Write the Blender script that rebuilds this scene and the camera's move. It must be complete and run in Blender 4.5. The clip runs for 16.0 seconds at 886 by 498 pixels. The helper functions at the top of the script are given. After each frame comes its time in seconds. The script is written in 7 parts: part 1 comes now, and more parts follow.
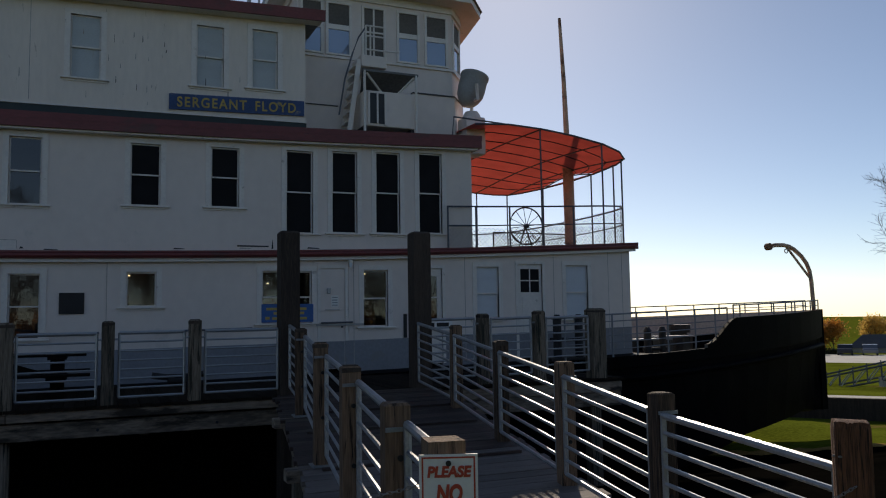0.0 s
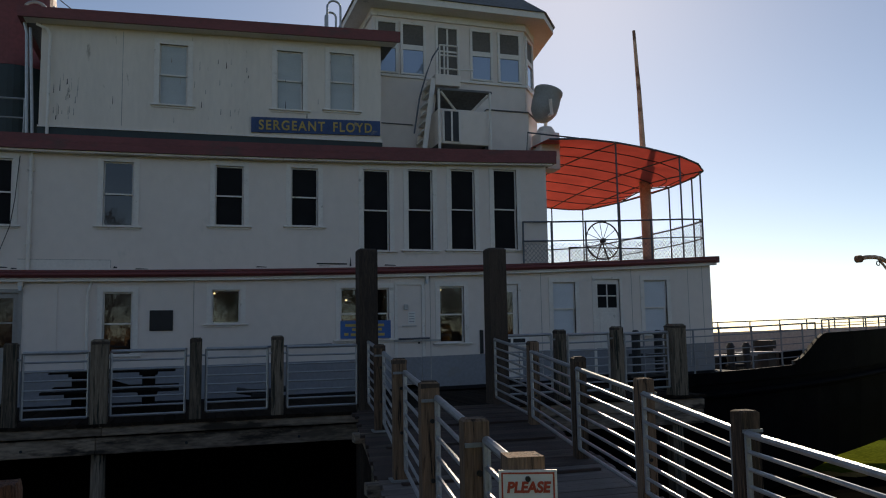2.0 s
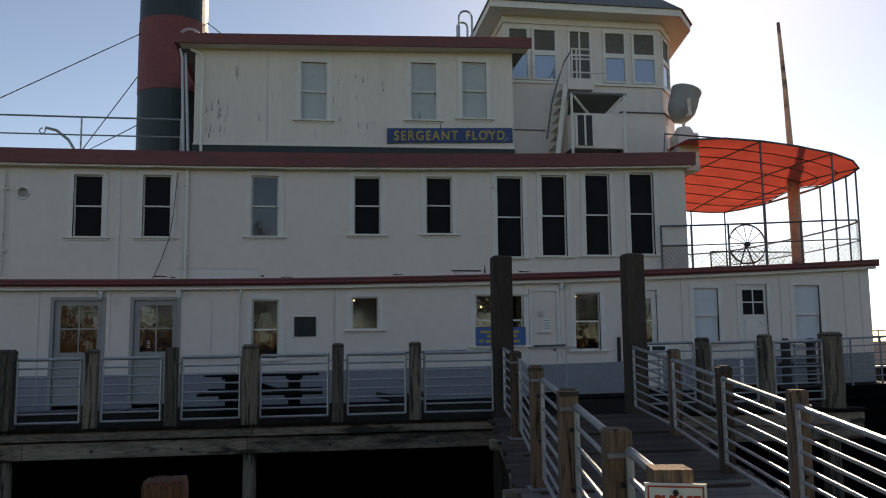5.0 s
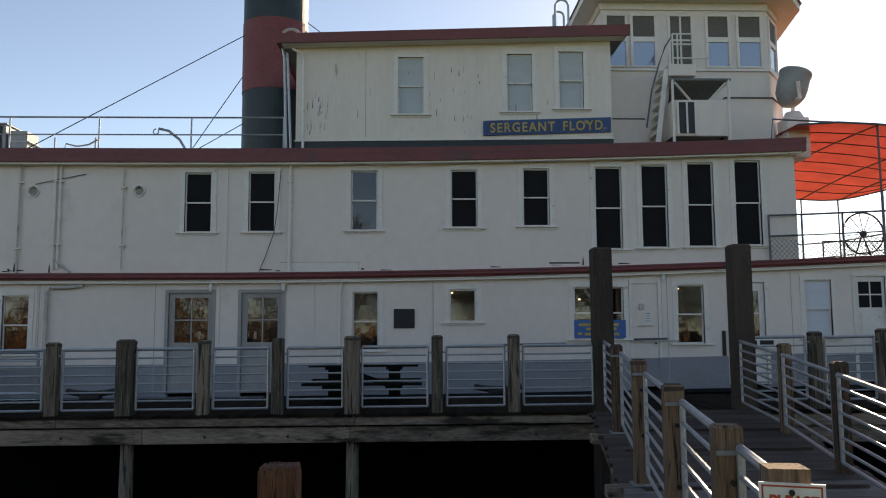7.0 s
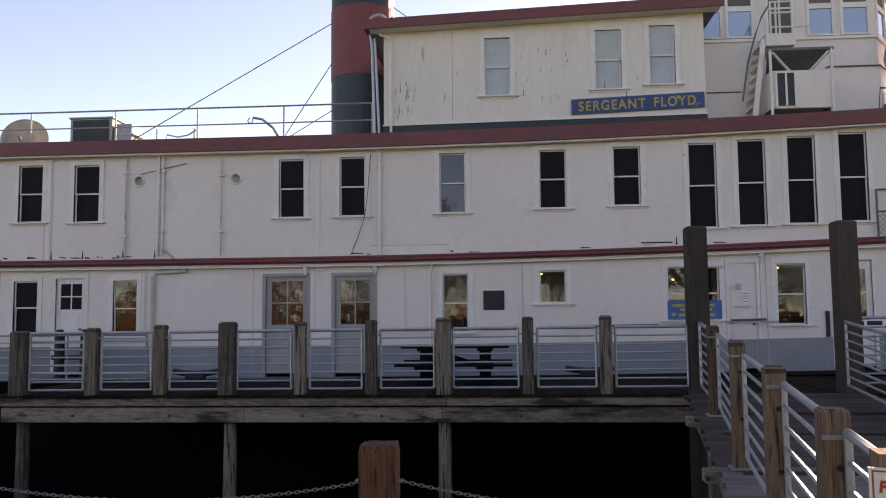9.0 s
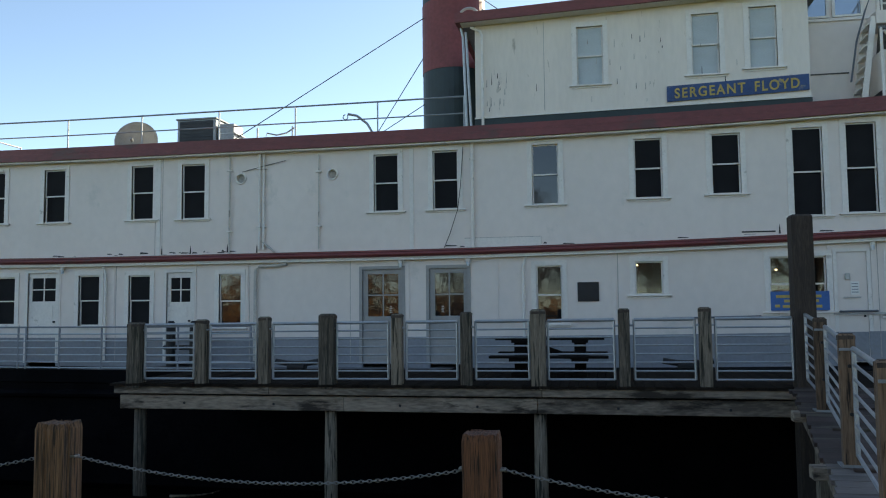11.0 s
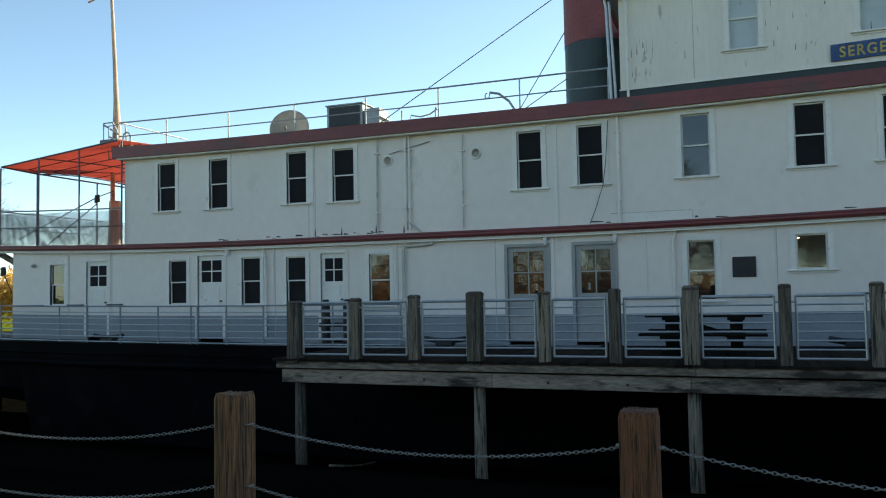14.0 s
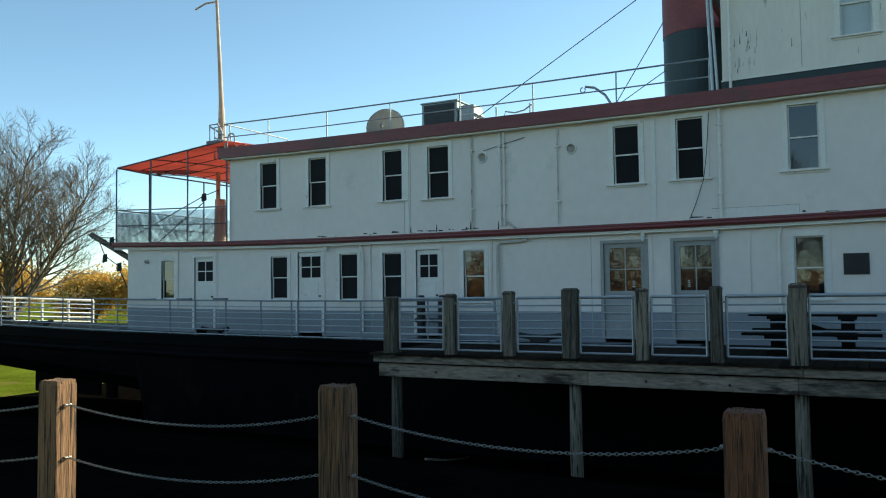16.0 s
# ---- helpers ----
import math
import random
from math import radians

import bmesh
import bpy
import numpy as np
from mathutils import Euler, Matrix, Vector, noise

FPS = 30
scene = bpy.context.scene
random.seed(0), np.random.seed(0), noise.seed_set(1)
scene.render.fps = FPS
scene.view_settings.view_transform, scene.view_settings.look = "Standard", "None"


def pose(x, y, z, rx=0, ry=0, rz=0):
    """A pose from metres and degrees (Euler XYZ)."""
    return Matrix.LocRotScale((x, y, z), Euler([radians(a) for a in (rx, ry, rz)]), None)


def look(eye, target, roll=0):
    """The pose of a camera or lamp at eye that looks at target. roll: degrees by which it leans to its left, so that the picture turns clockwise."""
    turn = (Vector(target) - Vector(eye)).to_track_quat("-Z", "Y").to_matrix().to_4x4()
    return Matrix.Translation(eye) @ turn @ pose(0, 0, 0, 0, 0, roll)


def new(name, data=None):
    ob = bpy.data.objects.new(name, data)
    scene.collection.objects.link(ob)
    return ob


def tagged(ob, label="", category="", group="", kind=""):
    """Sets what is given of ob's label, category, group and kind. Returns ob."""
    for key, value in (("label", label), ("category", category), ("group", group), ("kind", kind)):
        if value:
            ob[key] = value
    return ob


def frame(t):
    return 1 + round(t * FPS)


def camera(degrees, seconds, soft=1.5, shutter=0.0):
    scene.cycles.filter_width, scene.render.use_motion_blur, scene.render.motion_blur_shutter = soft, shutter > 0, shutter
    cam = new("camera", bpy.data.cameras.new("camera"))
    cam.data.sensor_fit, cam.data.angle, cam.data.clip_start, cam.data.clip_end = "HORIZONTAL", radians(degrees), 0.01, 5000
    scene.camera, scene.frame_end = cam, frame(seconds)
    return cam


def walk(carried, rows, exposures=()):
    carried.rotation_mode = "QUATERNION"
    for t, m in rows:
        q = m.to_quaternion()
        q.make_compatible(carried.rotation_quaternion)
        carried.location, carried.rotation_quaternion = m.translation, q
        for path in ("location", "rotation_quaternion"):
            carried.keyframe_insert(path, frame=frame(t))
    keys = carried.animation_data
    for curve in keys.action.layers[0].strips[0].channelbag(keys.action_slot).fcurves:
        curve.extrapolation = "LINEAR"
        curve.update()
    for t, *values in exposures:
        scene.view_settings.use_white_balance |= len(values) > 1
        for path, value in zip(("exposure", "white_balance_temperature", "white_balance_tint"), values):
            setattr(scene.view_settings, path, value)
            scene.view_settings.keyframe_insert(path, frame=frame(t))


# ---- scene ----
cam = camera(57.9, 16.0, soft=1.1)
PATH = [
    (0, (-3.731, -16.855, 1.188), (-2.931, -15.03, 1.356), -0.9),
    (0.5, (-3.744, -16.876, 1.195), (-2.997, -15.03, 1.377), -0.7),
    (1, (-3.752, -16.889, 1.197), (-3.049, -15.029, 1.409), -0.9),
    (1.5, (-3.767, -16.919, 1.196), (-3.117, -15.039, 1.408), -1.0),
    (2, (-3.768, -16.92, 1.193), (-3.143, -15.031, 1.403), -1.0),
    (2.5, (-3.776, -16.921, 1.197), (-3.21, -15.014, 1.413), -0.9),
    (3, (-3.78, -16.918, 1.2), (-3.264, -14.999, 1.425), -0.5),
    (3.5, (-3.791, -16.919, 1.201), (-3.332, -14.985, 1.427), -0.5),
    (4, (-3.794, -16.919, 1.199), (-3.395, -14.972, 1.431), -0.6),
    (6.5, (-3.825, -16.926, 1.2), (-3.683, -14.943, 1.419), -0.4),
    (7, (-3.836, -16.932, 1.203), (-3.769, -14.945, 1.416), -0.3),
    (7.5, (-3.839, -16.936, 1.199), (-3.827, -14.947, 1.407), -0.4),
    (8, (-3.848, -16.948, 1.205), (-3.895, -14.958, 1.404), -0.6),
    (8.5, (-3.85, -16.951, 1.204), (-3.95, -14.962, 1.378), -0.6),
    (9, (-3.859, -16.961, 1.205), (-4.011, -14.974, 1.374), -0.5),
    (11.5, (-3.89, -17.06, 1.212), (-4.34, -15.116, 1.351), -0.6),
    (12, (-3.896, -17.061, 1.211), (-4.418, -15.134, 1.339), -0.6),
    (12.5, (-3.907, -17.057, 1.208), (-4.474, -15.143, 1.334), -0.6),
    (13, (-3.91, -17.063, 1.208), (-4.527, -15.164, 1.324), -0.8),
    (13.5, (-3.915, -17.065, 1.205), (-4.579, -15.182, 1.31), -0.6),
    (14, (-3.922, -17.074, 1.206), (-4.643, -15.211, 1.306), -1.0),
    (14.5, (-3.929, -17.084, 1.204), (-4.701, -15.242, 1.303), -0.8),
    (15, (-3.929, -17.094, 1.205), (-4.756, -15.276, 1.3), -0.7),
    (15.5, (-3.929, -17.105, 1.207), (-4.8, -15.307, 1.297), -0.6),
    (16, (-3.931, -17.118, 1.207), (-4.864, -15.351, 1.301), -0.7),
]
# the clip's camera opens up as it turns away from the sun
EXPOSURES = [(0.0, -0.34, 7200, 11), (1.5, -0.18, 7500, 11), (3.0, 0.05, 8200, 11), (4.0, 0.22, 8600, 12), (5.5, 0.6, 8800, 12), (7.0, 0.90, 8900, 11), (8.5, 1.31, 9300, 24), (9.0, 1.44, 9500, 27), (10.2, 1.33, 8200, 12), (11.5, 1.26, 7800, 2), (12.0, 1.42, 8600, 8), (12.8, 1.40, 8300, 5), (14.0, 1.27, 7700, -5), (16.0, 1.06, 7150, -12)]
walk(cam, [(t, look(eye, target, roll)) for t, eye, target, roll in PATH], EXPOSURES)

# ---- light ----
SUN_AZ, SUN_EL = 28.0, 28.0      # degrees to the bow side of straight across the ship, and up
world = bpy.data.worlds.new("sky")
scene.world = world
world.use_nodes = True
wn = world.node_tree.nodes
sky = wn.new("ShaderNodeTexSky")
sky.sky_type, sky.sun_disc = "NISHITA", False
sky.sun_elevation, sky.sun_rotation = radians(SUN_EL), radians(SUN_AZ)
sky.air_density, sky.dust_density, sky.ozone_density = 0.8, 0.7, 1.9
sky.altitude = 1700
world.node_tree.links.new(sky.outputs[0], wn["Background"].inputs[0])
wn["Background"].inputs[1].default_value = 0.125
sun_data = bpy.data.lights.new("sun", "SUN")
sun_data.energy, sun_data.angle, sun_data.color = 4.2, radians(0.53), (1.0, 0.93, 0.82)
sun = new("sun", sun_data)
to_sun = Vector((math.sin(radians(SUN_AZ)) * math.cos(radians(SUN_EL)), math.cos(radians(SUN_AZ)) * math.cos(radians(SUN_EL)), math.sin(radians(SUN_EL))))
sun.matrix_world = look(to_sun * 60, (0, 0, 0))


# ---- materials ----
def material(name, base, rough=0.7, metal=0.0, spread=0.25, scale=3.0, fine=40.0, bump=0.15, stain=None, stain_amount=0.0, stain_scale=1.2, stretch=(1, 1, 1), spec=0.5, piece=0.0, translucent=0.0):
    """A painted or natural surface: two scales of noise in the colour, fine relief, and stains with a shape of their own."""
    m = bpy.data.materials.new(name)
    m.use_nodes = True
    nt = m.node_tree
    n, link = nt.nodes, nt.links.new
    b = n["Principled BSDF"]
    b.inputs["Roughness"].default_value, b.inputs["Metallic"].default_value = rough, metal
    b.inputs["Specular IOR Level"].default_value = spec
    co = n.new("ShaderNodeTexCoord")
    mp = n.new("ShaderNodeMapping")
    mp.inputs["Scale"].default_value = stretch
    link(co.outputs["Object"], mp.inputs["Vector"])
    big, small = n.new("ShaderNodeTexNoise"), n.new("ShaderNodeTexNoise")
    big.inputs["Scale"].default_value, big.inputs["Detail"].default_value = scale, 4
    small.inputs["Scale"].default_value, small.inputs["Detail"].default_value = fine, 5
    link(mp.outputs[0], big.inputs["Vector"])
    link(mp.outputs[0], small.inputs["Vector"])
    add = n.new("ShaderNodeMath")
    add.operation = "ADD"
    link(big.outputs[0], add.inputs[0])
    link(small.outputs[0], add.inputs[1])
    val = add.outputs[0]
    if piece:
        info, pm = n.new("ShaderNodeObjectInfo"), n.new("ShaderNodeMath")
        pm.operation = "MULTIPLY_ADD"
        pm.inputs[1].default_value = piece
        link(info.outputs["Random"], pm.inputs[0])
        link(val, pm.inputs[2])
        val = pm.outputs[0]
    ramp = n.new("ShaderNodeValToRGB")
    lo, hi = [c * (1 - spread) for c in base], [min(1, c * (1 + spread * 0.6)) for c in base]
    ramp.color_ramp.elements[0].position, ramp.color_ramp.elements[0].color = 0.37, (*lo, 1)
    ramp.color_ramp.elements[1].position, ramp.color_ramp.elements[1].color = 0.63, (*hi, 1)
    half = n.new("ShaderNodeMath")
    half.operation = "MULTIPLY"
    half.inputs[1].default_value = 0.5 / (1 + piece * 0.5)
    link(val, half.inputs[0])
    link(half.outputs[0], ramp.inputs[0])
    colour = ramp.outputs[0]
    if stain:
        sn, sr, mix = n.new("ShaderNodeTexNoise"), n.new("ShaderNodeValToRGB"), n.new("ShaderNodeMix")
        sn.inputs["Scale"].default_value, sn.inputs["Detail"].default_value, sn.inputs["Roughness"].default_value = stain_scale, 8, 0.65
        sr.color_ramp.elements[0].position, sr.color_ramp.elements[1].position = 0.62 - 0.24 * stain_amount, 0.69 - 0.22 * stain_amount
        mix.data_type = "RGBA"
        link(mp.outputs[0], sn.inputs["Vector"])
        link(sn.outputs[0], sr.inputs[0])
        link(sr.outputs[0], mix.inputs["Factor"])
        link(colour, mix.inputs["A"])
        mix.inputs["B"].default_value = (*stain, 1)
        colour = mix.outputs["Result"]
    link(colour, b.inputs["Base Color"])
    if bump:
        bm_node = n.new("ShaderNodeBump")
        bm_node.inputs["Strength"].default_value, bm_node.inputs["Distance"].default_value = bump, 0.01
        link(small.outputs[0], bm_node.inputs["Height"])
        link(bm_node.outputs[0], b.inputs["Normal"])
    if translucent:
        tr, ms = n.new("ShaderNodeBsdfTranslucent"), n.new("ShaderNodeMixShader")
        link(colour, tr.inputs[0])
        ms.inputs[0].default_value = translucent
        link(b.outputs[0], ms.inputs[1])
        link(tr.outputs[0], ms.inputs[2])
        link(ms.outputs[0], n["Material Output"].inputs[0])
    return m


WHITE = material("white_paint", (0.79, 0.70, 0.635), 0.55, spread=0.05, scale=0.5, fine=5, bump=0.03, stain=(0.68, 0.62, 0.56), stain_amount=0.04, stain_scale=1.1, stretch=(1, 1, 0.8))
PEEL = material("peeling_white_paint", (0.785, 0.70, 0.615), 0.6, spread=0.06, scale=0.8, fine=6, bump=0.06, stain=(0.45, 0.39, 0.32), stain_amount=0.0, stain_scale=3.0, stretch=(2.2, 1, 0.5))
TRIM = material("white_trim_paint", (0.79, 0.735, 0.675), 0.5, spread=0.07, scale=2.5, fine=20, bump=0.08, stain=(0.52, 0.47, 0.41), stain_amount=0.0, stain_scale=4)
GREYBAND = material("grey_wainscot_paint", (0.255, 0.265, 0.29), 0.55, spread=0.14, scale=1.1, fine=14, bump=0.25, stain=(0.25, 0.25, 0.25), stain_amount=0.2, stain_scale=1.6)
CONDUIT = material("grimy_pipe_paint", (0.56, 0.52, 0.47), 0.6, spread=0.25, scale=3, fine=30, stain=(0.16, 0.14, 0.12), stain_amount=0.18, stain_scale=3)
SEAM = material("grimy_joint_and_port_shade", (0.46, 0.43, 0.39), 0.8, spread=0.4, scale=2, fine=20)
GREYDOOR = material("grey_door_paint", (0.34, 0.325, 0.31), 0.5, spread=0.10, scale=2, fine=20)
REDPAINT = material("barn_red_paint", (0.185, 0.040, 0.040), 0.5, spread=0.22, scale=2.0, fine=25, bump=0.15, stain=(0.12, 0.045, 0.04), stain_amount=0.2, stain_scale=2.5, stretch=(0.4, 1, 1))
GREENBLACK = material("dark_green_paint", (0.012, 0.028, 0.03), 0.5, spread=0.3)
BLACKHULL = material("black_hull_paint", (0.005, 0.005, 0.006), 0.5, spread=0.4, scale=1.2, fine=12, bump=0.05, stain=(0.009, 0.008, 0.008), stain_amount=0.1, stain_scale=0.9, spec=0.01)
BLACKMETAL = material("black_iron", (0.012, 0.012, 0.014), 0.55, spread=0.4, scale=6, fine=60)
FUNNELRED = material("funnel_red_paint", (0.20, 0.045, 0.045), 0.6, spread=0.2, scale=1.5, fine=12)
RUST = material("rusty_steel", (0.26, 0.12, 0.06), 0.75, 0.0, spread=0.4, scale=4, fine=40, bump=0.4)
OCHRE = material("weathered_ochre_mast_paint", (0.60, 0.40, 0.27), 0.6, spread=0.3, scale=3, fine=30, bump=0.3, stain=(0.2, 0.1, 0.06), stain_amount=0.3)
GALV = material("galvanised_steel", (0.42, 0.43, 0.44), 0.42, 0.5, spread=0.18, scale=7, fine=60, bump=0.1)
SHIPRAIL = material("grey_rail_paint", (0.24, 0.25, 0.27), 0.5, 0.0, spread=0.15, scale=4, fine=40)
# Lighter copy of the rail grey: sky light on the bars is in the colour.
SKYLITRAIL = material("sky_lit_rail_grey", (0.44, 0.47, 0.50), 0.5, 0.0, spread=0.15, scale=4, fine=40)
DARKRAIL = material("dark_rail_paint", (0.10, 0.11, 0.13), 0.5, 0.0, spread=0.25, scale=4, fine=40)
STEEL = material("chain_steel", (0.27, 0.25, 0.23), 0.42, 0.6, spread=0.3, scale=20, fine=90)
WOODGREY = material("weathered_grey_timber", (0.28, 0.22, 0.165), 0.85, spread=0.6, scale=1.3, fine=6, bump=0.6, stain=(0.035, 0.026, 0.018), stain_amount=0.38, stain_scale=0.7, stretch=(1.1, 5, 5), piece=0.3)
WOODPOST = material("weathered_post_timber", (0.215, 0.108, 0.056), 0.9, spread=0.8, scale=1.6, fine=5, bump=1.0, stain=(0.03, 0.016, 0.010), stain_amount=0.42, stain_scale=1.4, stretch=(44, 44, 1.6), piece=0.5)
WOODGANG = material("sunned_gangway_timber", (0.20, 0.125, 0.078), 0.9, spread=0.7, scale=1.8, fine=5, bump=1.0, stain=(0.022, 0.013, 0.009), stain_amount=0.32, stain_scale=1.5, stretch=(20, 20, 1.2), piece=0.6)
WOODRED = material("dark_red_brown_post_timber", (0.145, 0.058, 0.030), 0.9, spread=0.85, scale=1.6, fine=5, bump=1.0, stain=(0.016, 0.008, 0.005), stain_amount=0.34, stain_scale=1.4, stretch=(48, 48, 2.2), piece=0.3)
WOODPILE = material("grey_pile_timber", (0.20, 0.158, 0.115), 0.85, spread=0.65, scale=2.5, fine=8, bump=0.8, stain=(0.022, 0.022, 0.014), stain_amount=0.45, stain_scale=1.6, stretch=(15, 15, 0.9), piece=0.6)
WOODDARK = material("creosoted_timber", (0.068, 0.048, 0.036), 0.85, spread=0.5, scale=2.5, fine=20, bump=0.8, stretch=(5, 5, 0.5), piece=0.4)
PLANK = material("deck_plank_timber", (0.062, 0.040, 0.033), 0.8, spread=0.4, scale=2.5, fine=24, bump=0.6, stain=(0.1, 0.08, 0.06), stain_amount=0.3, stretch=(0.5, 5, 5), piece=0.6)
# Near-black base carries the shade lying on the boardwalk boards.
PLANKDARK = material("shaded_boardwalk_timber", (0.022, 0.016, 0.012), 0.95, spread=0.5, scale=2.5, fine=24, bump=0.6, stretch=(5, 0.5, 5), piece=0.6, spec=0.08)
TABLEWOOD = material("dark_brown_table_wood", (0.016, 0.014, 0.013), 0.9, spread=0.3, scale=3, fine=25, stretch=(0.5, 5, 5), spec=0.05)
AWNING = material("red_awning_canvas", (0.74, 0.27, 0.225), 0.8, spread=0.14, scale=1.6, fine=60, bump=0.1, translucent=0.7)
BLUESIGN = material("blue_board_paint", (0.03, 0.075, 0.20), 0.6, spread=0.25, scale=3, fine=30, stain=(0.3, 0.27, 0.2), stain_amount=0.1, stain_scale=4)
GOLD = material("faded_gold_paint", (0.50, 0.36, 0.10), 0.6, spread=0.2, scale=6, fine=40)
SIGNWHITE = material("white_sign_enamel", (0.82, 0.80, 0.76), 0.4, spread=0.06, scale=5, fine=40, bump=0.05)
SIGNRED = material("red_sign_ink", (0.50, 0.06, 0.03), 0.5, spread=0.1, scale=8, fine=40, bump=0.0)
NOTICEBLUE = material("bright_blue_board_paint", (0.035, 0.13, 0.36), 0.55, spread=0.15, scale=3, fine=30)
BLIND = material("pale_roller_blind", (0.50, 0.54, 0.55), 0.7, spread=0.10, scale=1.2, fine=25, bump=0.1, stretch=(1, 1, 3))
BLINDLIGHT = material("white_roller_blind", (0.66, 0.70, 0.74), 0.7, spread=0.08, scale=1.2, fine=25, bump=0.1, stretch=(1, 1, 3))
SCREEN = material("black_insect_screen", (0.013, 0.013, 0.015), 0.65, spread=0.3, scale=2, fine=90, bump=0.1, spec=0.14)
DISHGREY = material("dish_grey_paint", (0.33, 0.325, 0.31), 0.6, spread=0.15, scale=4, fine=30)
ACGREY = material("cooling_unit_metal", (0.30, 0.32, 0.33), 0.5, 0.3, spread=0.2, scale=4, fine=30)
DARKGRILLE = material("dark_grille_metal", (0.03, 0.033, 0.036), 0.5, 0.2, spread=0.3, scale=4, fine=40)
# Darkness of the unlit rooms, put into a colour for the sheets behind windows.
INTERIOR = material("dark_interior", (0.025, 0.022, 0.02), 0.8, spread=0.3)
ROOFGREY = material("grey_roof_felt", (0.16, 0.16, 0.165), 0.85, spread=0.3, scale=1, fine=15)
GRASS_GROUND = material("lawn", (0.115, 0.135, 0.016), 0.9, spread=0.45, scale=0.35, fine=9, bump=0.8, stain=(0.17, 0.13, 0.04), stain_amount=0.1, stain_scale=0.25, spec=0.0)
# The deep shade of the berth is put into this near-black soil colour.
SHADESOIL = material("shaded_dark_soil", (0.004, 0.0036, 0.003), 0.95, spread=0.5, scale=0.8, fine=14, bump=0.6, spec=0.0)
GRAVEL = material("fallen_leaf_strip", (0.34, 0.22, 0.08), 0.9, spread=0.5, scale=4, fine=30, bump=0.9, spec=0.0)
CONCRETE = material("concrete", (0.42, 0.40, 0.37), 0.85, spread=0.2, scale=0.6, fine=12, bump=0.3)
TILEWALL = material("far_building_wall", (0.36, 0.33, 0.30), 0.85, spread=0.15, scale=0.4, fine=6)
DARKROOF = material("far_building_roof", (0.10, 0.095, 0.10), 0.8, spread=0.2, scale=0.5, fine=5)
BARK = material("tree_bark", (0.115, 0.085, 0.062), 0.9, spread=0.4, scale=3, fine=20, bump=0.7, stretch=(1, 1, 0.3))
DULLLEAF = material("dull_brown_leaves", (0.42, 0.21, 0.055), 0.8, spread=0.5, scale=0.7, fine=6, bump=0.0, translucent=0.3)
SHADE = material("brown_window_shade", (0.14, 0.125, 0.11), 0.8, spread=0.2, scale=2, fine=20)
LINING = material("bulwark_lining_paint", (0.58, 0.49, 0.43), 0.7, spread=0.2, scale=1.5, fine=15)
# Sunlight on the stern deck is painted in as this pale grey.
SUNLITDECK = material("sunlit_deck_grey", (0.46, 0.44, 0.41), 0.75, spread=0.2, scale=1, fine=12)
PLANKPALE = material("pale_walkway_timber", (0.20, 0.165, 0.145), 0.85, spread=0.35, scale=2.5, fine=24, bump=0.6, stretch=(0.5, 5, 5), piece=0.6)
ORANGELEAF = material("autumn_orange_leaves", (0.62, 0.28, 0.05), 0.7, spread=0.45, scale=0.7, fine=6, bump=0.0, translucent=0.45)
YELLOWLEAF = material("autumn_ochre_leaves", (0.70, 0.44, 0.11), 0.7, spread=0.45, scale=0.7, fine=6, bump=0.0, translucent=0.45)


def glass(name, tint=(0.012, 0.013, 0.014), rough=0.03):
    m = bpy.data.materials.new(name)
    m.use_nodes = True
    nt = m.node_tree
    b = nt.nodes["Principled BSDF"]
    b.inputs["Base Color"].default_value = (*tint, 1)
    b.inputs["Roughness"].default_value, b.inputs["IOR"].default_value = rough, 1.62
    noise_node, bp = nt.nodes.new("ShaderNodeTexNoise"), nt.nodes.new("ShaderNodeBump")
    noise_node.inputs["Scale"].default_value = 2.2
    bp.inputs["Strength"].default_value, bp.inputs["Distance"].default_value = 0.04, 0.02
    nt.links.new(noise_node.outputs[0], bp.inputs["Height"])
    nt.links.new(bp.outputs[0], b.inputs["Normal"])
    return m


GLASS = glass("dark_window_glass")


def clear_glass():
    m = bpy.data.materials.new("clear_window_glass")
    m.use_nodes = True
    nt = m.node_tree
    clear, gloss = nt.nodes.new("ShaderNodeBsdfTransparent"), nt.nodes.new("ShaderNodeBsdfGlossy")
    mix, fres = nt.nodes.new("ShaderNodeMixShader"), nt.nodes.new("ShaderNodeFresnel")
    clear.inputs[0].default_value = (0.75, 0.78, 0.77, 1)
    gloss.inputs["Roughness"].default_value = 0.02
    fres.inputs[0].default_value = 1.62
    nt.links.new(fres.outputs[0], mix.inputs[0])
    nt.links.new(clear.outputs[0], mix.inputs[1])
    nt.links.new(gloss.outputs[0], mix.inputs[2])
    nt.links.new(mix.outputs[0], nt.nodes["Material Output"].inputs[0])
    return m


CLEAR = clear_glass()
BULB = bpy.data.materials.new("lit_bulb")
BULB.use_nodes = True
BULB.node_tree.nodes["Principled BSDF"].inputs["Emission Color"].default_value = (1.0, 0.72, 0.38, 1)
BULB.node_tree.nodes["Principled BSDF"].inputs["Emission Strength"].default_value = 3
# Blue-grey metallic base puts the sky showing in these panes into the glass.
SKYGLASS = glass("sky_blue_wheelhouse_glass", (0.36, 0.41, 0.46), 0.06)
SKYGLASS.node_tree.nodes["Principled BSDF"].inputs["Metallic"].default_value = 0.6


# ---- building helpers ----
ORIGIN = {}


def thing(name, at, label, category, group="", kind=""):
    """An Empty at the base of a thing; its parts hang below it."""
    e = new(name)
    e.location = at
    ORIGIN[e.name] = Vector(at)
    return tagged(e, label, category, group, kind)


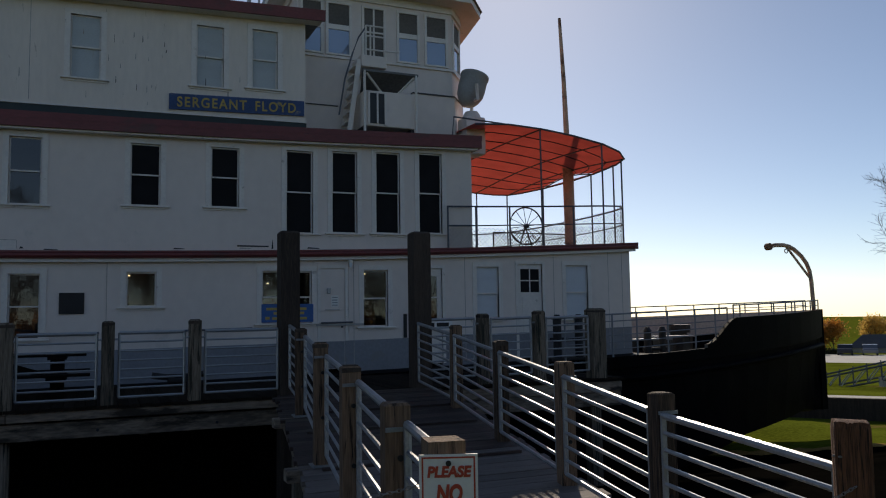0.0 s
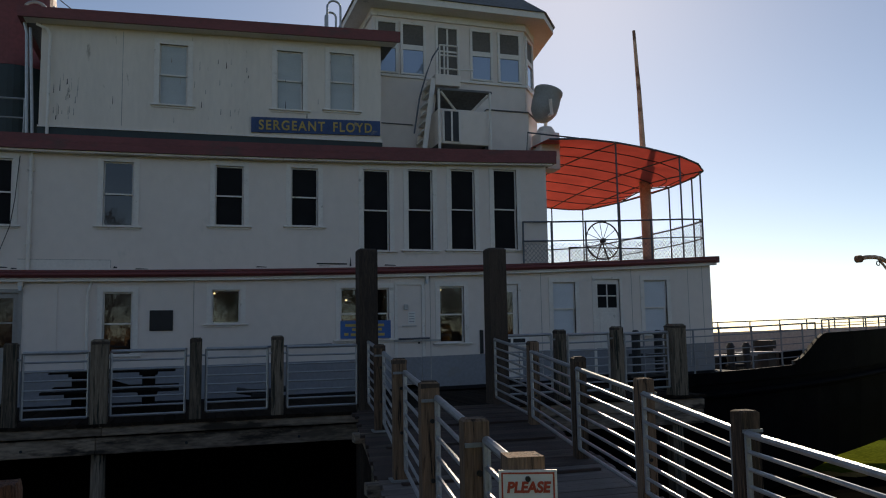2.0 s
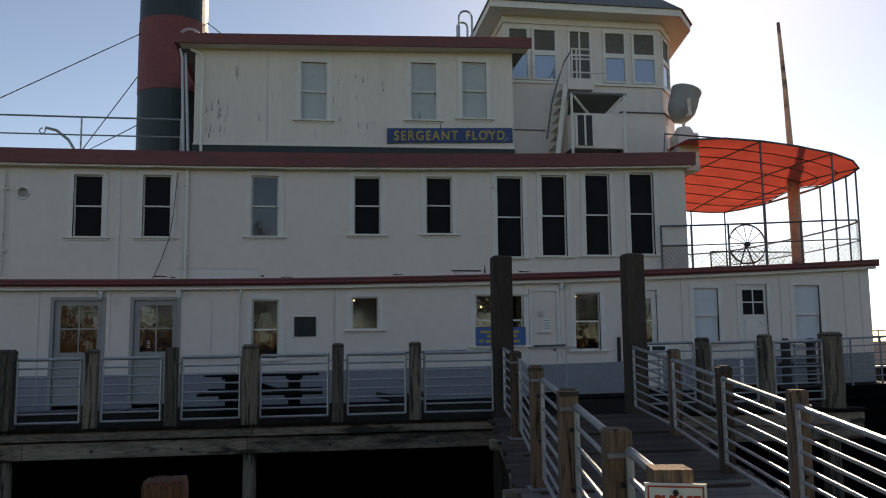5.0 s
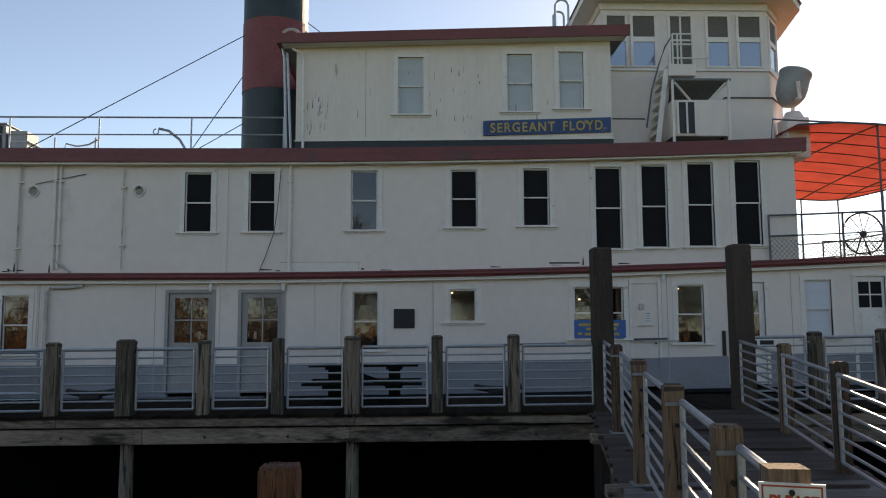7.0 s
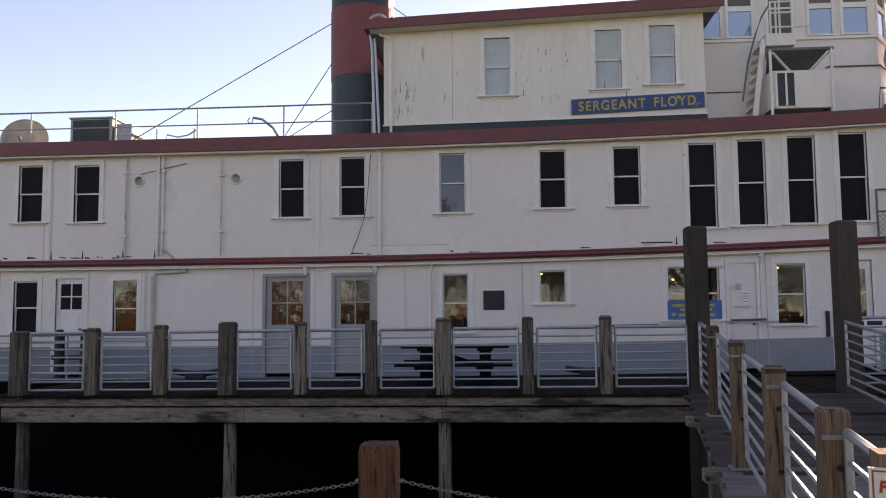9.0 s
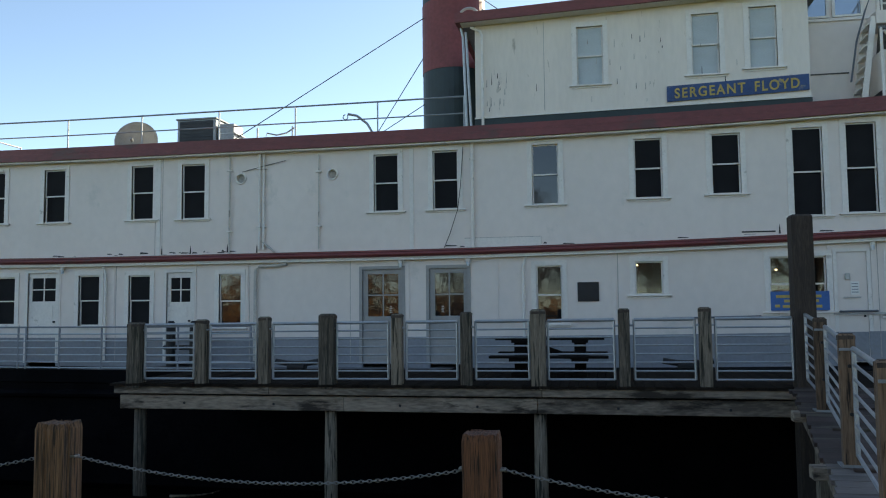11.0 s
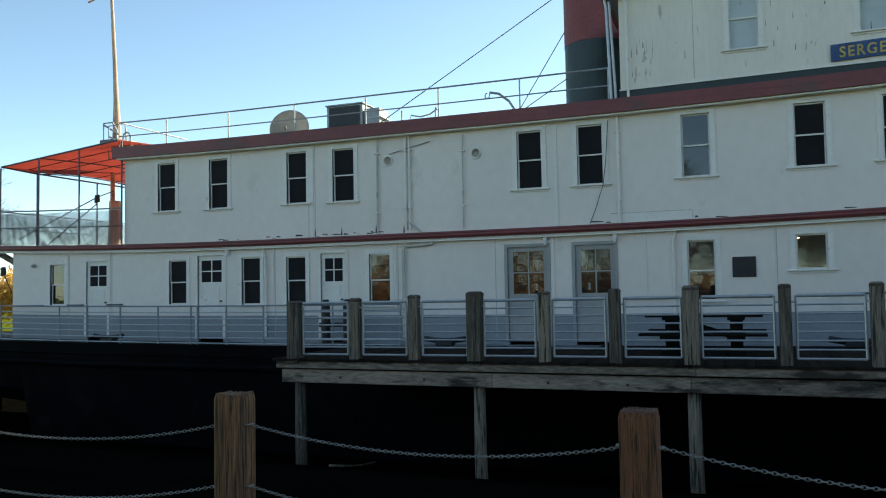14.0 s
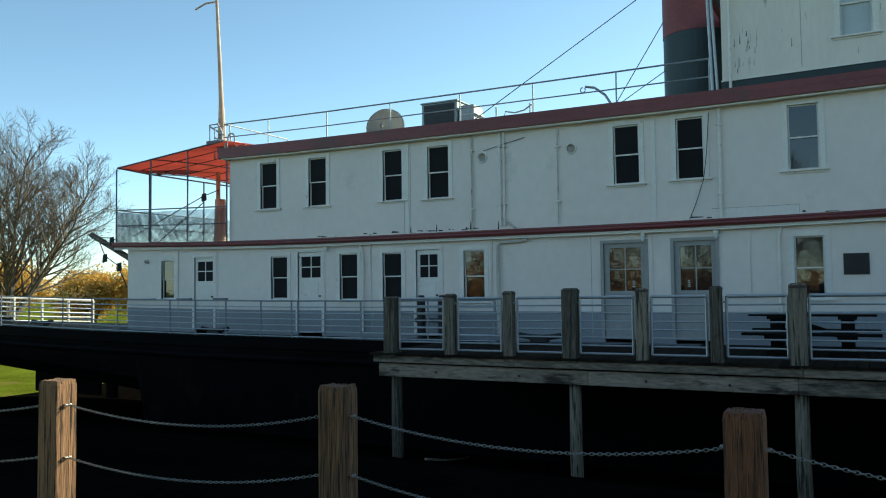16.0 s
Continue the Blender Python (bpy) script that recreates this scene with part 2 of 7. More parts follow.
def part(name, bm, mat, parent=None, label="", smooth=False):
    """Links a bmesh, drawn in world metres, as one mesh object under a thing or a part."""
    me = bpy.data.meshes.new(name)
    bm.normal_update()
    bm.to_mesh(me)
    bm.free()
    me.materials.append(mat)
    if smooth:
        for p in me.polygons:
            p.use_smooth = True
    ob = new(name, me)
    if parent is not None:
        ob.parent = parent
        if parent.name in ORIGIN:
            ob.location = -ORIGIN[parent.name]
    return tagged(ob, label) if label else ob


def solid(name, bm, mat, label="", category="", kind="", group="", smooth=False):
    return tagged(part(name, bm, mat, None, "", smooth), label, category, group, kind)


def box(bm, x0, y0, z0, x1, y1, z1, bevel=0.0):
    v = [bm.verts.new((x, y, z)) for z in (z0, z1) for y in (y0, y1) for x in (x0, x1)]
    f = [bm.faces.new([v[i] for i in q]) for q in ((0, 2, 3, 1), (4, 5, 7, 6), (0, 1, 5, 4), (2, 6, 7, 3), (0, 4, 6, 2), (1, 3, 7, 5))]
    if bevel:
        edges = {e for face in f for e in face.edges}
        bmesh.ops.bevel(bm, geom=list(edges), offset=bevel, segments=1, affect="EDGES", profile=0.7)
    return bm


def boxes(*rows, bevel=0.0):
    bm = bmesh.new()
    for r in rows:
        box(bm, *r, bevel=bevel)
    return bm


def slab(bm, corners_low, corners_high):
    """A prism between two rings of the same count."""
    a, b = [bm.verts.new(p) for p in corners_low], [bm.verts.new(p) for p in corners_high]
    bm.faces.new(a[::-1]), bm.faces.new(b)
    for i in range(len(a)):
        j = (i + 1) % len(a)
        bm.faces.new((a[i], a[j], b[j], b[i]))
    return bm


def tube(bm, points, radius, sides=8, caps=True, taper=None):
    """A round bar along a line of points."""
    pts = [Vector(p) for p in points]
    rings = []
    for i, p in enumerate(pts):
        d = (pts[min(i + 1, len(pts) - 1)] - pts[max(i - 1, 0)]).normalized()
        side = d.cross(Vector((0, 0, 1)) if abs(d.z) < 0.9 else Vector((1, 0, 0))).normalized()
        up = side.cross(d)
        r = radius if taper is None else radius + (taper - radius) * i / max(1, len(pts) - 1)
        rings.append([bm.verts.new(p + r * (math.cos(2 * math.pi * k / sides) * side + math.sin(2 * math.pi * k / sides) * up)) for k in range(sides)])
    for a, b in zip(rings, rings[1:]):
        for k in range(sides):
            bm.faces.new((a[k], a[(k + 1) % sides], b[(k + 1) % sides], b[k]))
    if caps:
        bm.faces.new(rings[0][::-1]), bm.faces.new(rings[-1])
    return bm


def tubes(radius, *lines, sides=6):
    bm = bmesh.new()
    for pts in lines:
        tube(bm, pts, radius, sides)
    return bm


def arc(cx, cz, r, a0, a1, y, n=10):
    return [(cx + r * math.cos(radians(a0 + (a1 - a0) * i / n)), y, cz + r * math.sin(radians(a0 + (a1 - a0) * i / n))) for i in range(n + 1)]


def lettering(text, size, x, y, z, mat, parent, depth=0.012, name="lettering", shear=0.0, width=0.0, label="", spacing=1.0, bold=0.018):
    """Raised letters on a board that faces the bank."""
    cu = bpy.data.curves.new(name, "FONT")
    cu.space_character = spacing
    cu.body, cu.size, cu.extrude, cu.align_x, cu.shear, cu.offset = text, size, depth / 2, "CENTER", shear, size * bold
    tmp = new(name, cu)
    me = bpy.data.meshes.new_from_object(tmp.evaluated_get(bpy.context.evaluated_depsgraph_get()))
    bpy.data.objects.remove(tmp)
    xs = [v.co.x for v in me.vertices]
    k = width / (max(xs) - min(xs)) if width else 1.0
    me.transform(Matrix.Translation((x, y, z)) @ Matrix.Rotation(radians(90), 4, "X") @ Matrix.Diagonal((k, 1, 1, 1)))
    me.materials.clear()
    me.materials.append(mat)
    ob = new(name, me)
    ob.parent = parent
    if parent.name in ORIGIN:
        ob.location = -ORIGIN[parent.name]
    return tagged(ob, label) if label else ob


def S(x):
    """The sheer: how far the upper works rise towards the bow and a little towards the stern."""
    return 0.0015 * max(0.0, x + 9.0) ** 2 + 0.002 * max(0.0, -15.0 - x) ** 2


def deck_z(x):
    return -0.03 + 0.5 * S(x)


def fore_z(x):
    """The fore deck lies in a well behind its bulwark."""
    return deck_z(x) - 0.47


CENTRE, BEAM = 3.6, 4.6          # the ship's middle line, and half its width
HOUSE = 7.2                      # far wall of the deck houses


def half_beam(x):
    if x > 6:
        return max(0.12, BEAM * (1 - min(1.0, (x - 6) / 13.7) ** 1.8))
    if x < -31:
        return BEAM * math.sqrt(max(0.05, 1 - ((-31 - x) / 3.2) ** 2))
    return BEAM

# ---- ground ----
def ground_height(x, y):
    away = 0.777 * (x + 3.7) + 0.629 * (y + 16.9)
    if x > 10 and away > 34:
        return -3.05 - 0.030 * (min(away, 170.0) - 34.0)
    if y < -13.0:
        return -0.52
    if y < 3.0:
        t = (y + 13.0) / 16.0
        return -0.52 - 2.5 * (t * t * (3 - 2 * t))
    return -3.02


def build_ground():
    bm = bmesh.new()
    xs = [-900, -300, -120, -70] + [-50 + 2.5 * i for i in range(23)] + [6 + 0.5 * i for i in range(41)] + [28 + 2.5 * i for i in range(10)] + [70, 120, 300, 900]
    ys = [-400, -120, -50, -30, -20] + [-16 + 0.5 * i for i in range(60)] + [14, 16, 20, 30, 45, 70, 110, 200, 500, 1600]
    grid = [[bm.verts.new((x, y, ground_height(x, y) + 0.06 * noise.noise((x * 0.3, y * 0.3, 0)))) for x in xs] for y in ys]
    for r0, r1 in zip(grid, grid[1:]):
        for i in range(len(xs) - 1):
            bm.faces.new((r0[i], r0[i + 1], r1[i + 1], r1[i]))
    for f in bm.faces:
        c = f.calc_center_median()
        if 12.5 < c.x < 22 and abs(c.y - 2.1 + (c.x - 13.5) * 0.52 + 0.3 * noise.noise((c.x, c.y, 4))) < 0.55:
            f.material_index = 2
        # Faces given the shade-dark soil; beside the bow they stop at the shadow edge.
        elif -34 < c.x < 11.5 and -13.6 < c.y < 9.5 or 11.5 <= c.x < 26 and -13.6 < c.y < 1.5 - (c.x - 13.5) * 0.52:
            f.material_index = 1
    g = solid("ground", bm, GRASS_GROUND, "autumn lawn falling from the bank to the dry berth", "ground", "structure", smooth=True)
    g.data.materials.append(SHADESOIL)
    g.data.materials.append(GRAVEL)


build_ground()

# ---- the ship ----
ship = thing("towboat", (0, CENTRE, -3.0), "white three-deck museum towboat with a black hull and red deck edges", "ship")


def build_hull():
    xs = [-34.0, -33.6, -33, -32, -31, -29, -27, -24, -22.5, -22.2, -20, -14, -8, -2, 4, 7, 9, 9.5, 10.3, 11.2, 12.1, 13.2, 14.5, 16, 17.3, 18.2, 19.0, 19.4]
    bm = bmesh.new()
    rings = []
    for x in xs:
        hb = half_beam(x)
        top = deck_z(x) - 0.02
        if x < -22.3:
            low = -1.75 + 0.075 * (-22.5 - x)
        else:
            low = -3.0 + 0.62 * min(1.0, max(0.0, (x - 9.5) / 3.5)) + 0.03 * max(0.0, x - 13.0)
        flare = 0.12 if x < 12 else 0.12 + 0.04 * (x - 12)
        ring = []
        for side in (-1, 1):
            drop = 0.48 if side > 0 and x < -24.5 else 0.0
            pts = [(hb, top - drop), (hb, top - 0.28 - drop), (hb - 0.06, top - 0.30 - drop), (hb - 0.06 - flare * 0.5, (top + low) / 2), (max(0.05, hb - 0.1 - flare), low + (0.45 if x < 9.2 else 0.14)), (max(0.03, hb - 0.6 - flare), low)]
            well = 0.45 if x > 9.2 else 0.002
            pts = [(hb - 0.11, top - drop - well), (hb - 0.10, top - drop)] + pts
            pts = [(max(0.03, a), b) for a, b in pts]
            ring.append([(x, CENTRE + side * a, b) for a, b in pts])
        loop = ring[0] + ring[1][::-1]
        rings.append([bm.verts.new(p) for p in loop])
    for a, b in zip(rings, rings[1:]):
        for k in range(len(a)):
            bm.faces.new((a[k], b[k], b[(k + 1) % len(a)], a[(k + 1) % len(a)]))
    bm.faces.new(rings[0]), bm.faces.new(rings[-1][::-1])
    bmesh.ops.recalc_face_normals(bm, faces=bm.faces)
    hull = part("hull", bm, BLACKHULL, ship, "black-painted steel hull resting on the grass")
    # raised bulwark round the bow
    bm = bmesh.new()
    bx = [11.1 + 0.1 * i for i in range(16)] + [13.2, 14, 15, 16, 17, 18, 18.6, 19.1, 19.45]
    inner = bmesh.new()
    for side in (-1, 1):
        outside, inside = [], []
        for x in bx:
            k = min(1.0, max(0.0, (x - 11.1) / 1.5))
            top = deck_z(x) + 0.02 + (0.06 + 0.64 * k * k * (3 - 2 * k)) - 0.012 * max(0.0, x - 12.6)
            hb = half_beam(x)
            outside.append(((x, CENTRE + side * (hb + 0.01), deck_z(x) - 0.3), (x + 0.004, CENTRE + side * (hb + 0.02), top)))
            inside.append(((x - 0.02, CENTRE + side * max(0.0, hb - 0.09), deck_z(x) - 0.46), (x - 0.02, CENTRE + side * max(0.0, hb - 0.08), top)))
        for i in range(len(bx) - 1):
            for mesh, quad in ((bm, (outside[i][0], outside[i + 1][0], outside[i + 1][1], outside[i][1])), (bm, (outside[i][1], outside[i + 1][1], inside[i + 1][1], inside[i][1])), (inner, (inside[i][0], inside[i + 1][0], inside[i + 1][1], inside[i][1]))):
                mesh.faces.new([mesh.verts.new(q) for q in quad])
    for mesh in (bm, inner):
        bmesh.ops.remove_doubles(mesh, verts=mesh.verts, dist=0.0005)
        bmesh.ops.recalc_face_normals(mesh, faces=mesh.faces)
    bulwark = part("bulwark", bm, BLACKHULL, hull)
    part("bulwark_lining", inner, LINING, bulwark, "grey-brown painted inner face")
    part("stem_post", slab(bmesh.new(), [(19.35, 3.48, -2.2), (19.62, 3.5, -2.2), (19.62, 3.7, -2.2), (19.35, 3.72, -2.2)], [(19.35, 3.48, 1.24), (19.6, 3.5, 1.24), (19.6, 3.7, 1.24), (19.35, 3.72, 1.24)]), BLACKHULL, hull)
    bm = bmesh.new()
    for side in (-1, 1):
        tube(bm, [(x, CENTRE + side * (half_beam(x) + 0.02), deck_z(x) - 0.55) for x in (-32, -31, -26, -20, -10, 0, 6, 9, 12, 14, 16, 17.5, 18.6, 19.3)], 0.09, 8)
    part("rub_rail", bm, BLACKHULL, hull)
    # rudders under the stern
    for y in (2.0, 5.2):
        part("rudder", boxes((-30.9, y - 0.07, -2.4, -27.5, y + 0.07, -1.25), bevel=0.02), BLACKHULL, hull)
        part("rudder_post", boxes((-27.1, y - 0.1, -2.45, -26.7, y + 0.1, -1.3), bevel=0.02), BLACKHULL, hull)
    return hull


hull = build_hull()
kb = thing("keel_block", (13.2, 3.4, -3.02), "dark timber block propping the bow", "keel block")
for k in range(3):
    part("baulk", boxes((12.5, 2.5, -3.02 + 0.27 * k, 13.75, 4.3, -2.76 + 0.27 * k), bevel=0.02), WOODDARK, kb)


def wall_sheet(bm, x0, x1, low, high, holes, y0=0.0, y1=0.12):
    """A wall of boxes in columns round its openings; low and high are heights as functions of x."""
    cuts = {x0, x1}
    for h in holes:
        cuts |= {h[0], h[1]}
    cuts = sorted(cuts)
    fine = []
    for a, b in zip(cuts, cuts[1:]):
        n = max(1, math.ceil((b - a) / 1.6))
        fine += [a + (b - a) * i / n for i in range(n)]
    fine.append(x1)
    for a, b in zip(fine, fine[1:]):
        mid = (a + b) / 2
        over = sorted((h[2], h[3]) for h in holes if h[0] < mid < h[1])
        levels = [None]
        for z0, z1 in over:
            levels += [z0, z1]
        levels.append(None)
        for i in range(0, len(levels), 2):
            if levels[i] is not None and levels[i] >= high(mid) or levels[i + 1] is not None and levels[i + 1] <= low(mid):
                continue
            la = low(a) if levels[i] is None else levels[i]
            lb = low(b) if levels[i] is None else levels[i]
            ha = high(a) if levels[i + 1] is None else levels[i + 1]
            hb = high(b) if levels[i + 1] is None else levels[i + 1]
            la, lb = max(la, low(a)), max(lb, low(b))
            slab(bm, [(a, y0, la), (b, y0, lb), (b, y1, lb), (a, y1, la)], [(a, y0, ha), (b, y0, hb), (b, y1, hb), (a, y1, ha)])
    bmesh.ops.remove_doubles(bm, verts=bm.verts, dist=0.0005)


# openings: x0, x1, z0, z1, kind
UPPER = [(-18.64, -18.07, 3.39, 4.67, "screen"), (-16.99, -16.42, 3.38, 4.66, "screen"), (-14.66, -14.10, 3.38, 4.66, "screen"), (-13.37, -12.79, 3.36, 4.64, "screen"),
         (-8.73, -8.17, 3.38, 4.66, "screen"), (-7.39, -6.83, 3.39, 4.68, "screen"), (-5.22, -4.66, 3.42, 4.71, "glass"), (-3.09, -2.52, 3.48, 4.73, "screen"), (-1.54, -0.97, 3.51, 4.76, "screen")]
TALL = [(0.02, 0.60, 3.01, 4.80, "screen"), (1.03, 1.60, 3.04, 4.85, "screen"), (2.04, 2.61, 3.06, 4.90, "screen"), (3.08, 3.65, 3.09, 4.95, "screen")]
LOWER = [(-22.42, -21.89, 0.95, 2.08, "glass"), (-18.27, -17.71, 0.93, 2.08, "screen"), (-16.00, -15.45, 0.90, 2.09, "screen"), (-14.69, -14.14, 0.90, 2.07, "screen"), (-12.41, -11.87, 0.84, 2.06, "glass"),
         (-5.17, -4.63, 0.88, 2.11, "glass"), (-3.13, -2.57, 1.47, 2.16, "fixed"), (-0.49, 0.57, 1.10, 2.20, "office"), (1.73, 2.30, 0.99, 2.24, "glass"), (4.50, 5.08, 1.10, 2.34, "white"), (6.94, 7.58, 1.08, 2.40, "white")]
DOORS = [(-21.10, -20.36, 2.13, "small"), (-17.36, -16.58, 2.17, "small"), (-13.72, -13.08, 2.12, "small"), (-9.00, -8.10, 2.10, "grey"), (-7.49, -6.65, 2.10, "grey"), (0.76, 1.31, 2.27, "plain"), (2.86, 3.62, 2.29, "white"), (5.60, 6.27, 2.42, "small")]
TOPS = [(-4.22, -3.67, 5.95, 7.22, "blind"), (-1.85, -1.30, 6.02, 7.31, "blind"), (-0.71, -0.17, 6.09, 7.37, "blind")]


def build_window(x0, x1, z0, z1, kind, y=0.0):
    """A double-hung window: casing and sill on the wall, two sashes set back in it."""
    c = 0.105
    casing = boxes((x0 - c, y - 0.022, z0, x0, y + 0.06, z1), (x1, y - 0.022, z0, x1 + c, y + 0.06, z1), (x0 - c, y - 0.024, z1, x1 + c, y + 0.06, z1 + c), (x0 - c - 0.02, y - 0.024, z0 - 0.07, x1 + c + 0.02, y - 0.002, z0 - 0.03))
    w = part("window", casing, TRIM, ship, "white-framed double-hung window" if kind != "blind" else "white-framed sash window with a pale blind drawn")
    part("sill", boxes((x0 - c - 0.06, y - 0.07, z0 - 0.035, x1 + c + 0.06, y + 0.05, z0), bevel=0.006), TRIM, w)
    s = 0.03
    if kind == "fixed":
        part("sash", boxes((x0, y + 0.03, z0, x0 + s, y + 0.06, z1), (x1 - s, y + 0.03, z0, x1, y + 0.06, z1), (x0 + s, y + 0.03, z0, x1 - s, y + 0.06, z0 + s), (x0 + s, y + 0.03, z1 - s, x1 - s, y + 0.06, z1)), TRIM, w)
        part("pane", boxes((x0 + s, y + 0.042, z0 + s, x1 - s, y + 0.048, z1 - s)), CLEAR, w)
        return w
    zm = (z0 + z1) / 2
    for n, (a, b, yy) in enumerate(((zm - 0.018, z1, y + 0.035), (z0, zm + 0.018, y + 0.068))):
        part("sash", boxes((x0, yy, a, x0 + s, yy + 0.03, b), (x1 - s, yy, a, x1, yy + 0.03, b), (x0 + s, yy, a, x1 - s, yy + 0.03, a + s), (x0 + s, yy, b - s, x1 - s, yy + 0.03, b)), TRIM, w)
        pane = {"screen": SCREEN, "glass": GLASS, "office": CLEAR, "blind": BLIND, "white": BLINDLIGHT}[kind] if x0 != 1.73 else CLEAR
        part("pane", boxes((x0 + s, yy + 0.012, a + s, x1 - s, yy + 0.018, b - s)), pane, w)
    return w


def build_door(x0, x1, top, kind):
    low = deck_z(x0) + 0.06
    skin = {"small": TRIM, "grey": GREYDOOR, "plain": WHITE, "white": TRIM}[kind]
    c = 0.07
    foot = 0.63 + 0.5 * S(x0) if kind == "plain" else low
    casing = boxes((x0 - c, -0.02, foot, x0, 0.06, top), (x1, -0.02, foot, x1 + c, 0.06, top), (x0 - c, -0.022, top, x1 + c, 0.06, top + c))
    d = part("door", casing, GREYDOOR if kind == "grey" else TRIM, ship, {"small": "white panelled door with a four-pane light", "grey": "closed grey door with a four-pane light", "plain": "plain white boarded door", "white": "white glazed door"}[kind])
    y0, y1 = 0.03, 0.07
    w0, w1 = {"small": (x0 + 0.09, x1 - 0.06), "grey": (x0 + 0.12, x1 - 0.09), "plain": (x0, x0), "white": (x0 + 0.36, x1 - 0.12)}[kind]
    z0, z1 = {"small": (top - 0.68, top - 0.12), "grey": (1.07, 2.0), "plain": (1, 1), "white": (1.14, 2.11)}[kind]
    if kind == "plain":
        leaf = boxes((x0, y0 - 0.02, low, x1, y1, top))
    else:
        leaf = boxes((x0, y0, low, x1, y1, z0), (x0, y0, z1, x1, y1, top), (x0, y0, z0, w0, y1, z1), (w1, y0, z0, x1, y1, z1))
    leaf_ob = part("door_leaf", leaf, skin, d)
    if kind != "plain":
        xm, zm = (w0 + w1) / 2, (z0 + z1) / 2
        rows = [(w0, y0 + 0.005, zm - 0.014, w1, y1, zm + 0.014)]
        if kind != "white":
            rows.append((xm - 0.014, y0 + 0.007, z0, xm + 0.014, y1, z1))
        part("glazing_bar", boxes(*rows), skin, d)
        halves = ((w0, xm), (xm, w1)) if kind != "white" else ((w0, w1),)
        for a, b in halves:
            for e, f in ((z0, zm), (zm, z1)):
                part("pane", boxes((a + 0.002, y0 + 0.018, e + 0.002, b - 0.002, y0 + 0.024, f - 0.002)), GLASS if kind in ("grey", "white") else SCREEN, d)
    for a, b in ((low + 0.12, 0.5), (0.56, z0 - 0.12)) if kind in ("small", "grey") and z0 - 0.12 > 0.7 else ():
        part("door_panel", boxes((x0 + 0.13, y0 - 0.008, a, x1 - 0.13, y0 + 0.001, b), bevel=0.003), skin, d)
    if kind in ("small", "plain"):
        front = y0 - (0.034 if kind == "plain" else 0.022)
        part("kick_panel", boxes((x0 + 0.012, front, low + 0.012, x1 - 0.012, front + 0.011, 0.62 + 0.5 * S(x0))), GREYBAND, d)
    hx = x0 + 0.06 if kind in ("white",) else x1 - 0.07
    part("handle", tube(bmesh.new(), [(hx, y0 + 0.002, 1.0), (hx, y0 - 0.05, 1.0)], 0.022, 8), BLACKMETAL, d)
    return d


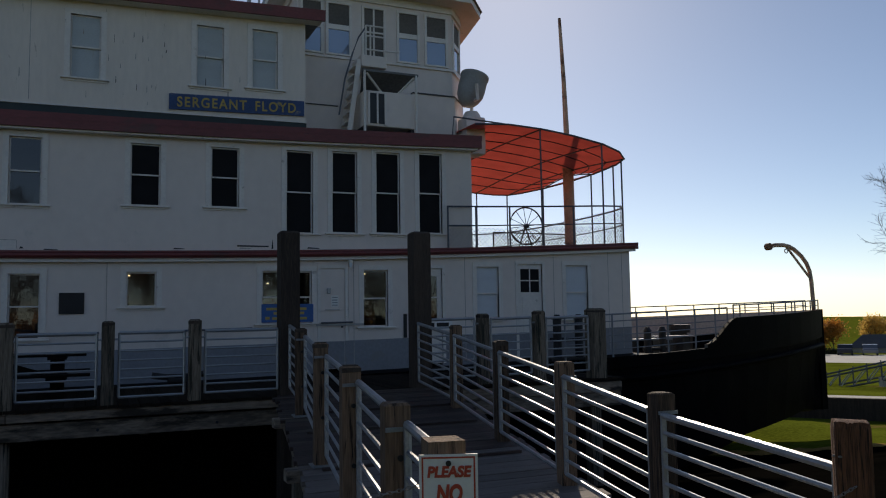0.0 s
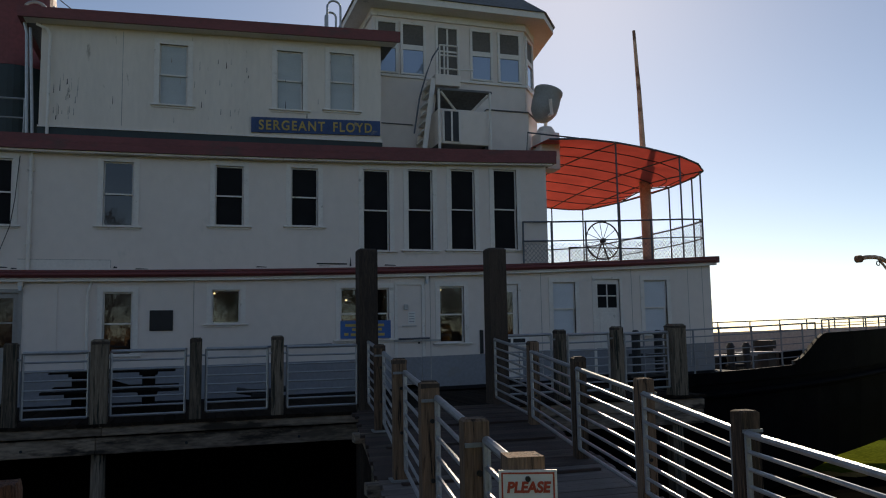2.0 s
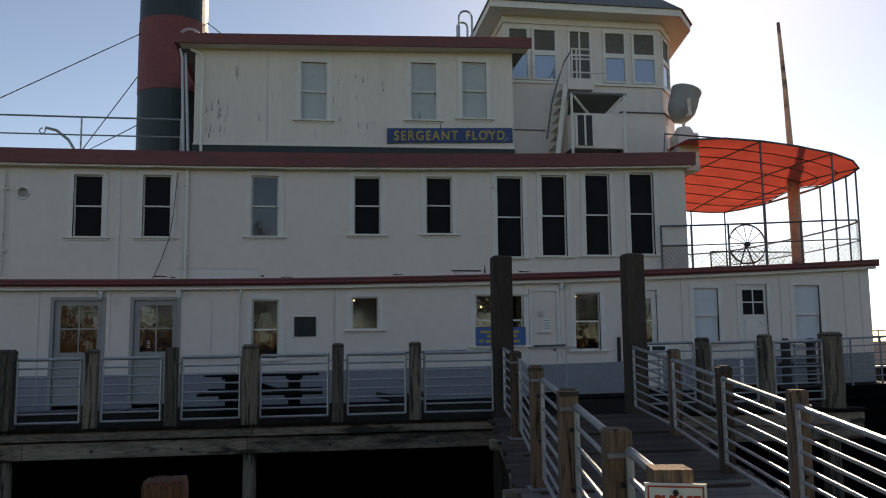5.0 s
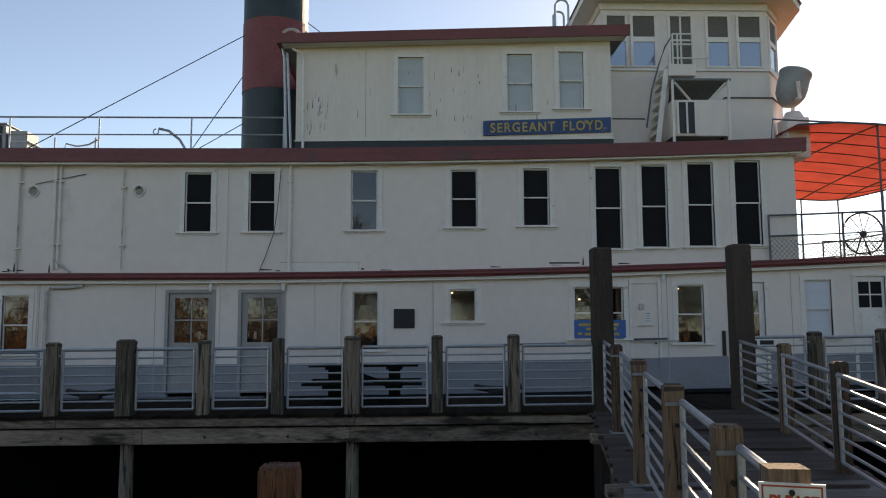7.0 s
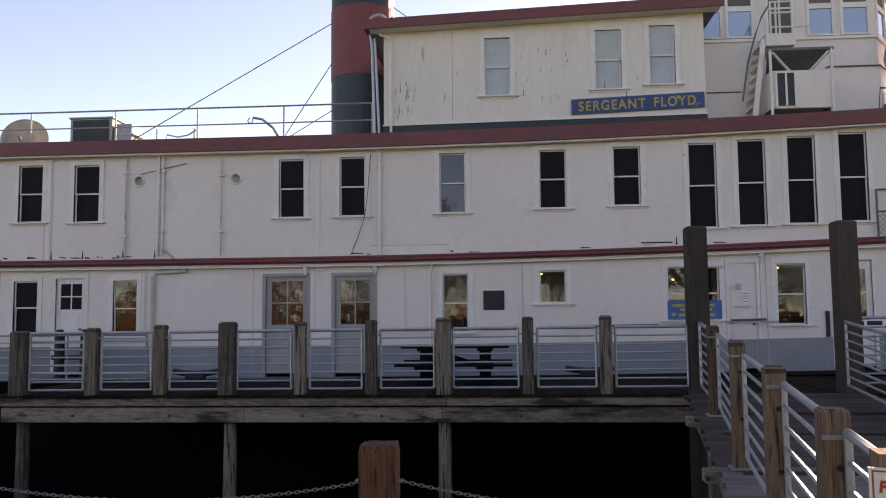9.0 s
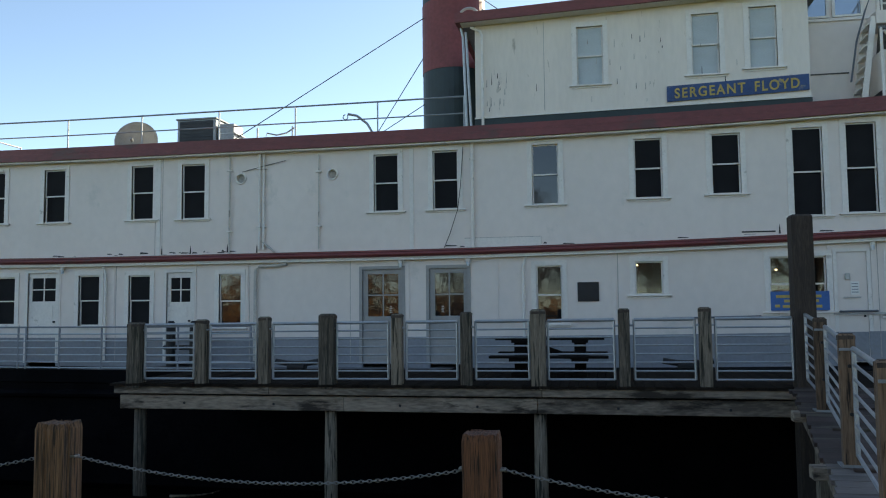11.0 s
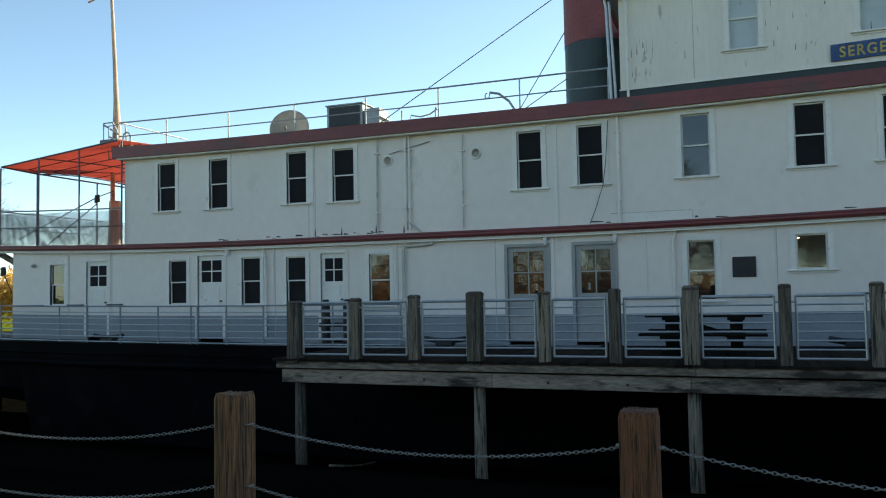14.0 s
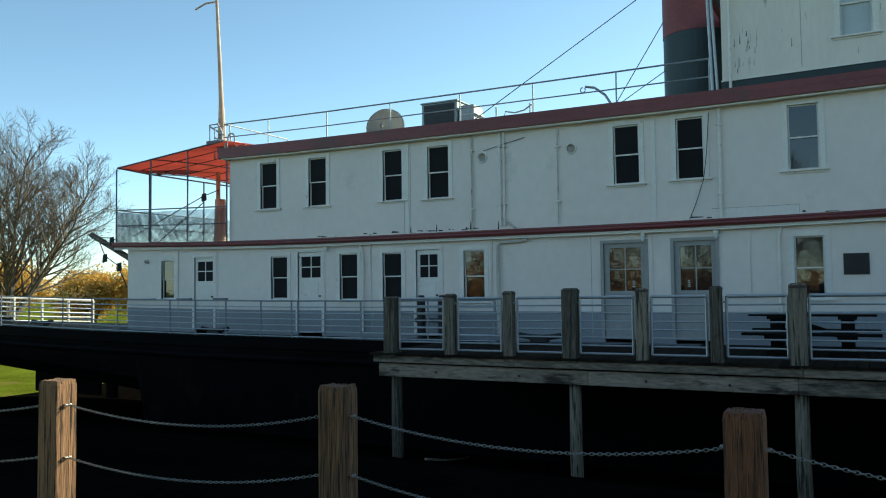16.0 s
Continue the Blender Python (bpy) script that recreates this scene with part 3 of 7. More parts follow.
def build_houses():
    split = 0.62
    holes = [w[:4] for w in LOWER] + [(d[0], d[1], -0.2, d[2]) for d in DOORS]
    bm = bmesh.new()
    wall_sheet(bm, -23.85, 8.87, lambda x: split + 0.5 * S(x), lambda x: 2.40 + S(x), holes)
    lower = part("main_deck_wall", bm, WHITE, ship, "white-painted plank wall with grey wainscot below")
    ends = [-23.85] + [e for d in DOORS for e in d[:2]] + [8.87]
    for xa, xb in zip(ends[::2], ends[1::2]):
        bm = bmesh.new()
        wall_sheet(bm, xa, xb, lambda x: deck_z(x) - 0.05, lambda x: split + 0.5 * S(x), [])
        part("wainscot", bm, GREYBAND, lower, "grey-painted lower wall")
    front = [(8.87, 0.12), (8.95, 2.2), (9.0, 3.6), (8.95, 5.0), (8.87, 7.08)]
    for name, (za, zb), mat in (("wainscot", (0.0, split + 0.24), GREYBAND), ("end_wall", (split + 0.24, 2.86), WHITE)):
        bm = bmesh.new()
        for (xa, ya), (xb, yb) in zip(front, front[1:]):
            slab(bm, [(xa, ya, za), (xb, yb, za), (xb - 0.1, yb, za), (xa - 0.1, ya, za)], [(xa, ya, zb), (xb, yb, zb), (xb - 0.1, yb, zb), (xa - 0.1, ya, zb)])
        part(name, bm, mat, lower)
    part("end_wall", boxes((-23.85, 0.12, deck_z(-24), -23.73, HOUSE, 2.56)), WHITE, lower)
    part("far_wall", boxes((-23.85, HOUSE - 0.12, -0.05, 8.87, HOUSE, 2.4)), WHITE, lower)
    # Added sheet close behind the openings; its black stands in for unlit depth.
    part("dark_room_sheet", boxes((-23.6, 0.5, 0.0, 8.6, 0.56, 2.4)), INTERIOR, lower)
    # second deck
    holes = [w[:4] for w in UPPER + TALL] + [(-11.99, -11.80, 4.15, 4.35), (-9.79, -9.60, 4.17, 4.36)]
    bm = bmesh.new()
    wall_sheet(bm, -19.77, 4.42, lambda x: 2.48 + S(x), lambda x: 4.98 + S(x), holes)
    upper = part("second_deck_wall", bm, WHITE, ship, "white-painted wall with chipped paint along its foot")
    part("end_wall", boxes((-19.77, 0.12, 2.5, -19.65, HOUSE, 5.03), (4.30, 0.12, 2.7, 4.42, HOUSE, 5.25)), WHITE, upper)
    part("far_wall", boxes((-19.77, HOUSE - 0.12, 2.5, 4.42, HOUSE, 5.0)), WHITE, upper)
    part("dark_room_sheet", boxes((-19.6, 0.5, 2.6, 4.2, 0.56, 4.95)), INTERIOR, upper)
    # texas house on the roof
    holes = [w[:4] for w in TOPS]
    bm = bmesh.new()
    wall_sheet(bm, -6.42, 0.44, lambda x: 5.34 + 0.012 * (x + 6.4), lambda x: 7.42 + 0.03 * (x + 6.4), holes)
    top = part("roof_house_wall", bm, PEEL, ship, "white roof-house wall with peeling streaked paint")
    part("end_wall", boxes((-6.42, 0.12, 5.0, -6.30, 6.6, 7.42), (0.32, 0.12, 5.2, 0.44, 6.6, 7.6)), PEEL, top)
    part("far_wall", boxes((-6.42, 6.6, 5.0, 0.44, 6.72, 7.5)), PEEL, top)
    part("base_board", slab(bmesh.new(), [(-6.44, -0.006, 5.0), (0.46, -0.006, 5.2), (0.46, 0.1, 5.2), (-6.44, 0.1, 5.0)], [(-6.44, -0.006, 5.335), (0.46, -0.006, 5.415), (0.46, 0.1, 5.415), (-6.44, 0.1, 5.335)]), GREENBLACK, top, "dark green base board")
    part("base_lip", slab(bmesh.new(), [(-6.44, -0.03, 5.336), (0.46, -0.03, 5.416), (0.46, -0.002, 5.416), (-6.44, -0.002, 5.336)], [(-6.44, -0.03, 5.366), (0.46, -0.03, 5.446), (0.46, -0.002, 5.446), (-6.44, -0.002, 5.366)]), TRIM, top)
    for w in UPPER + TALL + LOWER:
        build_window(*w)
    for w in TOPS:
        build_window(*w)
    for d in DOORS:
        build_door(*d)


build_houses()


def ring_slab(name, x0, x1, zlow, zhigh, mat, y0, y1, parent, label="", step=1.5, zoff=S):
    """A long flat deck or edge board that follows the sheer."""
    n = max(1, round((x1 - x0) / step))
    bm = bmesh.new()
    rows = []
    for i in range(n + 1):
        x = x0 + (x1 - x0) * i / n
        s = zoff(x)
        rows.append([bm.verts.new(p) for p in ((x, y0, zlow + s), (x, y1, zlow + s), (x, y1, zhigh + s), (x, y0, zhigh + s))])
    for a, b in zip(rows, rows[1:]):
        for k in range(4):
            bm.faces.new((a[k], a[(k + 1) % 4], b[(k + 1) % 4], b[k]))
    bm.faces.new(rows[0]), bm.faces.new(rows[-1])
    bmesh.ops.recalc_face_normals(bm, faces=bm.faces)
    return part(name, bm, mat, parent, label)


def front_ring(inset=0.0, bulge=0.35, x0=9.08):
    pts = []
    for i in range(13):
        y = -0.12 + inset + (7.44 - 2 * inset) * i / 12
        pts.append((x0 - inset + bulge * (1 - ((y - CENTRE) / 3.72) ** 2), y))
    return pts


def build_decks():
    second = ring_slab("second_deck", -24.3, 8.9, 2.40, 2.47, ROOFGREY, -0.08, HOUSE + 0.08, ship)
    ring_slab("deck_edge", -24.34, 9.0, 2.36, 2.475, REDPAINT, -0.17, -0.085, second, "red-painted deck edge board")
    ring_slab("deck_moulding", -24.36, 9.02, 2.474, 2.51, REDPAINT, -0.20, 0.0, second)
    line = [-24.3 + 33.2 * i / 24 for i in range(25)]
    part("rounded_edge", tube(bmesh.new(), [(x, -0.17, 2.425 + S(x)) for x in line], 0.05, 12), REDPAINT, second, smooth=True)
    part("pale_strip", tube(bmesh.new(), [(x, -0.13, 2.345 + S(x)) for x in line], 0.018, 6), TRIM, second)
    ring_slab("soffit_board", -24.3, 8.98, 2.295, 2.358, TRIM, -0.13, -0.003, second, "cream soffit board below the deck edge")
    ring_slab("deck_edge", -24.3, 9.0, 2.36, 2.51, REDPAINT, HOUSE + 0.085, HOUSE + 0.17, second)
    bm = boxes((-24.38, -0.17, 2.52, -24.305, HOUSE + 0.17, 2.68))
    part("deck_edge", bm, REDPAINT, second)
    ring = front_ring()
    zf = 2.40 + S(8.95)
    bm = slab(bmesh.new(), [(8.8, -0.12, zf - 0.04)] + [(x, y, zf - 0.04) for x, y in ring] + [(8.8, 7.32, zf - 0.04)], [(8.8, -0.12, zf + 0.11)] + [(x, y, zf + 0.11) for x, y in ring] + [(8.8, 7.32, zf + 0.11)])
    part("bow_deck_edge", bm, REDPAINT, second)
    roof = ring_slab("upper_roof", -19.95, 4.55, 4.96, 5.04, ROOFGREY, -0.1, HOUSE + 0.1, ship)
    ring_slab("roof_edge", -19.98, 4.57, 4.84, 4.999, REDPAINT, -0.258, -0.104, roof, "deep red roof edge board")
    ring_slab("soffit_board", -19.9, 4.5, 4.80, 4.837, TRIM, -0.2, -0.003, roof, "cream soffit board below the roof edge")
    ring_slab("roof_moulding", -20.0, 4.59, 5.0, 5.13, REDPAINT, -0.26, 0.0, roof)
    part("roof_edge", boxes((-20.02, -0.2, 4.88, -19.955, HOUSE + 0.2, 5.18)), REDPAINT, roof)
    part("roof_edge", boxes((4.555, -0.2, 5.12, 4.61, HOUSE + 0.2, 5.40)), REDPAINT, roof)
    tr = part("house_roof", slab(bmesh.new(), [(-6.7, -0.3, 7.44), (0.75, -0.3, 7.67), (0.75, 6.9, 7.67), (-6.7, 6.9, 7.44)], [(-6.7, -0.3, 7.50), (0.75, -0.3, 7.73), (0.75, 6.9, 7.83), (-6.7, 6.9, 7.60)]), ROOFGREY, ship)
    part("roof_edge", slab(bmesh.new(), [(-6.75, -0.36, 7.40), (0.80, -0.36, 7.63), (0.80, -0.302, 7.63), (-6.75, -0.302, 7.40)], [(-6.75, -0.38, 7.60), (0.80, -0.38, 7.86), (0.80, -0.302, 7.86), (-6.75, -0.302, 7.60)]), REDPAINT, tr, "faded red eaves board")
    part("roof_edge", boxes((-6.80, -0.36, 7.40, -6.705, 6.9, 7.62)), REDPAINT, tr)
    part("soffit", slab(bmesh.new(), [(-6.7, -0.3, 7.40), (0.75, -0.3, 7.63), (0.75, -0.002, 7.63), (-6.7, -0.002, 7.40)], [(-6.7, -0.3, 7.435), (0.75, -0.3, 7.665), (0.75, -0.002, 7.665), (-6.7, -0.002, 7.435)]), TRIM, tr)
    # walkway plates of the main deck
    part("main_deck", boxes((-23.85, -0.95, -0.09, 7.0, 8.1, -0.045)), ROOFGREY, ship)
    part("stern_deck", slab(bmesh.new(), [(-31.2, -0.95, -0.09), (-23.86, -0.95, -0.09), (-23.86, 8.1, -0.58), (-31.2, 8.1, -0.58)], [(-31.2, -0.95, -0.045), (-23.86, -0.95, -0.045), (-23.86, 8.1, -0.53), (-31.2, 8.1, -0.53)]), SUNLITDECK, ship, "stern deck coloured pale for the sun on it")


build_decks()


def build_wheelhouse():
    ring = [(0.5, 1.0), (4.4, 1.0), (4.95, 1.7), (5.3, 3.6), (4.95, 5.5), (4.4, 6.2), (0.5, 6.2)]
    def band(grow, z0, z1, mat, name, parent, label=""):
        c = Vector((2.7, 3.6))
        pts = [c + (Vector(p) - c) * (1 + grow) for p in ring]
        return part(name, slab(bmesh.new(), [(p.x, p.y, z0) for p in pts], [(p.x, p.y, z1) for p in pts]), mat, parent, label)
    w = band(0.0, 5.1, 8.75, WHITE, "wheelhouse", ship, "white many-sided wheelhouse above the roof")
    band(0.02, 7.28, 7.34, TRIM, "sill_band", w)
    band(0.02, 8.75, 8.92, TRIM, "head_band", w)
    band(0.20, 8.92, 9.08, TRIM, "eave_board", w)
    bm = bmesh.new()
    c = Vector((2.7, 3.6))
    low, high = [c + (Vector(p) - c) * 1.22 for p in ring], [c + (Vector(p) - c) * 0.75 for p in ring]
    slab(bm, [(p.x, p.y, 9.08) for p in low], [(p.x, p.y, 10.2) for p in high])
    part("roof", bm, ROOFGREY, w)
    def light(p, q, out, door=False):
        """One sash window between two plan points: shaded upper sash, clear lower sash, white frame."""
        d = (q - p).normalized()
        def bar(name, a, b, z0, z1, o0, o1, mat, parent):
            return part(name, slab(bmesh.new(), [(*(a + out * o1), z0), (*(b + out * o1), z0), (*(b + out * o0), z0), (*(a + out * o0), z0)], [(*(a + out * o1), z1), (*(b + out * o1), z1), (*(b + out * o0), z1), (*(a + out * o0), z1)]), mat, parent)
        low = 6.95 if door else 7.36
        win = bar("wheelhouse_door" if door else "wheelhouse_window", p - d * 0.06, p, low, 8.66, 0.0, 0.05, TRIM, w)
        bar("frame_side", q, q + d * 0.06, low, 8.66, 0.0, 0.05, TRIM, win)
        bar("frame_head", p, q, 8.60, 8.66, 0.0, 0.05, TRIM, win)
        bar("frame_sill", p, q, low, 7.40 if not door else 7.42, 0.0, 0.05, TRIM, win)
        if door:
            m = (p + q) / 2
            bar("pane", p, m, 7.42, 8.6, 0.004, 0.012, SHADE, win)
            bar("pane", m, q, 7.42, 8.6, 0.004, 0.012, SHADE, win)
            bar("glazing_bar", m - d * 0.02, m + d * 0.02, 7.42, 8.6, 0.013, 0.035, TRIM, win)
            bar("glazing_bar", p, q, 8.0, 8.04, 0.013, 0.037, TRIM, win)
        else:
            bar("shaded_pane", p, q, 8.10, 8.6, 0.004, 0.012, SHADE, win)
            bar("pane", p, q, 7.40, 7.98, 0.004, 0.012, SKYGLASS, win)
            bar("meeting_rail", p, q, 7.98, 8.10, 0.004, 0.04, TRIM, win)
    for (xa, ya), (xb, yb) in zip(ring, ring[1:]):
        a, b = Vector((xa, ya)), Vector((xb, yb))
        d = (b - a).normalized()
        out = Vector((d.y, -d.x))
        if ya == yb == 1.0:
            spans = [(0.62, 1.05), (1.23, 1.74), (2.11, 2.60), (3.0, 3.48), (3.73, 4.24)]
            for x0, x1 in spans:
                light(Vector((x0, 1.0)), Vector((x1, 1.0)), out, door=x0 == 2.11)
        else:
            n = max(1, round((b - a).length / 0.85))
            for i in range(n):
                c0, c1 = a.lerp(b, i / n), a.lerp(b, (i + 1) / n)
                light(c0 + d * 0.15, c1 - d * 0.15, out)
    # the wall steps out below the windows towards the bow
    low_ring = [(3.3, 0.88), (4.42, 0.88), (5.0, 1.62), (5.42, 3.6), (5.0, 5.6), (4.42, 6.3), (3.3, 6.3)]
    step = part("lower_wall", slab(bmesh.new(), [(x, y, 5.1) for x, y in low_ring], [(x, y, 6.60) for x, y in low_ring]), WHITE, w)
    part("ledge", slab(bmesh.new(), [(x, y - 0.03 * (y < 2), 6.60) for x, y in low_ring], [(x, y - 0.03 * (y < 2), 6.63) for x, y in low_ring]), DARKROOF, step)


build_wheelhouse()


def build_awning(name, outline, heights, house_x, label):
    """Canvas over a pipe frame. outline: edge points from the near house corner round to the far one; heights: z at each."""
    centre_x = house_x
    bm = bmesh.new()
    edge = [bm.verts.new((x, y, z)) for (x, y), z in zip(outline, heights)]
    n = len(edge)
    for i in range(n // 2):
        a, b, c, d = edge[i], edge[i + 1], edge[n - 2 - i], edge[n - 1 - i]
        if len({a, b, c, d}) == 4:
            mid0, mid1 = (a.co + d.co) / 2, (b.co + c.co) / 2
            lift = 0.16
            steps = 8
            row0 = [a] + [bm.verts.new(a.co.lerp(d.co, k / steps) + Vector((0, 0, lift * math.sin(math.pi * k / steps)))) for k in range(1, steps)] + [d]
            row1 = [b] + [bm.verts.new(b.co.lerp(c.co, k / steps) + Vector((0, 0, lift * math.sin(math.pi * k / steps)))) for k in range(1, steps)] + [c]
            for k in range(steps):
                bm.faces.new((row0[k], row0[k + 1], row1[k + 1], row1[k]))
        else:
            bm.faces.new((a, b, d) if b is c else (a, b, c))
    bmesh.ops.remove_doubles(bm, verts=bm.verts, dist=0.001)
    bmesh.ops.recalc_face_normals(bm, faces=bm.faces)
    res = bmesh.ops.solidify(bm, geom=bm.faces[:], thickness=0.008)
    canvas = part("awning", bm, AWNING, ship, label)
    part("edge_pipe", tube(bmesh.new(), [(x, y, z - 0.02) for (x, y), z in zip(outline, heights)], 0.024, 6), DARKRAIL, canvas)
    for k in range(1, 8):
        line = []
        for i in range(n // 2):
            (xa, ya), (xb, yb) = outline[i], outline[n - 1 - i]
            za, zb = heights[i], heights[n - 1 - i]
            line.append((xa + (xb - xa) * k / 8, ya + (yb - ya) * k / 8, za + (zb - za) * k / 8 + 0.16 * math.sin(math.pi * k / 8) - 0.03))
        part("batten", tube(bmesh.new(), line, 0.014, 5), DARKRAIL, canvas)
    for i in range(2, n // 2, 2):
        (xa, ya), (xb, yb) = outline[i], outline[n - 1 - i]
        za, zb = heights[i], heights[n - 1 - i]
        part("rib", tube(bmesh.new(), [(xa + (xb - xa) * k / 8, ya + (yb - ya) * k / 8, za + (zb - za) * k / 8 + 0.16 * math.sin(math.pi * k / 8) - 0.03) for k in range(9)], 0.018, 6), DARKRAIL, canvas)
    return canvas


def bow_outline(inset=0.0, bulge=1.7, x_start=4.5, x_side=8.3):
    near = [(x_start, -0.1), (5.4, -0.1), (6.3, -0.1), (7.2, -0.1), (8.1, -0.1), (8.7, 0.03), (9.08, 0.35), (9.25, 0.95), (9.38, 2.2)]
    near = [(x - inset * (x > 8.9), y + inset) for x, y in near]
    return near + [(9.42 - inset, CENTRE)] + [(x, 2 * CENTRE - y) for x, y in near[::-1]]


def awning_z(x, y):
    return 5.80 - 0.034 * max(0.0, x - 5.2) ** 2 * (1 - 0.08 * y) - 0.045 * y - 0.12 * max(0.0, 5.0 - x)


def build_bow_gallery():
    ol = bow_outline()
    hs = [awning_z(x, y) for x, y in ol]
    canvas = build_awning("awning", ol, hs, 4.5, "red canvas awning lit through by the sun")
    zd = lambda x: 2.51 + S(min(x, 9.0))
    rail = part("gallery_rail", tube(bmesh.new(), [(x, y, zd(x) + 0.97) for x, y in bow_outline(0.06)], 0.022, 6), DARKRAIL, ship, "dark pipe rail with wire mesh")
    part("mid_rail", tube(bmesh.new(), [(x, y, zd(x) + 0.52) for x, y in bow_outline(0.06)], 0.016, 6), DARKRAIL, rail)
    ring = bow_outline(0.06)
    part("awning_pipe", tube(bmesh.new(), [(3.9, -0.08, 5.3), (3.95, -0.08, 5.85), (5.3, -0.08, 5.79)], 0.02, 6), DARKRAIL, rail)
    for i in (0, 1, 2, 3, 4, 6, 7, 8, 9, 10, 12, 14, 16, 18):
        x, y = ring[i]
        tall = i in (2, 4, 6, 7, 8, 9, 10, 12, 14, 16)
        part("stanchion", tube(bmesh.new(), [(x, y, zd(x)), (x, y, awning_z(x, y) - 0.03 if tall else zd(x) + 0.97)], 0.022, 6), DARKRAIL, rail)
    part("stanchion", tube(bmesh.new(), [(3.75, -0.1, zd(3.75)), (3.75, -0.1, zd(3.75) + 0.97)], 0.022, 6), DARKRAIL, rail)
    for lift in (0.97, 0.52):
        part("rail_end", tube(bmesh.new(), [(3.75, -0.1, zd(3.75) + lift), (4.5, -0.06, zd(4.5) + lift)], 0.02, 6), DARKRAIL, rail)
    ring = [(3.75, -0.1)] + ring
    bm = bmesh.new()
    for (xa, ya), (xb, yb) in zip(ring, ring[1:]):
        length = math.hypot(xb - xa, yb - ya)
        n = max(1, round(length / 0.11))
        for i in range(n):
            for flip in (0, 1):
                p0, p1 = (i / n, (i + 1) / n) if flip else ((i + 1) / n, i / n)
                for k in range(4 if max(ya, yb) < 0.2 else 9):
                    z0 = zd(xa) + 0.03 + k * 0.11
                    q0, q1 = (p0, p1) if k % 2 else (p1, p0)
                    tube(bm, [(xa + (xb - xa) * q0, ya + (yb - ya) * q0, z0), (xa + (xb - xa) * q1, ya + (yb - ya) * q1, z0 + 0.11)], 0.005 if max(ya, yb) < 0.2 else 0.0032, 3, caps=False)
    tagged(part("wire_mesh", bm, DARKRAIL, rail), kind="stuff")
    return rail


build_bow_gallery()


def build_stern_gallery():
    ol = [(-19.9, -0.12), (-21.2, -0.12), (-22.7, -0.12), (-24.2, -0.12), (-24.35, 1.2), (-24.35, 3.6), (-24.35, 6.0), (-24.2, 7.3), (-22.7, 7.3), (-21.2, 7.3), (-19.9, 7.3)]
    hs = [5.42 - 0.10 * max(0, -19.9 - x) for x, y in ol]
    build_awning("awning", ol, hs, -19.9, "faded red canvas awning over the stern gallery")
    zd = lambda x: 2.52 + S(x)
    ring = [(-19.8, -0.08), (-21.3, -0.08), (-22.8, -0.08), (-24.28, -0.08), (-24.28, 1.2), (-24.28, 3.6), (-24.28, 6.0), (-24.28, 7.26), (-22.8, 7.26), (-21.3, 7.26), (-19.8, 7.26)]
    rail = part("gallery_rail", tube(bmesh.new(), [(x, y, zd(x) + 0.98) for x, y in ring], 0.022, 6), SHIPRAIL, ship, "grey pipe rail with close wire mesh")
    part("mid_rail", tube(bmesh.new(), [(x, y, zd(x) + 0.5) for x, y in ring], 0.016, 6), DARKRAIL, rail)
    for i, (x, y) in enumerate(ring):
        part("stanchion", tube(bmesh.new(), [(x, y, zd(x)), (x, y, 5.38 - 0.10 * max(0, -19.9 - x))], 0.024, 6), DARKRAIL, rail)
    bm = bmesh.new()
    for (xa, ya), (xb, yb) in zip(ring, ring[1:]):
        n = round(math.hypot(xb - xa, yb - ya) / 0.055)
        for i in range(n):
            for p, q in ((i / n, min(1.0, (i + 17) / n)), (i / n, max(0.0, (i - 17) / n))):
                k = abs(q - p) * n / 17
                tube(bm, [(xa + (xb - xa) * p, ya + (yb - ya) * p, zd(xa) + 0.02), (xa + (xb - xa) * q, ya + (yb - ya) * q, zd(xa) + 0.02 + 0.92 * k)], 0.0065, 3, caps=False)
                if k < 1:
                    tube(bm, [(xa + (xb - xa) * (1 - p), ya + (yb - ya) * (1 - p), zd(xa) + 0.94), (xa + (xb - xa) * (1 - q), ya + (yb - ya) * (1 - q), zd(xa) + 0.94 - 0.92 * k)], 0.0065, 3, caps=False)
    tagged(part("wire_mesh", bm, DARKRAIL, rail), kind="stuff")


build_stern_gallery()


def build_funnel():
    x, y, r = -7.52, 3.6, 0.83
    rows = [(5.0, 7.42, GREENBLACK), (7.42, 9.25, FUNNELRED), (9.25, 11.2, GREENBLACK)]
    body = part("funnel", tube(bmesh.new(), [(x, y, 5.0), (x, y, 11.3)], r, 40), GREENBLACK, ship, "black smokestack with a broad red band", smooth=False)
    part("red_band", tube(bmesh.new(), [(x, y, 7.42), (x, y, 9.27)], r + 0.012, 40), FUNNELRED, body, "dull red band")
    part("cap_ring", tube(bmesh.new(), [(x, y, 11.25), (x, y, 11.4)], r + 0.05, 40), GREENBLACK, body)
    part("stay_clip", boxes((x + r, y - 0.5, 8.9, x + r + 0.05, y - 0.46, 9.0)), GALV, body)
    for p, q in (((x - 0.7, y - 0.5, 8.88), (-12.75, 0.6, 5.10)), ((x - 0.75, y - 0.3, 7.9), (-9.9, 3.0, 5.2)), ((x - 0.7, y - 0.4, 6.6), (-10.6, 3.2, 5.2)), ((x + 0.8, y, 9.45), (-5.6, 1.6, 8.0))):
        part("stay_wire", tube(bmesh.new(), [p, q], 0.012, 5), BLACKMETAL, body)


build_funnel()


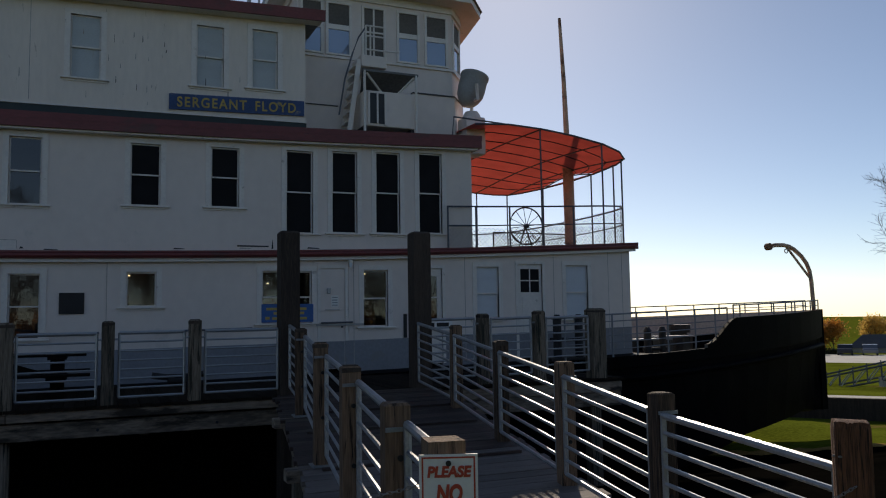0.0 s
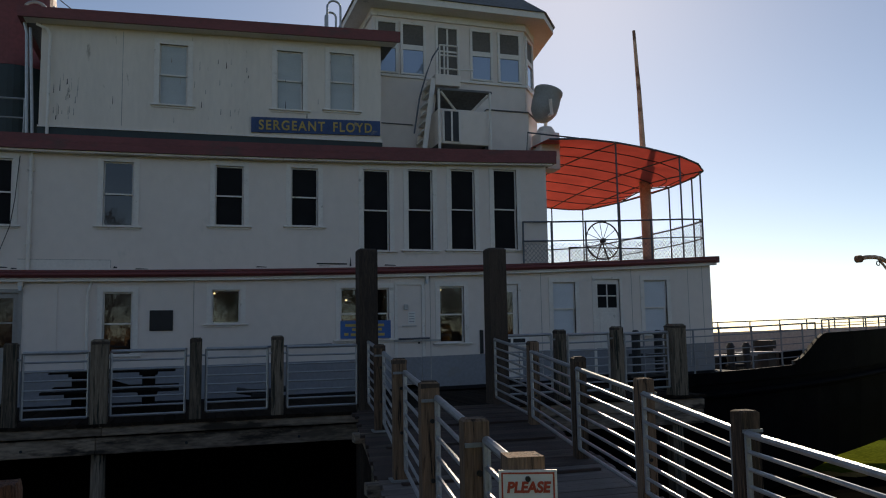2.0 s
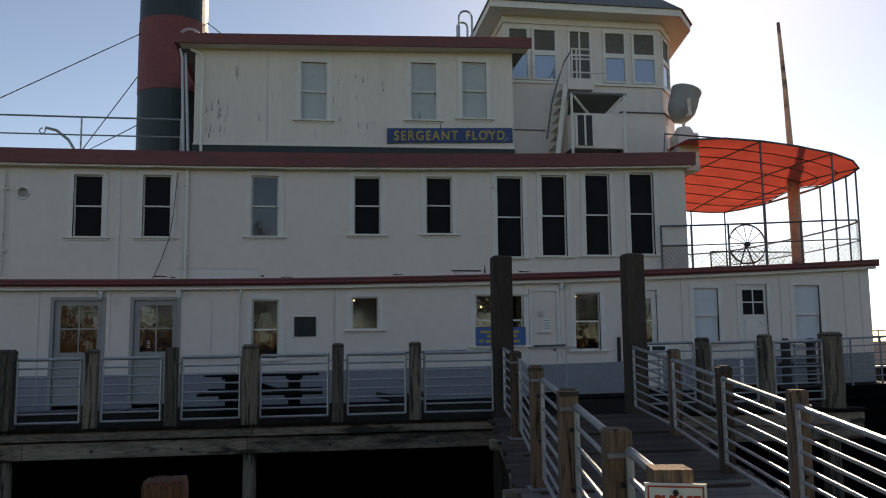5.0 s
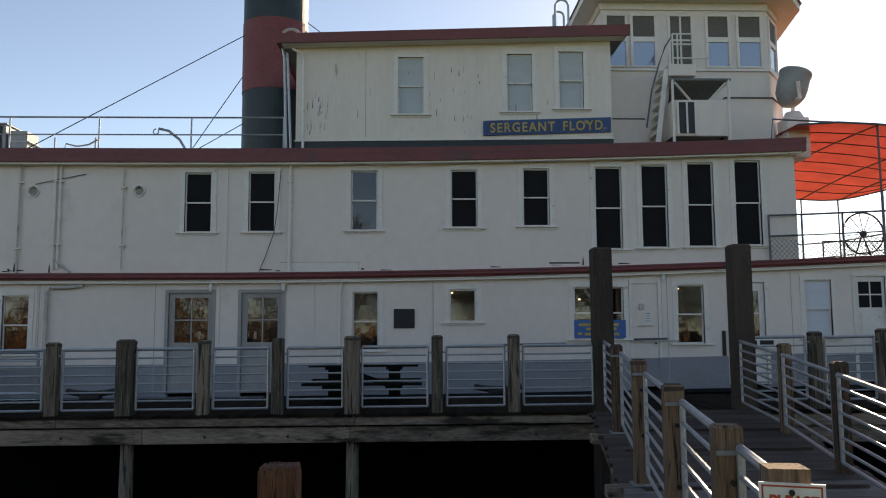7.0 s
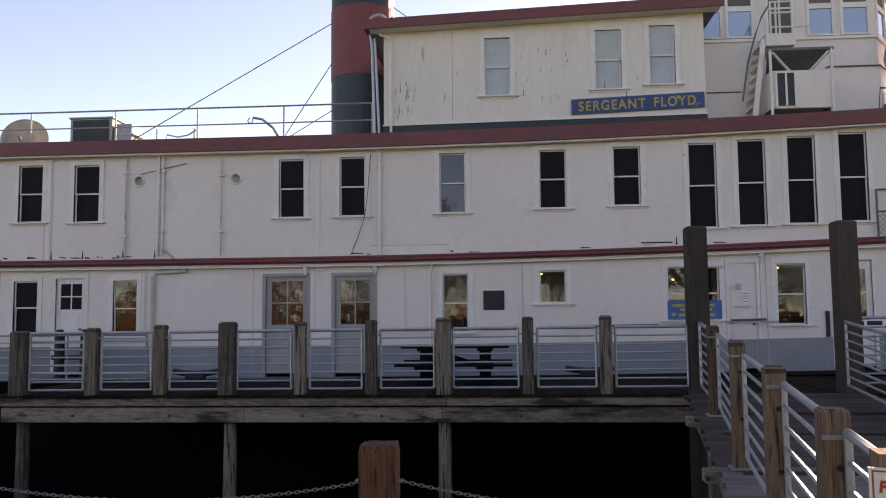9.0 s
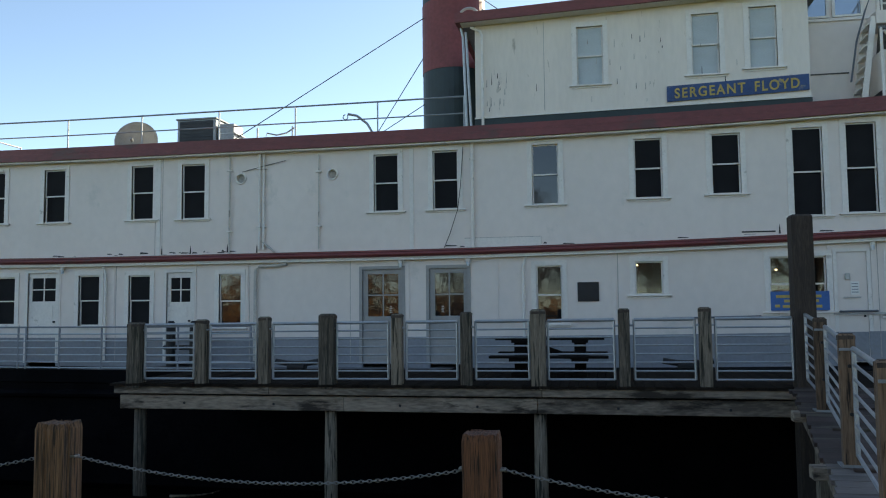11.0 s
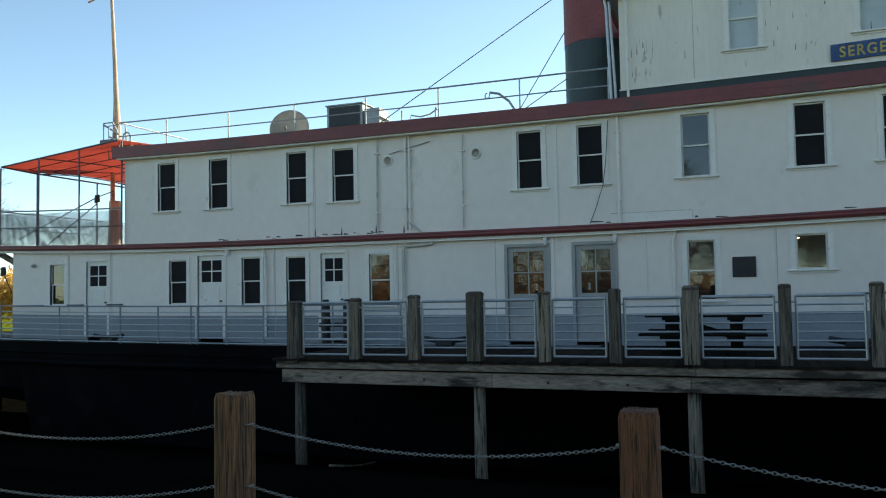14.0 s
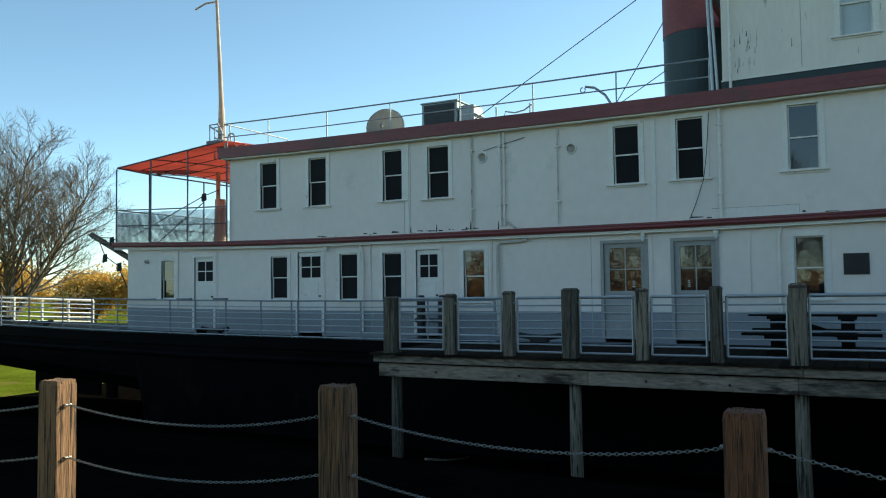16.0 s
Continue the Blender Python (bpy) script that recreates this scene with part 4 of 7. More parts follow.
def build_masts():
    m = part("bow_mast", tube(bmesh.new(), [(9.05, 3.0, 2.9), (9.02, 3.0, 6.45)], 0.16, 14), OCHRE, ship, "rust-streaked ochre bow mast")
    part("topmast", tube(bmesh.new(), [(9.02, 3.0, 6.3), (8.97, 3.0, 8.1), (8.88, 3.0, 10.0)], 0.085, 12, taper=0.045), OCHRE, m)
    part("band", tube(bmesh.new(), [(9.03, 3.0, 5.45), (9.03, 3.0, 5.55)], 0.18, 14), OCHRE, m)
    m = part("stern_mast", tube(bmesh.new(), [(-23.53, 3.6, 2.5), (-23.52, 3.6, 3.4), (-23.52, 3.6, 4.30)], 0.21, 14, taper=0.18), OCHRE, ship, "thick ochre timber post with a slim weathered steel pole")
    part("lower_pole", tube(bmesh.new(), [(-23.46, 3.42, 2.6), (-23.46, 3.45, 6.2)], 0.075, 10), OCHRE, m)
    part("topmast", tube(bmesh.new(), [(-23.44, 3.6, 6.1), (-23.44, 3.6, 6.45), (-23.46, 3.6, 7.1), (-23.48, 3.6, 7.7)], 0.18, 12, taper=0.085), OCHRE, m)
    part("pole", tube(bmesh.new(), [(-23.48, 3.6, 7.65), (-23.55, 3.6, 9.0), (-23.7, 3.6, 11.4)], 0.085, 12, taper=0.05), OCHRE, m)
    part("yard", tube(bmesh.new(), [(-24.7, 3.6, 11.15), (-24.2, 3.6, 11.28), (-23.7, 3.6, 11.25)], 0.03, 6), OCHRE, m)
    part("crosstree", boxes((-23.85, 3.25, 5.80, -23.1, 3.95, 6.30), bevel=0.02), ROOFGREY, m)
    part("guard_hoop", tubes(0.03, [(-23.72, 3.3, 6.2), (-23.72, 3.3, 6.85), (-23.35, 3.3, 6.85), (-23.15, 3.3, 6.55), (-23.15, 3.3, 6.2)], [(-23.72, 3.3, 6.8), (-23.1, 3.3, 6.45)]), GALV, m)


build_masts()


# ---- ship's rails and fittings ----
def rail_run(name, pts, height, parent, mat, label="", bars=6, post_every=1, post_r=0.022, bar_r=0.013, top_r=0.022, bar_mat=None, foot_bar=False):
    """Horizontal bars between posts along a line of deck points."""
    run = part(name, tube(bmesh.new(), [(x, y, z + height) for x, y, z in pts], top_r, 6), mat, parent, label)
    for k in range(0 if foot_bar else 1, bars):
        part("bar", tube(bmesh.new(), [(x, y, z + max(0.02, height * k / bars)) for x, y, z in pts], bar_r, 5), bar_mat or mat, run)
    for i, (x, y, z) in enumerate(pts):
        if i % post_every == 0:
            part("post", tube(bmesh.new(), [(x, y, z - 0.03), (x, y, z + height)], post_r, 6), mat, run)
    return run


def build_ship_rails():
    y = -0.93
    xs = [-33.2, -31.6, -30.0, -28.6, -27.2, -25.6, -24.3, -23.2, -21.1, -20.15, -19.05, -17.85, -16.85, -16.65, -15.8, -14.75, -12.9, -11.2]
    rail_run("deck_rail", [(x, CENTRE - half_beam(x) + 0.08, deck_z(x)) for x in xs], 0.92, ship, SHIPRAIL, "grey pipe rail with pale bars along the deck edge", bars=6, bar_r=0.016, bar_mat=SKYLITRAIL, foot_bar=True)
    # White instead of rail grey: the sun on both stern rails is in the colour.
    rail_run("stern_rail", [(-33.3, y, -0.13 - 0.053 * y) for y in (-0.9, 0.3, 1.5, 2.7, 3.9, 5.1, 6.3)], 1.26, ship, TRIM, "sunlit white pipe rail across the stern", bars=7, post_r=0.05, bar_r=0.03, top_r=0.06)
    rail_run("stern_rail", [(x, 7.9, -0.54) for x in (-33.0, -31.4, -29.8, -28.2, -26.6)], 1.26, ship, TRIM, "sunlit white pipe rail along the far deck edge", bars=6, post_r=0.045)
    xs = [6.3, 7.0, 7.7, 8.5, 9.6, 10.7, 11.6, 12.2]
    rail_run("deck_rail", [(x, CENTRE - half_beam(x) + 0.08, deck_z(x)) for x in xs], 1.0, ship, SHIPRAIL, "grey pipe rail at the bow", bars=6)
    rail_run("deck_rail", [(x, CENTRE + half_beam(x) - 0.08, deck_z(x)) for x in (9, 10.2, 11.4, 12.6)], 1.0, ship, SHIPRAIL, bars=6)
    xs = [12.45, 12.8, 13.9, 14.9, 15.8, 16.6, 17.4, 18.2, 18.8, 19.2]
    for side in (-1, 1):
        rail_run("bulwark_rail", [(x, CENTRE + side * max(0.05, half_beam(x) - 0.03), deck_z(x) + 0.72 - 0.012 * (x - 12.6)) for x in xs], 0.34, ship, SHIPRAIL, "low pipe rail on the bulwark", bars=2)


build_ship_rails()


def build_davit():
    pts = [(18.97, 3.3, 0.8), (18.95, 3.3, 1.4), (18.91, 3.3, 2.2), (18.85, 3.3, 2.55), (18.72, 3.3, 2.82), (18.5, 3.3, 3.06), (18.2, 3.3, 3.27), (17.95, 3.3, 3.38), (17.7, 3.3, 3.42), (17.35, 3.3, 3.41), (17.03, 3.3, 3.36)]
    d = part("anchor_davit", tube(bmesh.new(), pts, 0.07, 12), OCHRE, ship, "curved rusty steel anchor davit at the bow", smooth=True)
    part("brace", tube(bmesh.new(), [(18.84, 3.3, 2.32), (17.85, 3.3, 3.36)], 0.04, 8), OCHRE, d)
    part("tip_sheave", tube(bmesh.new(), [(17.03, 3.22, 3.35), (17.03, 3.38, 3.35)], 0.12, 14), RUST, d)
    part("shackle", tube(bmesh.new(), arc(17.82, 3.22, 0.07, 0, 360, 3.3, 12), 0.018, 5), BLACKMETAL, d)


build_davit()


def build_bitts(x, y, gap, z, label):
    b = thing("mooring_bitts", (x, y, z), label, "bollard", "mooring bitts on the deck")
    part("base_plate", boxes((x - gap, y - 0.22, z - 0.04, x + gap, y + 0.22, z + 0.03)), BLACKMETAL, b)
    for s in (-0.5, 0.5):
        bm = tube(bmesh.new(), [(x + s * gap, y, z + 0.03), (x + s * gap, y, z + 0.92)], 0.10, 14)
        p = part("post", bm, BLACKMETAL, b)
        part("cap", tube(bmesh.new(), [(x + s * gap, y, z + 0.92), (x + s * gap, y, z + 0.97), (x + s * gap, y, z + 1.04)], 0.13, 14, taper=0.06), BLACKMETAL, p)
    part("cross_bar", tube(bmesh.new(), [(x - gap * 0.8, y, z + 0.45), (x + gap * 0.8, y, z + 0.45)], 0.05, 8), BLACKMETAL, b)
    return b


build_bitts(-13.0, -0.55, 0.56, deck_z(-13.0), "black iron double mooring bitts on the side deck")
build_bitts(6.62, -0.55, 0.60, deck_z(6.62), "black iron double mooring bitts near the bow")
build_bitts(10.3, 0.9, 0.5, fore_z(10.3), "black iron mooring bitts on the fore deck")


def build_cleat(x, y, z, length=0.95):
    c = thing("mooring_cleat", (x, y, z), "black iron mooring cleat with two horns", "cleat", "mooring cleats")
    part("foot", boxes((x - 0.2, y - 0.1, z, x + 0.2, y + 0.1, z + 0.10), bevel=0.02), BLACKMETAL, c)
    part("horn_bar", tube(bmesh.new(), [(x - length / 2, y, z + 0.16), (x - length / 4, y, z + 0.12), (x, y, z + 0.11), (x + length / 4, y, z + 0.12), (x + length / 2, y, z + 0.16)], 0.06, 8), BLACKMETAL, c)


for cx, cy in ((-19.6, -0.75), (-10.25, -0.7), (-2.2, -0.7), (-27.0, -0.6)):
    build_cleat(cx, cy, deck_z(cx))
for cx, cy in ((10.6, 0.4), (12.0, 1.4)):
    build_cleat(cx, cy, fore_z(cx), 0.8)


def build_capstan():
    x, y = 13.2, 3.4
    z = fore_z(x)
    c = thing("capstan", (x, y, z), "dark iron deck capstan on the fore deck", "capstan")
    part("drum", tube(bmesh.new(), [(x, y, z), (x, y, z + 0.12), (x, y, z + 0.3), (x, y, z + 0.55), (x, y, z + 0.7)], 0.34, 18, taper=0.26), BLACKMETAL, c)
    part("head", tube(bmesh.new(), [(x, y, z + 0.7), (x, y, z + 0.95)], 0.36, 18), BLACKMETAL, c)


build_capstan()


def build_bench(x, y, z, w):
    b = thing("deck_bench", (x, y, z), "low flat deck bench with short legs", "bench", "fore deck benches")
    part("seat", boxes((x - w / 2, y - 0.2, z + 0.62, x + w / 2, y + 0.2, z + 0.67), bevel=0.01), SHIPRAIL, b)
    for s in (-1, 1):
        part("leg", boxes((x + s * w * 0.38 - 0.05, y - 0.16, z - 0.02, x + s * w * 0.38 + 0.05, y + 0.16, z + 0.62)), BLACKMETAL, b)


build_bench(12.3, 2.6, fore_z(12.3), 1.5)
build_bench(10.9, 2.0, fore_z(10.9), 1.5)


def build_nameboard():
    x0, x1 = -2.38, 0.40
    b = part("name_board", slab(bmesh.new(), [(x0, -0.05, 5.475), (x1, -0.05, 5.565), (x1, -0.012, 5.565), (x0, -0.012, 5.475)], [(x0, -0.05, 5.80), (x1, -0.05, 5.89), (x1, -0.012, 5.89), (x0, -0.012, 5.80)]), BLUESIGN, ship, "blue name board with gold capitals")
    for word, mid, width in (("SERGEANT", -1.53, 1.40), ("FLOYD", -0.22, 0.86)):
        t = lettering(word, 0.29, mid, -0.056, 5.58, GOLD, b, width=width, spacing=1.22)
        for v in t.data.vertices:
            v.co.z += 0.032 * (v.co.x + 0.99)


build_nameboard()


def build_wall_details():
    # vertical battens, pipes and small fittings on the ship's side
    for x, z0, z1 in ((-13.86, 2.52, 4.8), (-14.04, 2.52, 4.8), (-4.92, 5.45, 7.4),
                      (-21.72, 0.1, 2.3), (-20.2, 0.1, 2.3), (-15.02, 0.1, 2.3), (-11.66, 0.1, 2.3), (-9.28, 0.1, 2.3), (-3.48, 0.15, 2.4), (1.51, 0.2, 2.5), (4.2, 0.2, 2.6), (6.6, 0.3, 2.7), (8.2, 0.3, 2.75), (8.62, 0.3, 2.75)):
        part("wall_joint", boxes((x - 0.007, -0.0025, z0, x + 0.007, 0.001, z1)), SEAM, ship)
    for x in (-13.95, -7.87):
        part("batten", boxes((x - 0.045, -0.018, 2.52, x + 0.045, -0.001, 4.82)), TRIM, ship)
    for x in (-21.77, -20.27, -15.08, -11.73, -16.5, -13.0):
        part("batten", boxes((x - 0.03, -0.016, 0.78, x + 0.03, -0.001, 2.36)), WHITE, ship)
    for x in (-6.02, -3.56, 0.64, 1.43, -7.98):
        part("batten", boxes((x - 0.04, -0.018, 0.85, x + 0.04, -0.001, 2.36 + S(x))), WHITE, ship)
    for x, z0, z1, r in ((-6.51, 2.52, 4.84, 0.035), (-11.42, 2.6, 4.84, 0.03), (-11.32, 2.6, 4.84, 0.025), (-10.0, 2.58, 4.72, 0.016), (-12.15, 2.52, 4.82, 0.022)):
        p = part("drain_pipe", tube(bmesh.new(), [(x, -0.05, z0), (x, -0.05, z1)], r, 8), CONDUIT if r < 0.024 else TRIM, ship, "grimy white-painted pipe on the wall")
        for z in (z0 + 0.5, z1 - 0.4):
            part("pipe_clip", boxes((x - 0.06, -0.085, z, x + 0.06, -0.005, z + 0.03)), TRIM, p)
    part("drain_pipe", tube(bmesh.new(), [(-11.37, -0.05, 2.80), (-11.2, -0.05, 2.66), (-11.05, -0.05, 2.54)], 0.025, 8), CONDUIT, ship)
    part("drain_pipe", tube(bmesh.new(), [(-11.5, -0.06, 0.1), (-11.5, -0.06, 2.15), (-11.4, -0.06, 2.22), (-11.0, -0.06, 2.23), (-10.75, -0.06, 2.26)], 0.04, 8), CONDUIT, ship)
    part("drain_pipe", tube(bmesh.new(), [(-15.27, -0.05, 0.1), (-15.27, -0.05, 2.1), (-15.36, -0.05, 2.32)], 0.03, 8), TRIM, ship)
    part("drain_pipe", tube(bmesh.new(), [(-5.44, -0.05, 0.1), (-5.44, -0.05, 2.1), (-5.38, -0.05, 2.34)], 0.03, 8), TRIM, ship)
    # corner pipes and vents of the roof house
    part("drain_pipe", tube(bmesh.new(), [(-6.50, -0.1, 7.36), (-6.30, -0.1, 7.27), (-6.25, -0.1, 7.15), (-6.25, -0.1, 5.15)], 0.03, 8), TRIM, ship)
    part("vent_pipe", tube(bmesh.new(), [(-6.62, 0.02, 5.1), (-6.68, 0.0, 7.2)] + [(-6.55 + 0.22 * math.cos(radians(a)), 0.0, 7.62 + 0.22 * math.sin(radians(a))) for a in range(200, -1, -20)], 0.032, 8), GALV, ship, "galvanised vent pipe with a bent top")
    part("vent_pipe", tube(bmesh.new(), [(-6.52, 0.02, 5.1), (-6.60, 0.0, 6.9), (-6.62, 0.0, 7.3)], 0.03, 8), GALV, ship)
    for hy, top_z, r in ((0.4, 8.58, 0.15), (0.8, 8.5, 0.12)):
        part("ladder_hoop", tube(bmesh.new(), [(-0.54 - r, hy, 7.5)] + [(-0.54 + r * math.cos(radians(a)), hy, top_z + r * math.sin(radians(a))) for a in range(180, -1, -20)] + [(-0.54 + r, hy, 7.5)], 0.025, 8), GALV, ship)
    # round ports
    for x, z in ((-11.895, 4.25), (-9.695, 4.265)):
        p = part("port_vent", tube(bmesh.new(), arc(x, z, 0.117, 0, 360, -0.008, 28), 0.023, 8, caps=False), TRIM, ship, "round vent port", smooth=True)
        part("port_sleeve", tube(bmesh.new(), [(x, -0.005, z), (x, 0.11, z)], 0.10, 24, caps=False), TRIM, p)
        # No grille here: the darker disc paints the shade inside the open port.
        part("port_shade_disc", tube(bmesh.new(), [(x, 0.07, z), (x, 0.08, z)], 0.10, 24), SEAM, p)
    # loose cable down the wall
    part("hanging_cable", tube(bmesh.new(), [(-6.70, -0.085, 4.72), (-6.73, -0.09, 4.3), (-6.76, -0.09, 3.88), (-6.83, -0.09, 3.36), (-7.01, -0.06, 2.84), (-7.14, -0.05, 2.54)], 0.008, 5), BLACKMETAL, ship)
    part("hanging_cable", tube(bmesh.new(), [(-11.85, -0.03, 4.4), (-11.4, -0.03, 4.5), (-10.8, -0.03, 4.62)], 0.008, 5), BLACKMETAL, ship)
    # patches and boxes
    wp = part("wall_patch", boxes((-6.7, -0.012, 2.52, -5.05, -0.001, 2.74)), TRIM, ship)
    part("patch_edge", boxes((-6.7, -0.016, 2.735, -5.05, -0.0125, 2.745), (-5.055, -0.016, 2.58, -5.045, -0.0125, 2.735)), SEAM, wp)
    part("plaque", boxes((-4.31, -0.03, 1.345, -3.87, -0.001, 1.75), bevel=0.006), BLACKMETAL, ship, "plain black wall plaque")
    part("wall_lamp", tube(bmesh.new(), [(-23.0, -0.01, 2.08), (-23.0, -0.09, 2.05)], 0.05, 10), GALV, ship)
    bs = part("notice_board", boxes((-0.5, -0.03, 1.12, 0.6, 0.02, 1.50)), NOTICEBLUE, ship, "blue notice board with faded gold lettering")
    for a, b, z in ((-0.4, 0.45, 1.40), (-0.25, 0.40, 1.31), (-0.42, -0.33, 1.21), (-0.28, 0.46, 1.20)):
        part("lettering_bar", boxes((a, -0.034, z - 0.028, b, -0.031, z + 0.028)), GOLD, bs)
    part("hasp", boxes((0.86, -0.03, 1.36, 1.18, -0.004, 1.38)), GALV, ship)
    part("door_latch", boxes((0.90, -0.05, 1.72, 0.99, -0.004, 1.84), bevel=0.01), GALV, ship)
    part("pull_plate", boxes((2.66, -0.03, 0.73, 2.74, -0.004, 1.26), bevel=0.006), BLACKMETAL, ship)
    # storm rails along the wall of the main deck
    for xa, xb, za, zb in ((-23.75, -22.62, 0.94, 0.94), (-21.72, -21.19, 0.94, 0.94), (-20.3, -19.83, 0.94, 0.94), (-6.45, -5.4, 0.95, 0.96), (-4.45, -3.6, 0.955, 0.98), (-2.62, -0.70, 0.98, 1.01), (0.77, 1.46, 1.09, 1.10)):
        s = part("storm_rail", tube(bmesh.new(), [(xa, -0.09, za), (xb, -0.09, zb)], 0.02, 8), DARKRAIL, ship, "grey storm rail on brackets")
        for f in (0.04, 0.96):
            x, z = xa + (xb - xa) * f, za + (zb - za) * f
            part("rail_bracket", tube(bmesh.new(), [(x, -0.09, z), (x, -0.001, z)], 0.022, 8), DARKRAIL, s)
    # gear at the foot of the stern mast
    part("mast_guard", tubes(0.025, [(-21.05, 0.75, 5.1), (-21.05, 0.75, 6.05), (-20.55, 0.85, 6.1), (-20.5, 0.9, 5.1)], [(-21.05, 0.75, 5.75), (-20.2, 0.85, 5.3)], sides=8), GALV, ship, "bent pipe guard at the foot of the mast")
    part("roof_box", boxes((-20.56, 0.7, 5.08, -20.2, 1.0, 5.56), bevel=0.015), TRIM, ship, "small white metal box on the roof")
    part("hoop_pipe", tube(bmesh.new(), [(-20.40, 0.6, 5.1)] + arc(-20.26, 5.64, 0.13, 180, 0, 0.6, 10) + [(-20.12, 0.6, 5.1)], 0.025, 8), GALV, ship)
    part("door_bar", boxes((0.66, -0.05, 1.03, 1.72, -0.03, 1.07)), GALV, ship)
    nb = part("paper_notice", boxes((1.0, -0.007, 1.42, 1.16, -0.003, 1.68)), SIGNWHITE, ship)
    for i in range(4):
        part("lettering_bar", boxes((1.02, -0.009, 1.46 + i * 0.055, 1.14, -0.0075, 1.48 + i * 0.055)), ACGREY, nb)
    sb = part("door_notice", boxes((3.0, -0.03, 0.88, 3.85, -0.024, 1.12)), SIGNWHITE, ship, "white notice with black lettering")
    for a, b in ((3.08, 3.4), (3.46, 3.76)):
        part("lettering_bar", boxes((a, -0.033, 0.96, b, -0.0305, 1.05)), BLACKMETAL, sb)
    for x in (-8.36, -7.20):
        dn = part("door_sticker", boxes((x - 0.035, 0.044, 1.14, x + 0.035, 0.047, 1.30)), GLASS, ship)
        for i in range(4):
            part("lettering_bar", boxes((x - 0.03, 0.041, 1.15 + i * 0.04, x + 0.03 - 0.01 * (i % 2), 0.0435, 1.162 + i * 0.04)), SIGNWHITE, dn)
    # worn chips of paint at the foot of the upper wall
    rng = random.Random(4)
    for i in range(34):
        x = rng.choice((rng.uniform(-17.6, -11.5), rng.uniform(-14, -12), rng.uniform(-7.5, 0.5)))
        w, h = rng.uniform(0.05, 0.28), rng.uniform(0.012, 0.05)
        if rng.random() < 0.12:
            w, h = 0.04, 0.2
        z = 2.53 + S(x) + rng.uniform(0, 0.05)
        part("paint_chip", slab(bmesh.new(), [(x, -0.004, z), (x + w, -0.004, z + 0.01), (x + w * 0.9, 0.001, z), (x, 0.001, z)], [(x + 0.02, -0.004, z + h), (x + w * 0.8, -0.004, z + h * 0.7), (x + w * 0.8, 0.001, z + h * 0.7), (x + 0.02, 0.001, z + h)]), BLACKMETAL, ship)
    # flaking streaks on the roof-house wall
    for i in range(58):
        x = rng.choice((rng.uniform(-6.2, -5.7), rng.uniform(-6.15, -5.85), rng.uniform(-3.5, -2.4), rng.uniform(-5.6, 0.2)))
        z = rng.uniform(5.5, 6.9) if x > -5.6 else rng.uniform(5.45, 6.3)
        w, h = rng.uniform(0.008, 0.022), rng.uniform(0.05, 0.20)
        part("paint_chip", slab(bmesh.new(), [(x, -0.003, z), (x + w, -0.003, z + 0.02), (x + w, 0.001, z + 0.02), (x, 0.001, z)], [(x + w * 0.3, -0.003, z + h), (x + w * 0.8, -0.003, z + h * 0.9), (x + w * 0.8, 0.001, z + h * 0.9), (x + w * 0.3, 0.001, z + h)]), SEAM if i % 3 else BLACKMETAL, ship)
    # Lamp-shaped fittings: the first two stand for pipe ends, the other three are added.
    for x in (-8.12, -6.62, -16.4, 1.42, 0.2):
        lamp = part("soffit_pipe_end", tube(bmesh.new(), [(x, -0.07, 2.29 + S(x)), (x, -0.07, 2.22 + S(x))], 0.05, 10), TRIM, ship)
        part("pipe_end_tip", tube(bmesh.new(), [(x, -0.07, 2.22 + S(x)), (x, -0.07, 2.17 + S(x)), (x, -0.07, 2.13 + S(x))], 0.045, 10, taper=0.025), BLINDLIGHT, lamp)
    part("scupper_slot", boxes((-1.0, -0.006, 2.70, -0.35, 0.001, 2.73)), BLACKMETAL, ship)


build_wall_details()


def build_inside_lamp(x, z):
    l = thing("ceiling_lamp", (x, 0.3, z + 0.1), "small lit warm lamp inside a window", "lamp", "lamps inside the deck house")
    part("rod", tube(bmesh.new(), [(x, 0.3, z + 0.05), (x, 0.3, 2.42)], 0.008, 6), BLACKMETAL, l)
    bm = bmesh.new()
    bmesh.ops.create_icosphere(bm, subdivisions=2, radius=0.022, matrix=Matrix.Translation((x, 0.3, z)) @ Matrix.Diagonal((1.2, 1, 0.8, 1)))
    part("bulb", bm, BULB, l, smooth=True)


for lx, lz in ((-3.07, 2.10), (-0.31, 1.95), (1.85, 2.17)):
    build_inside_lamp(lx, lz)


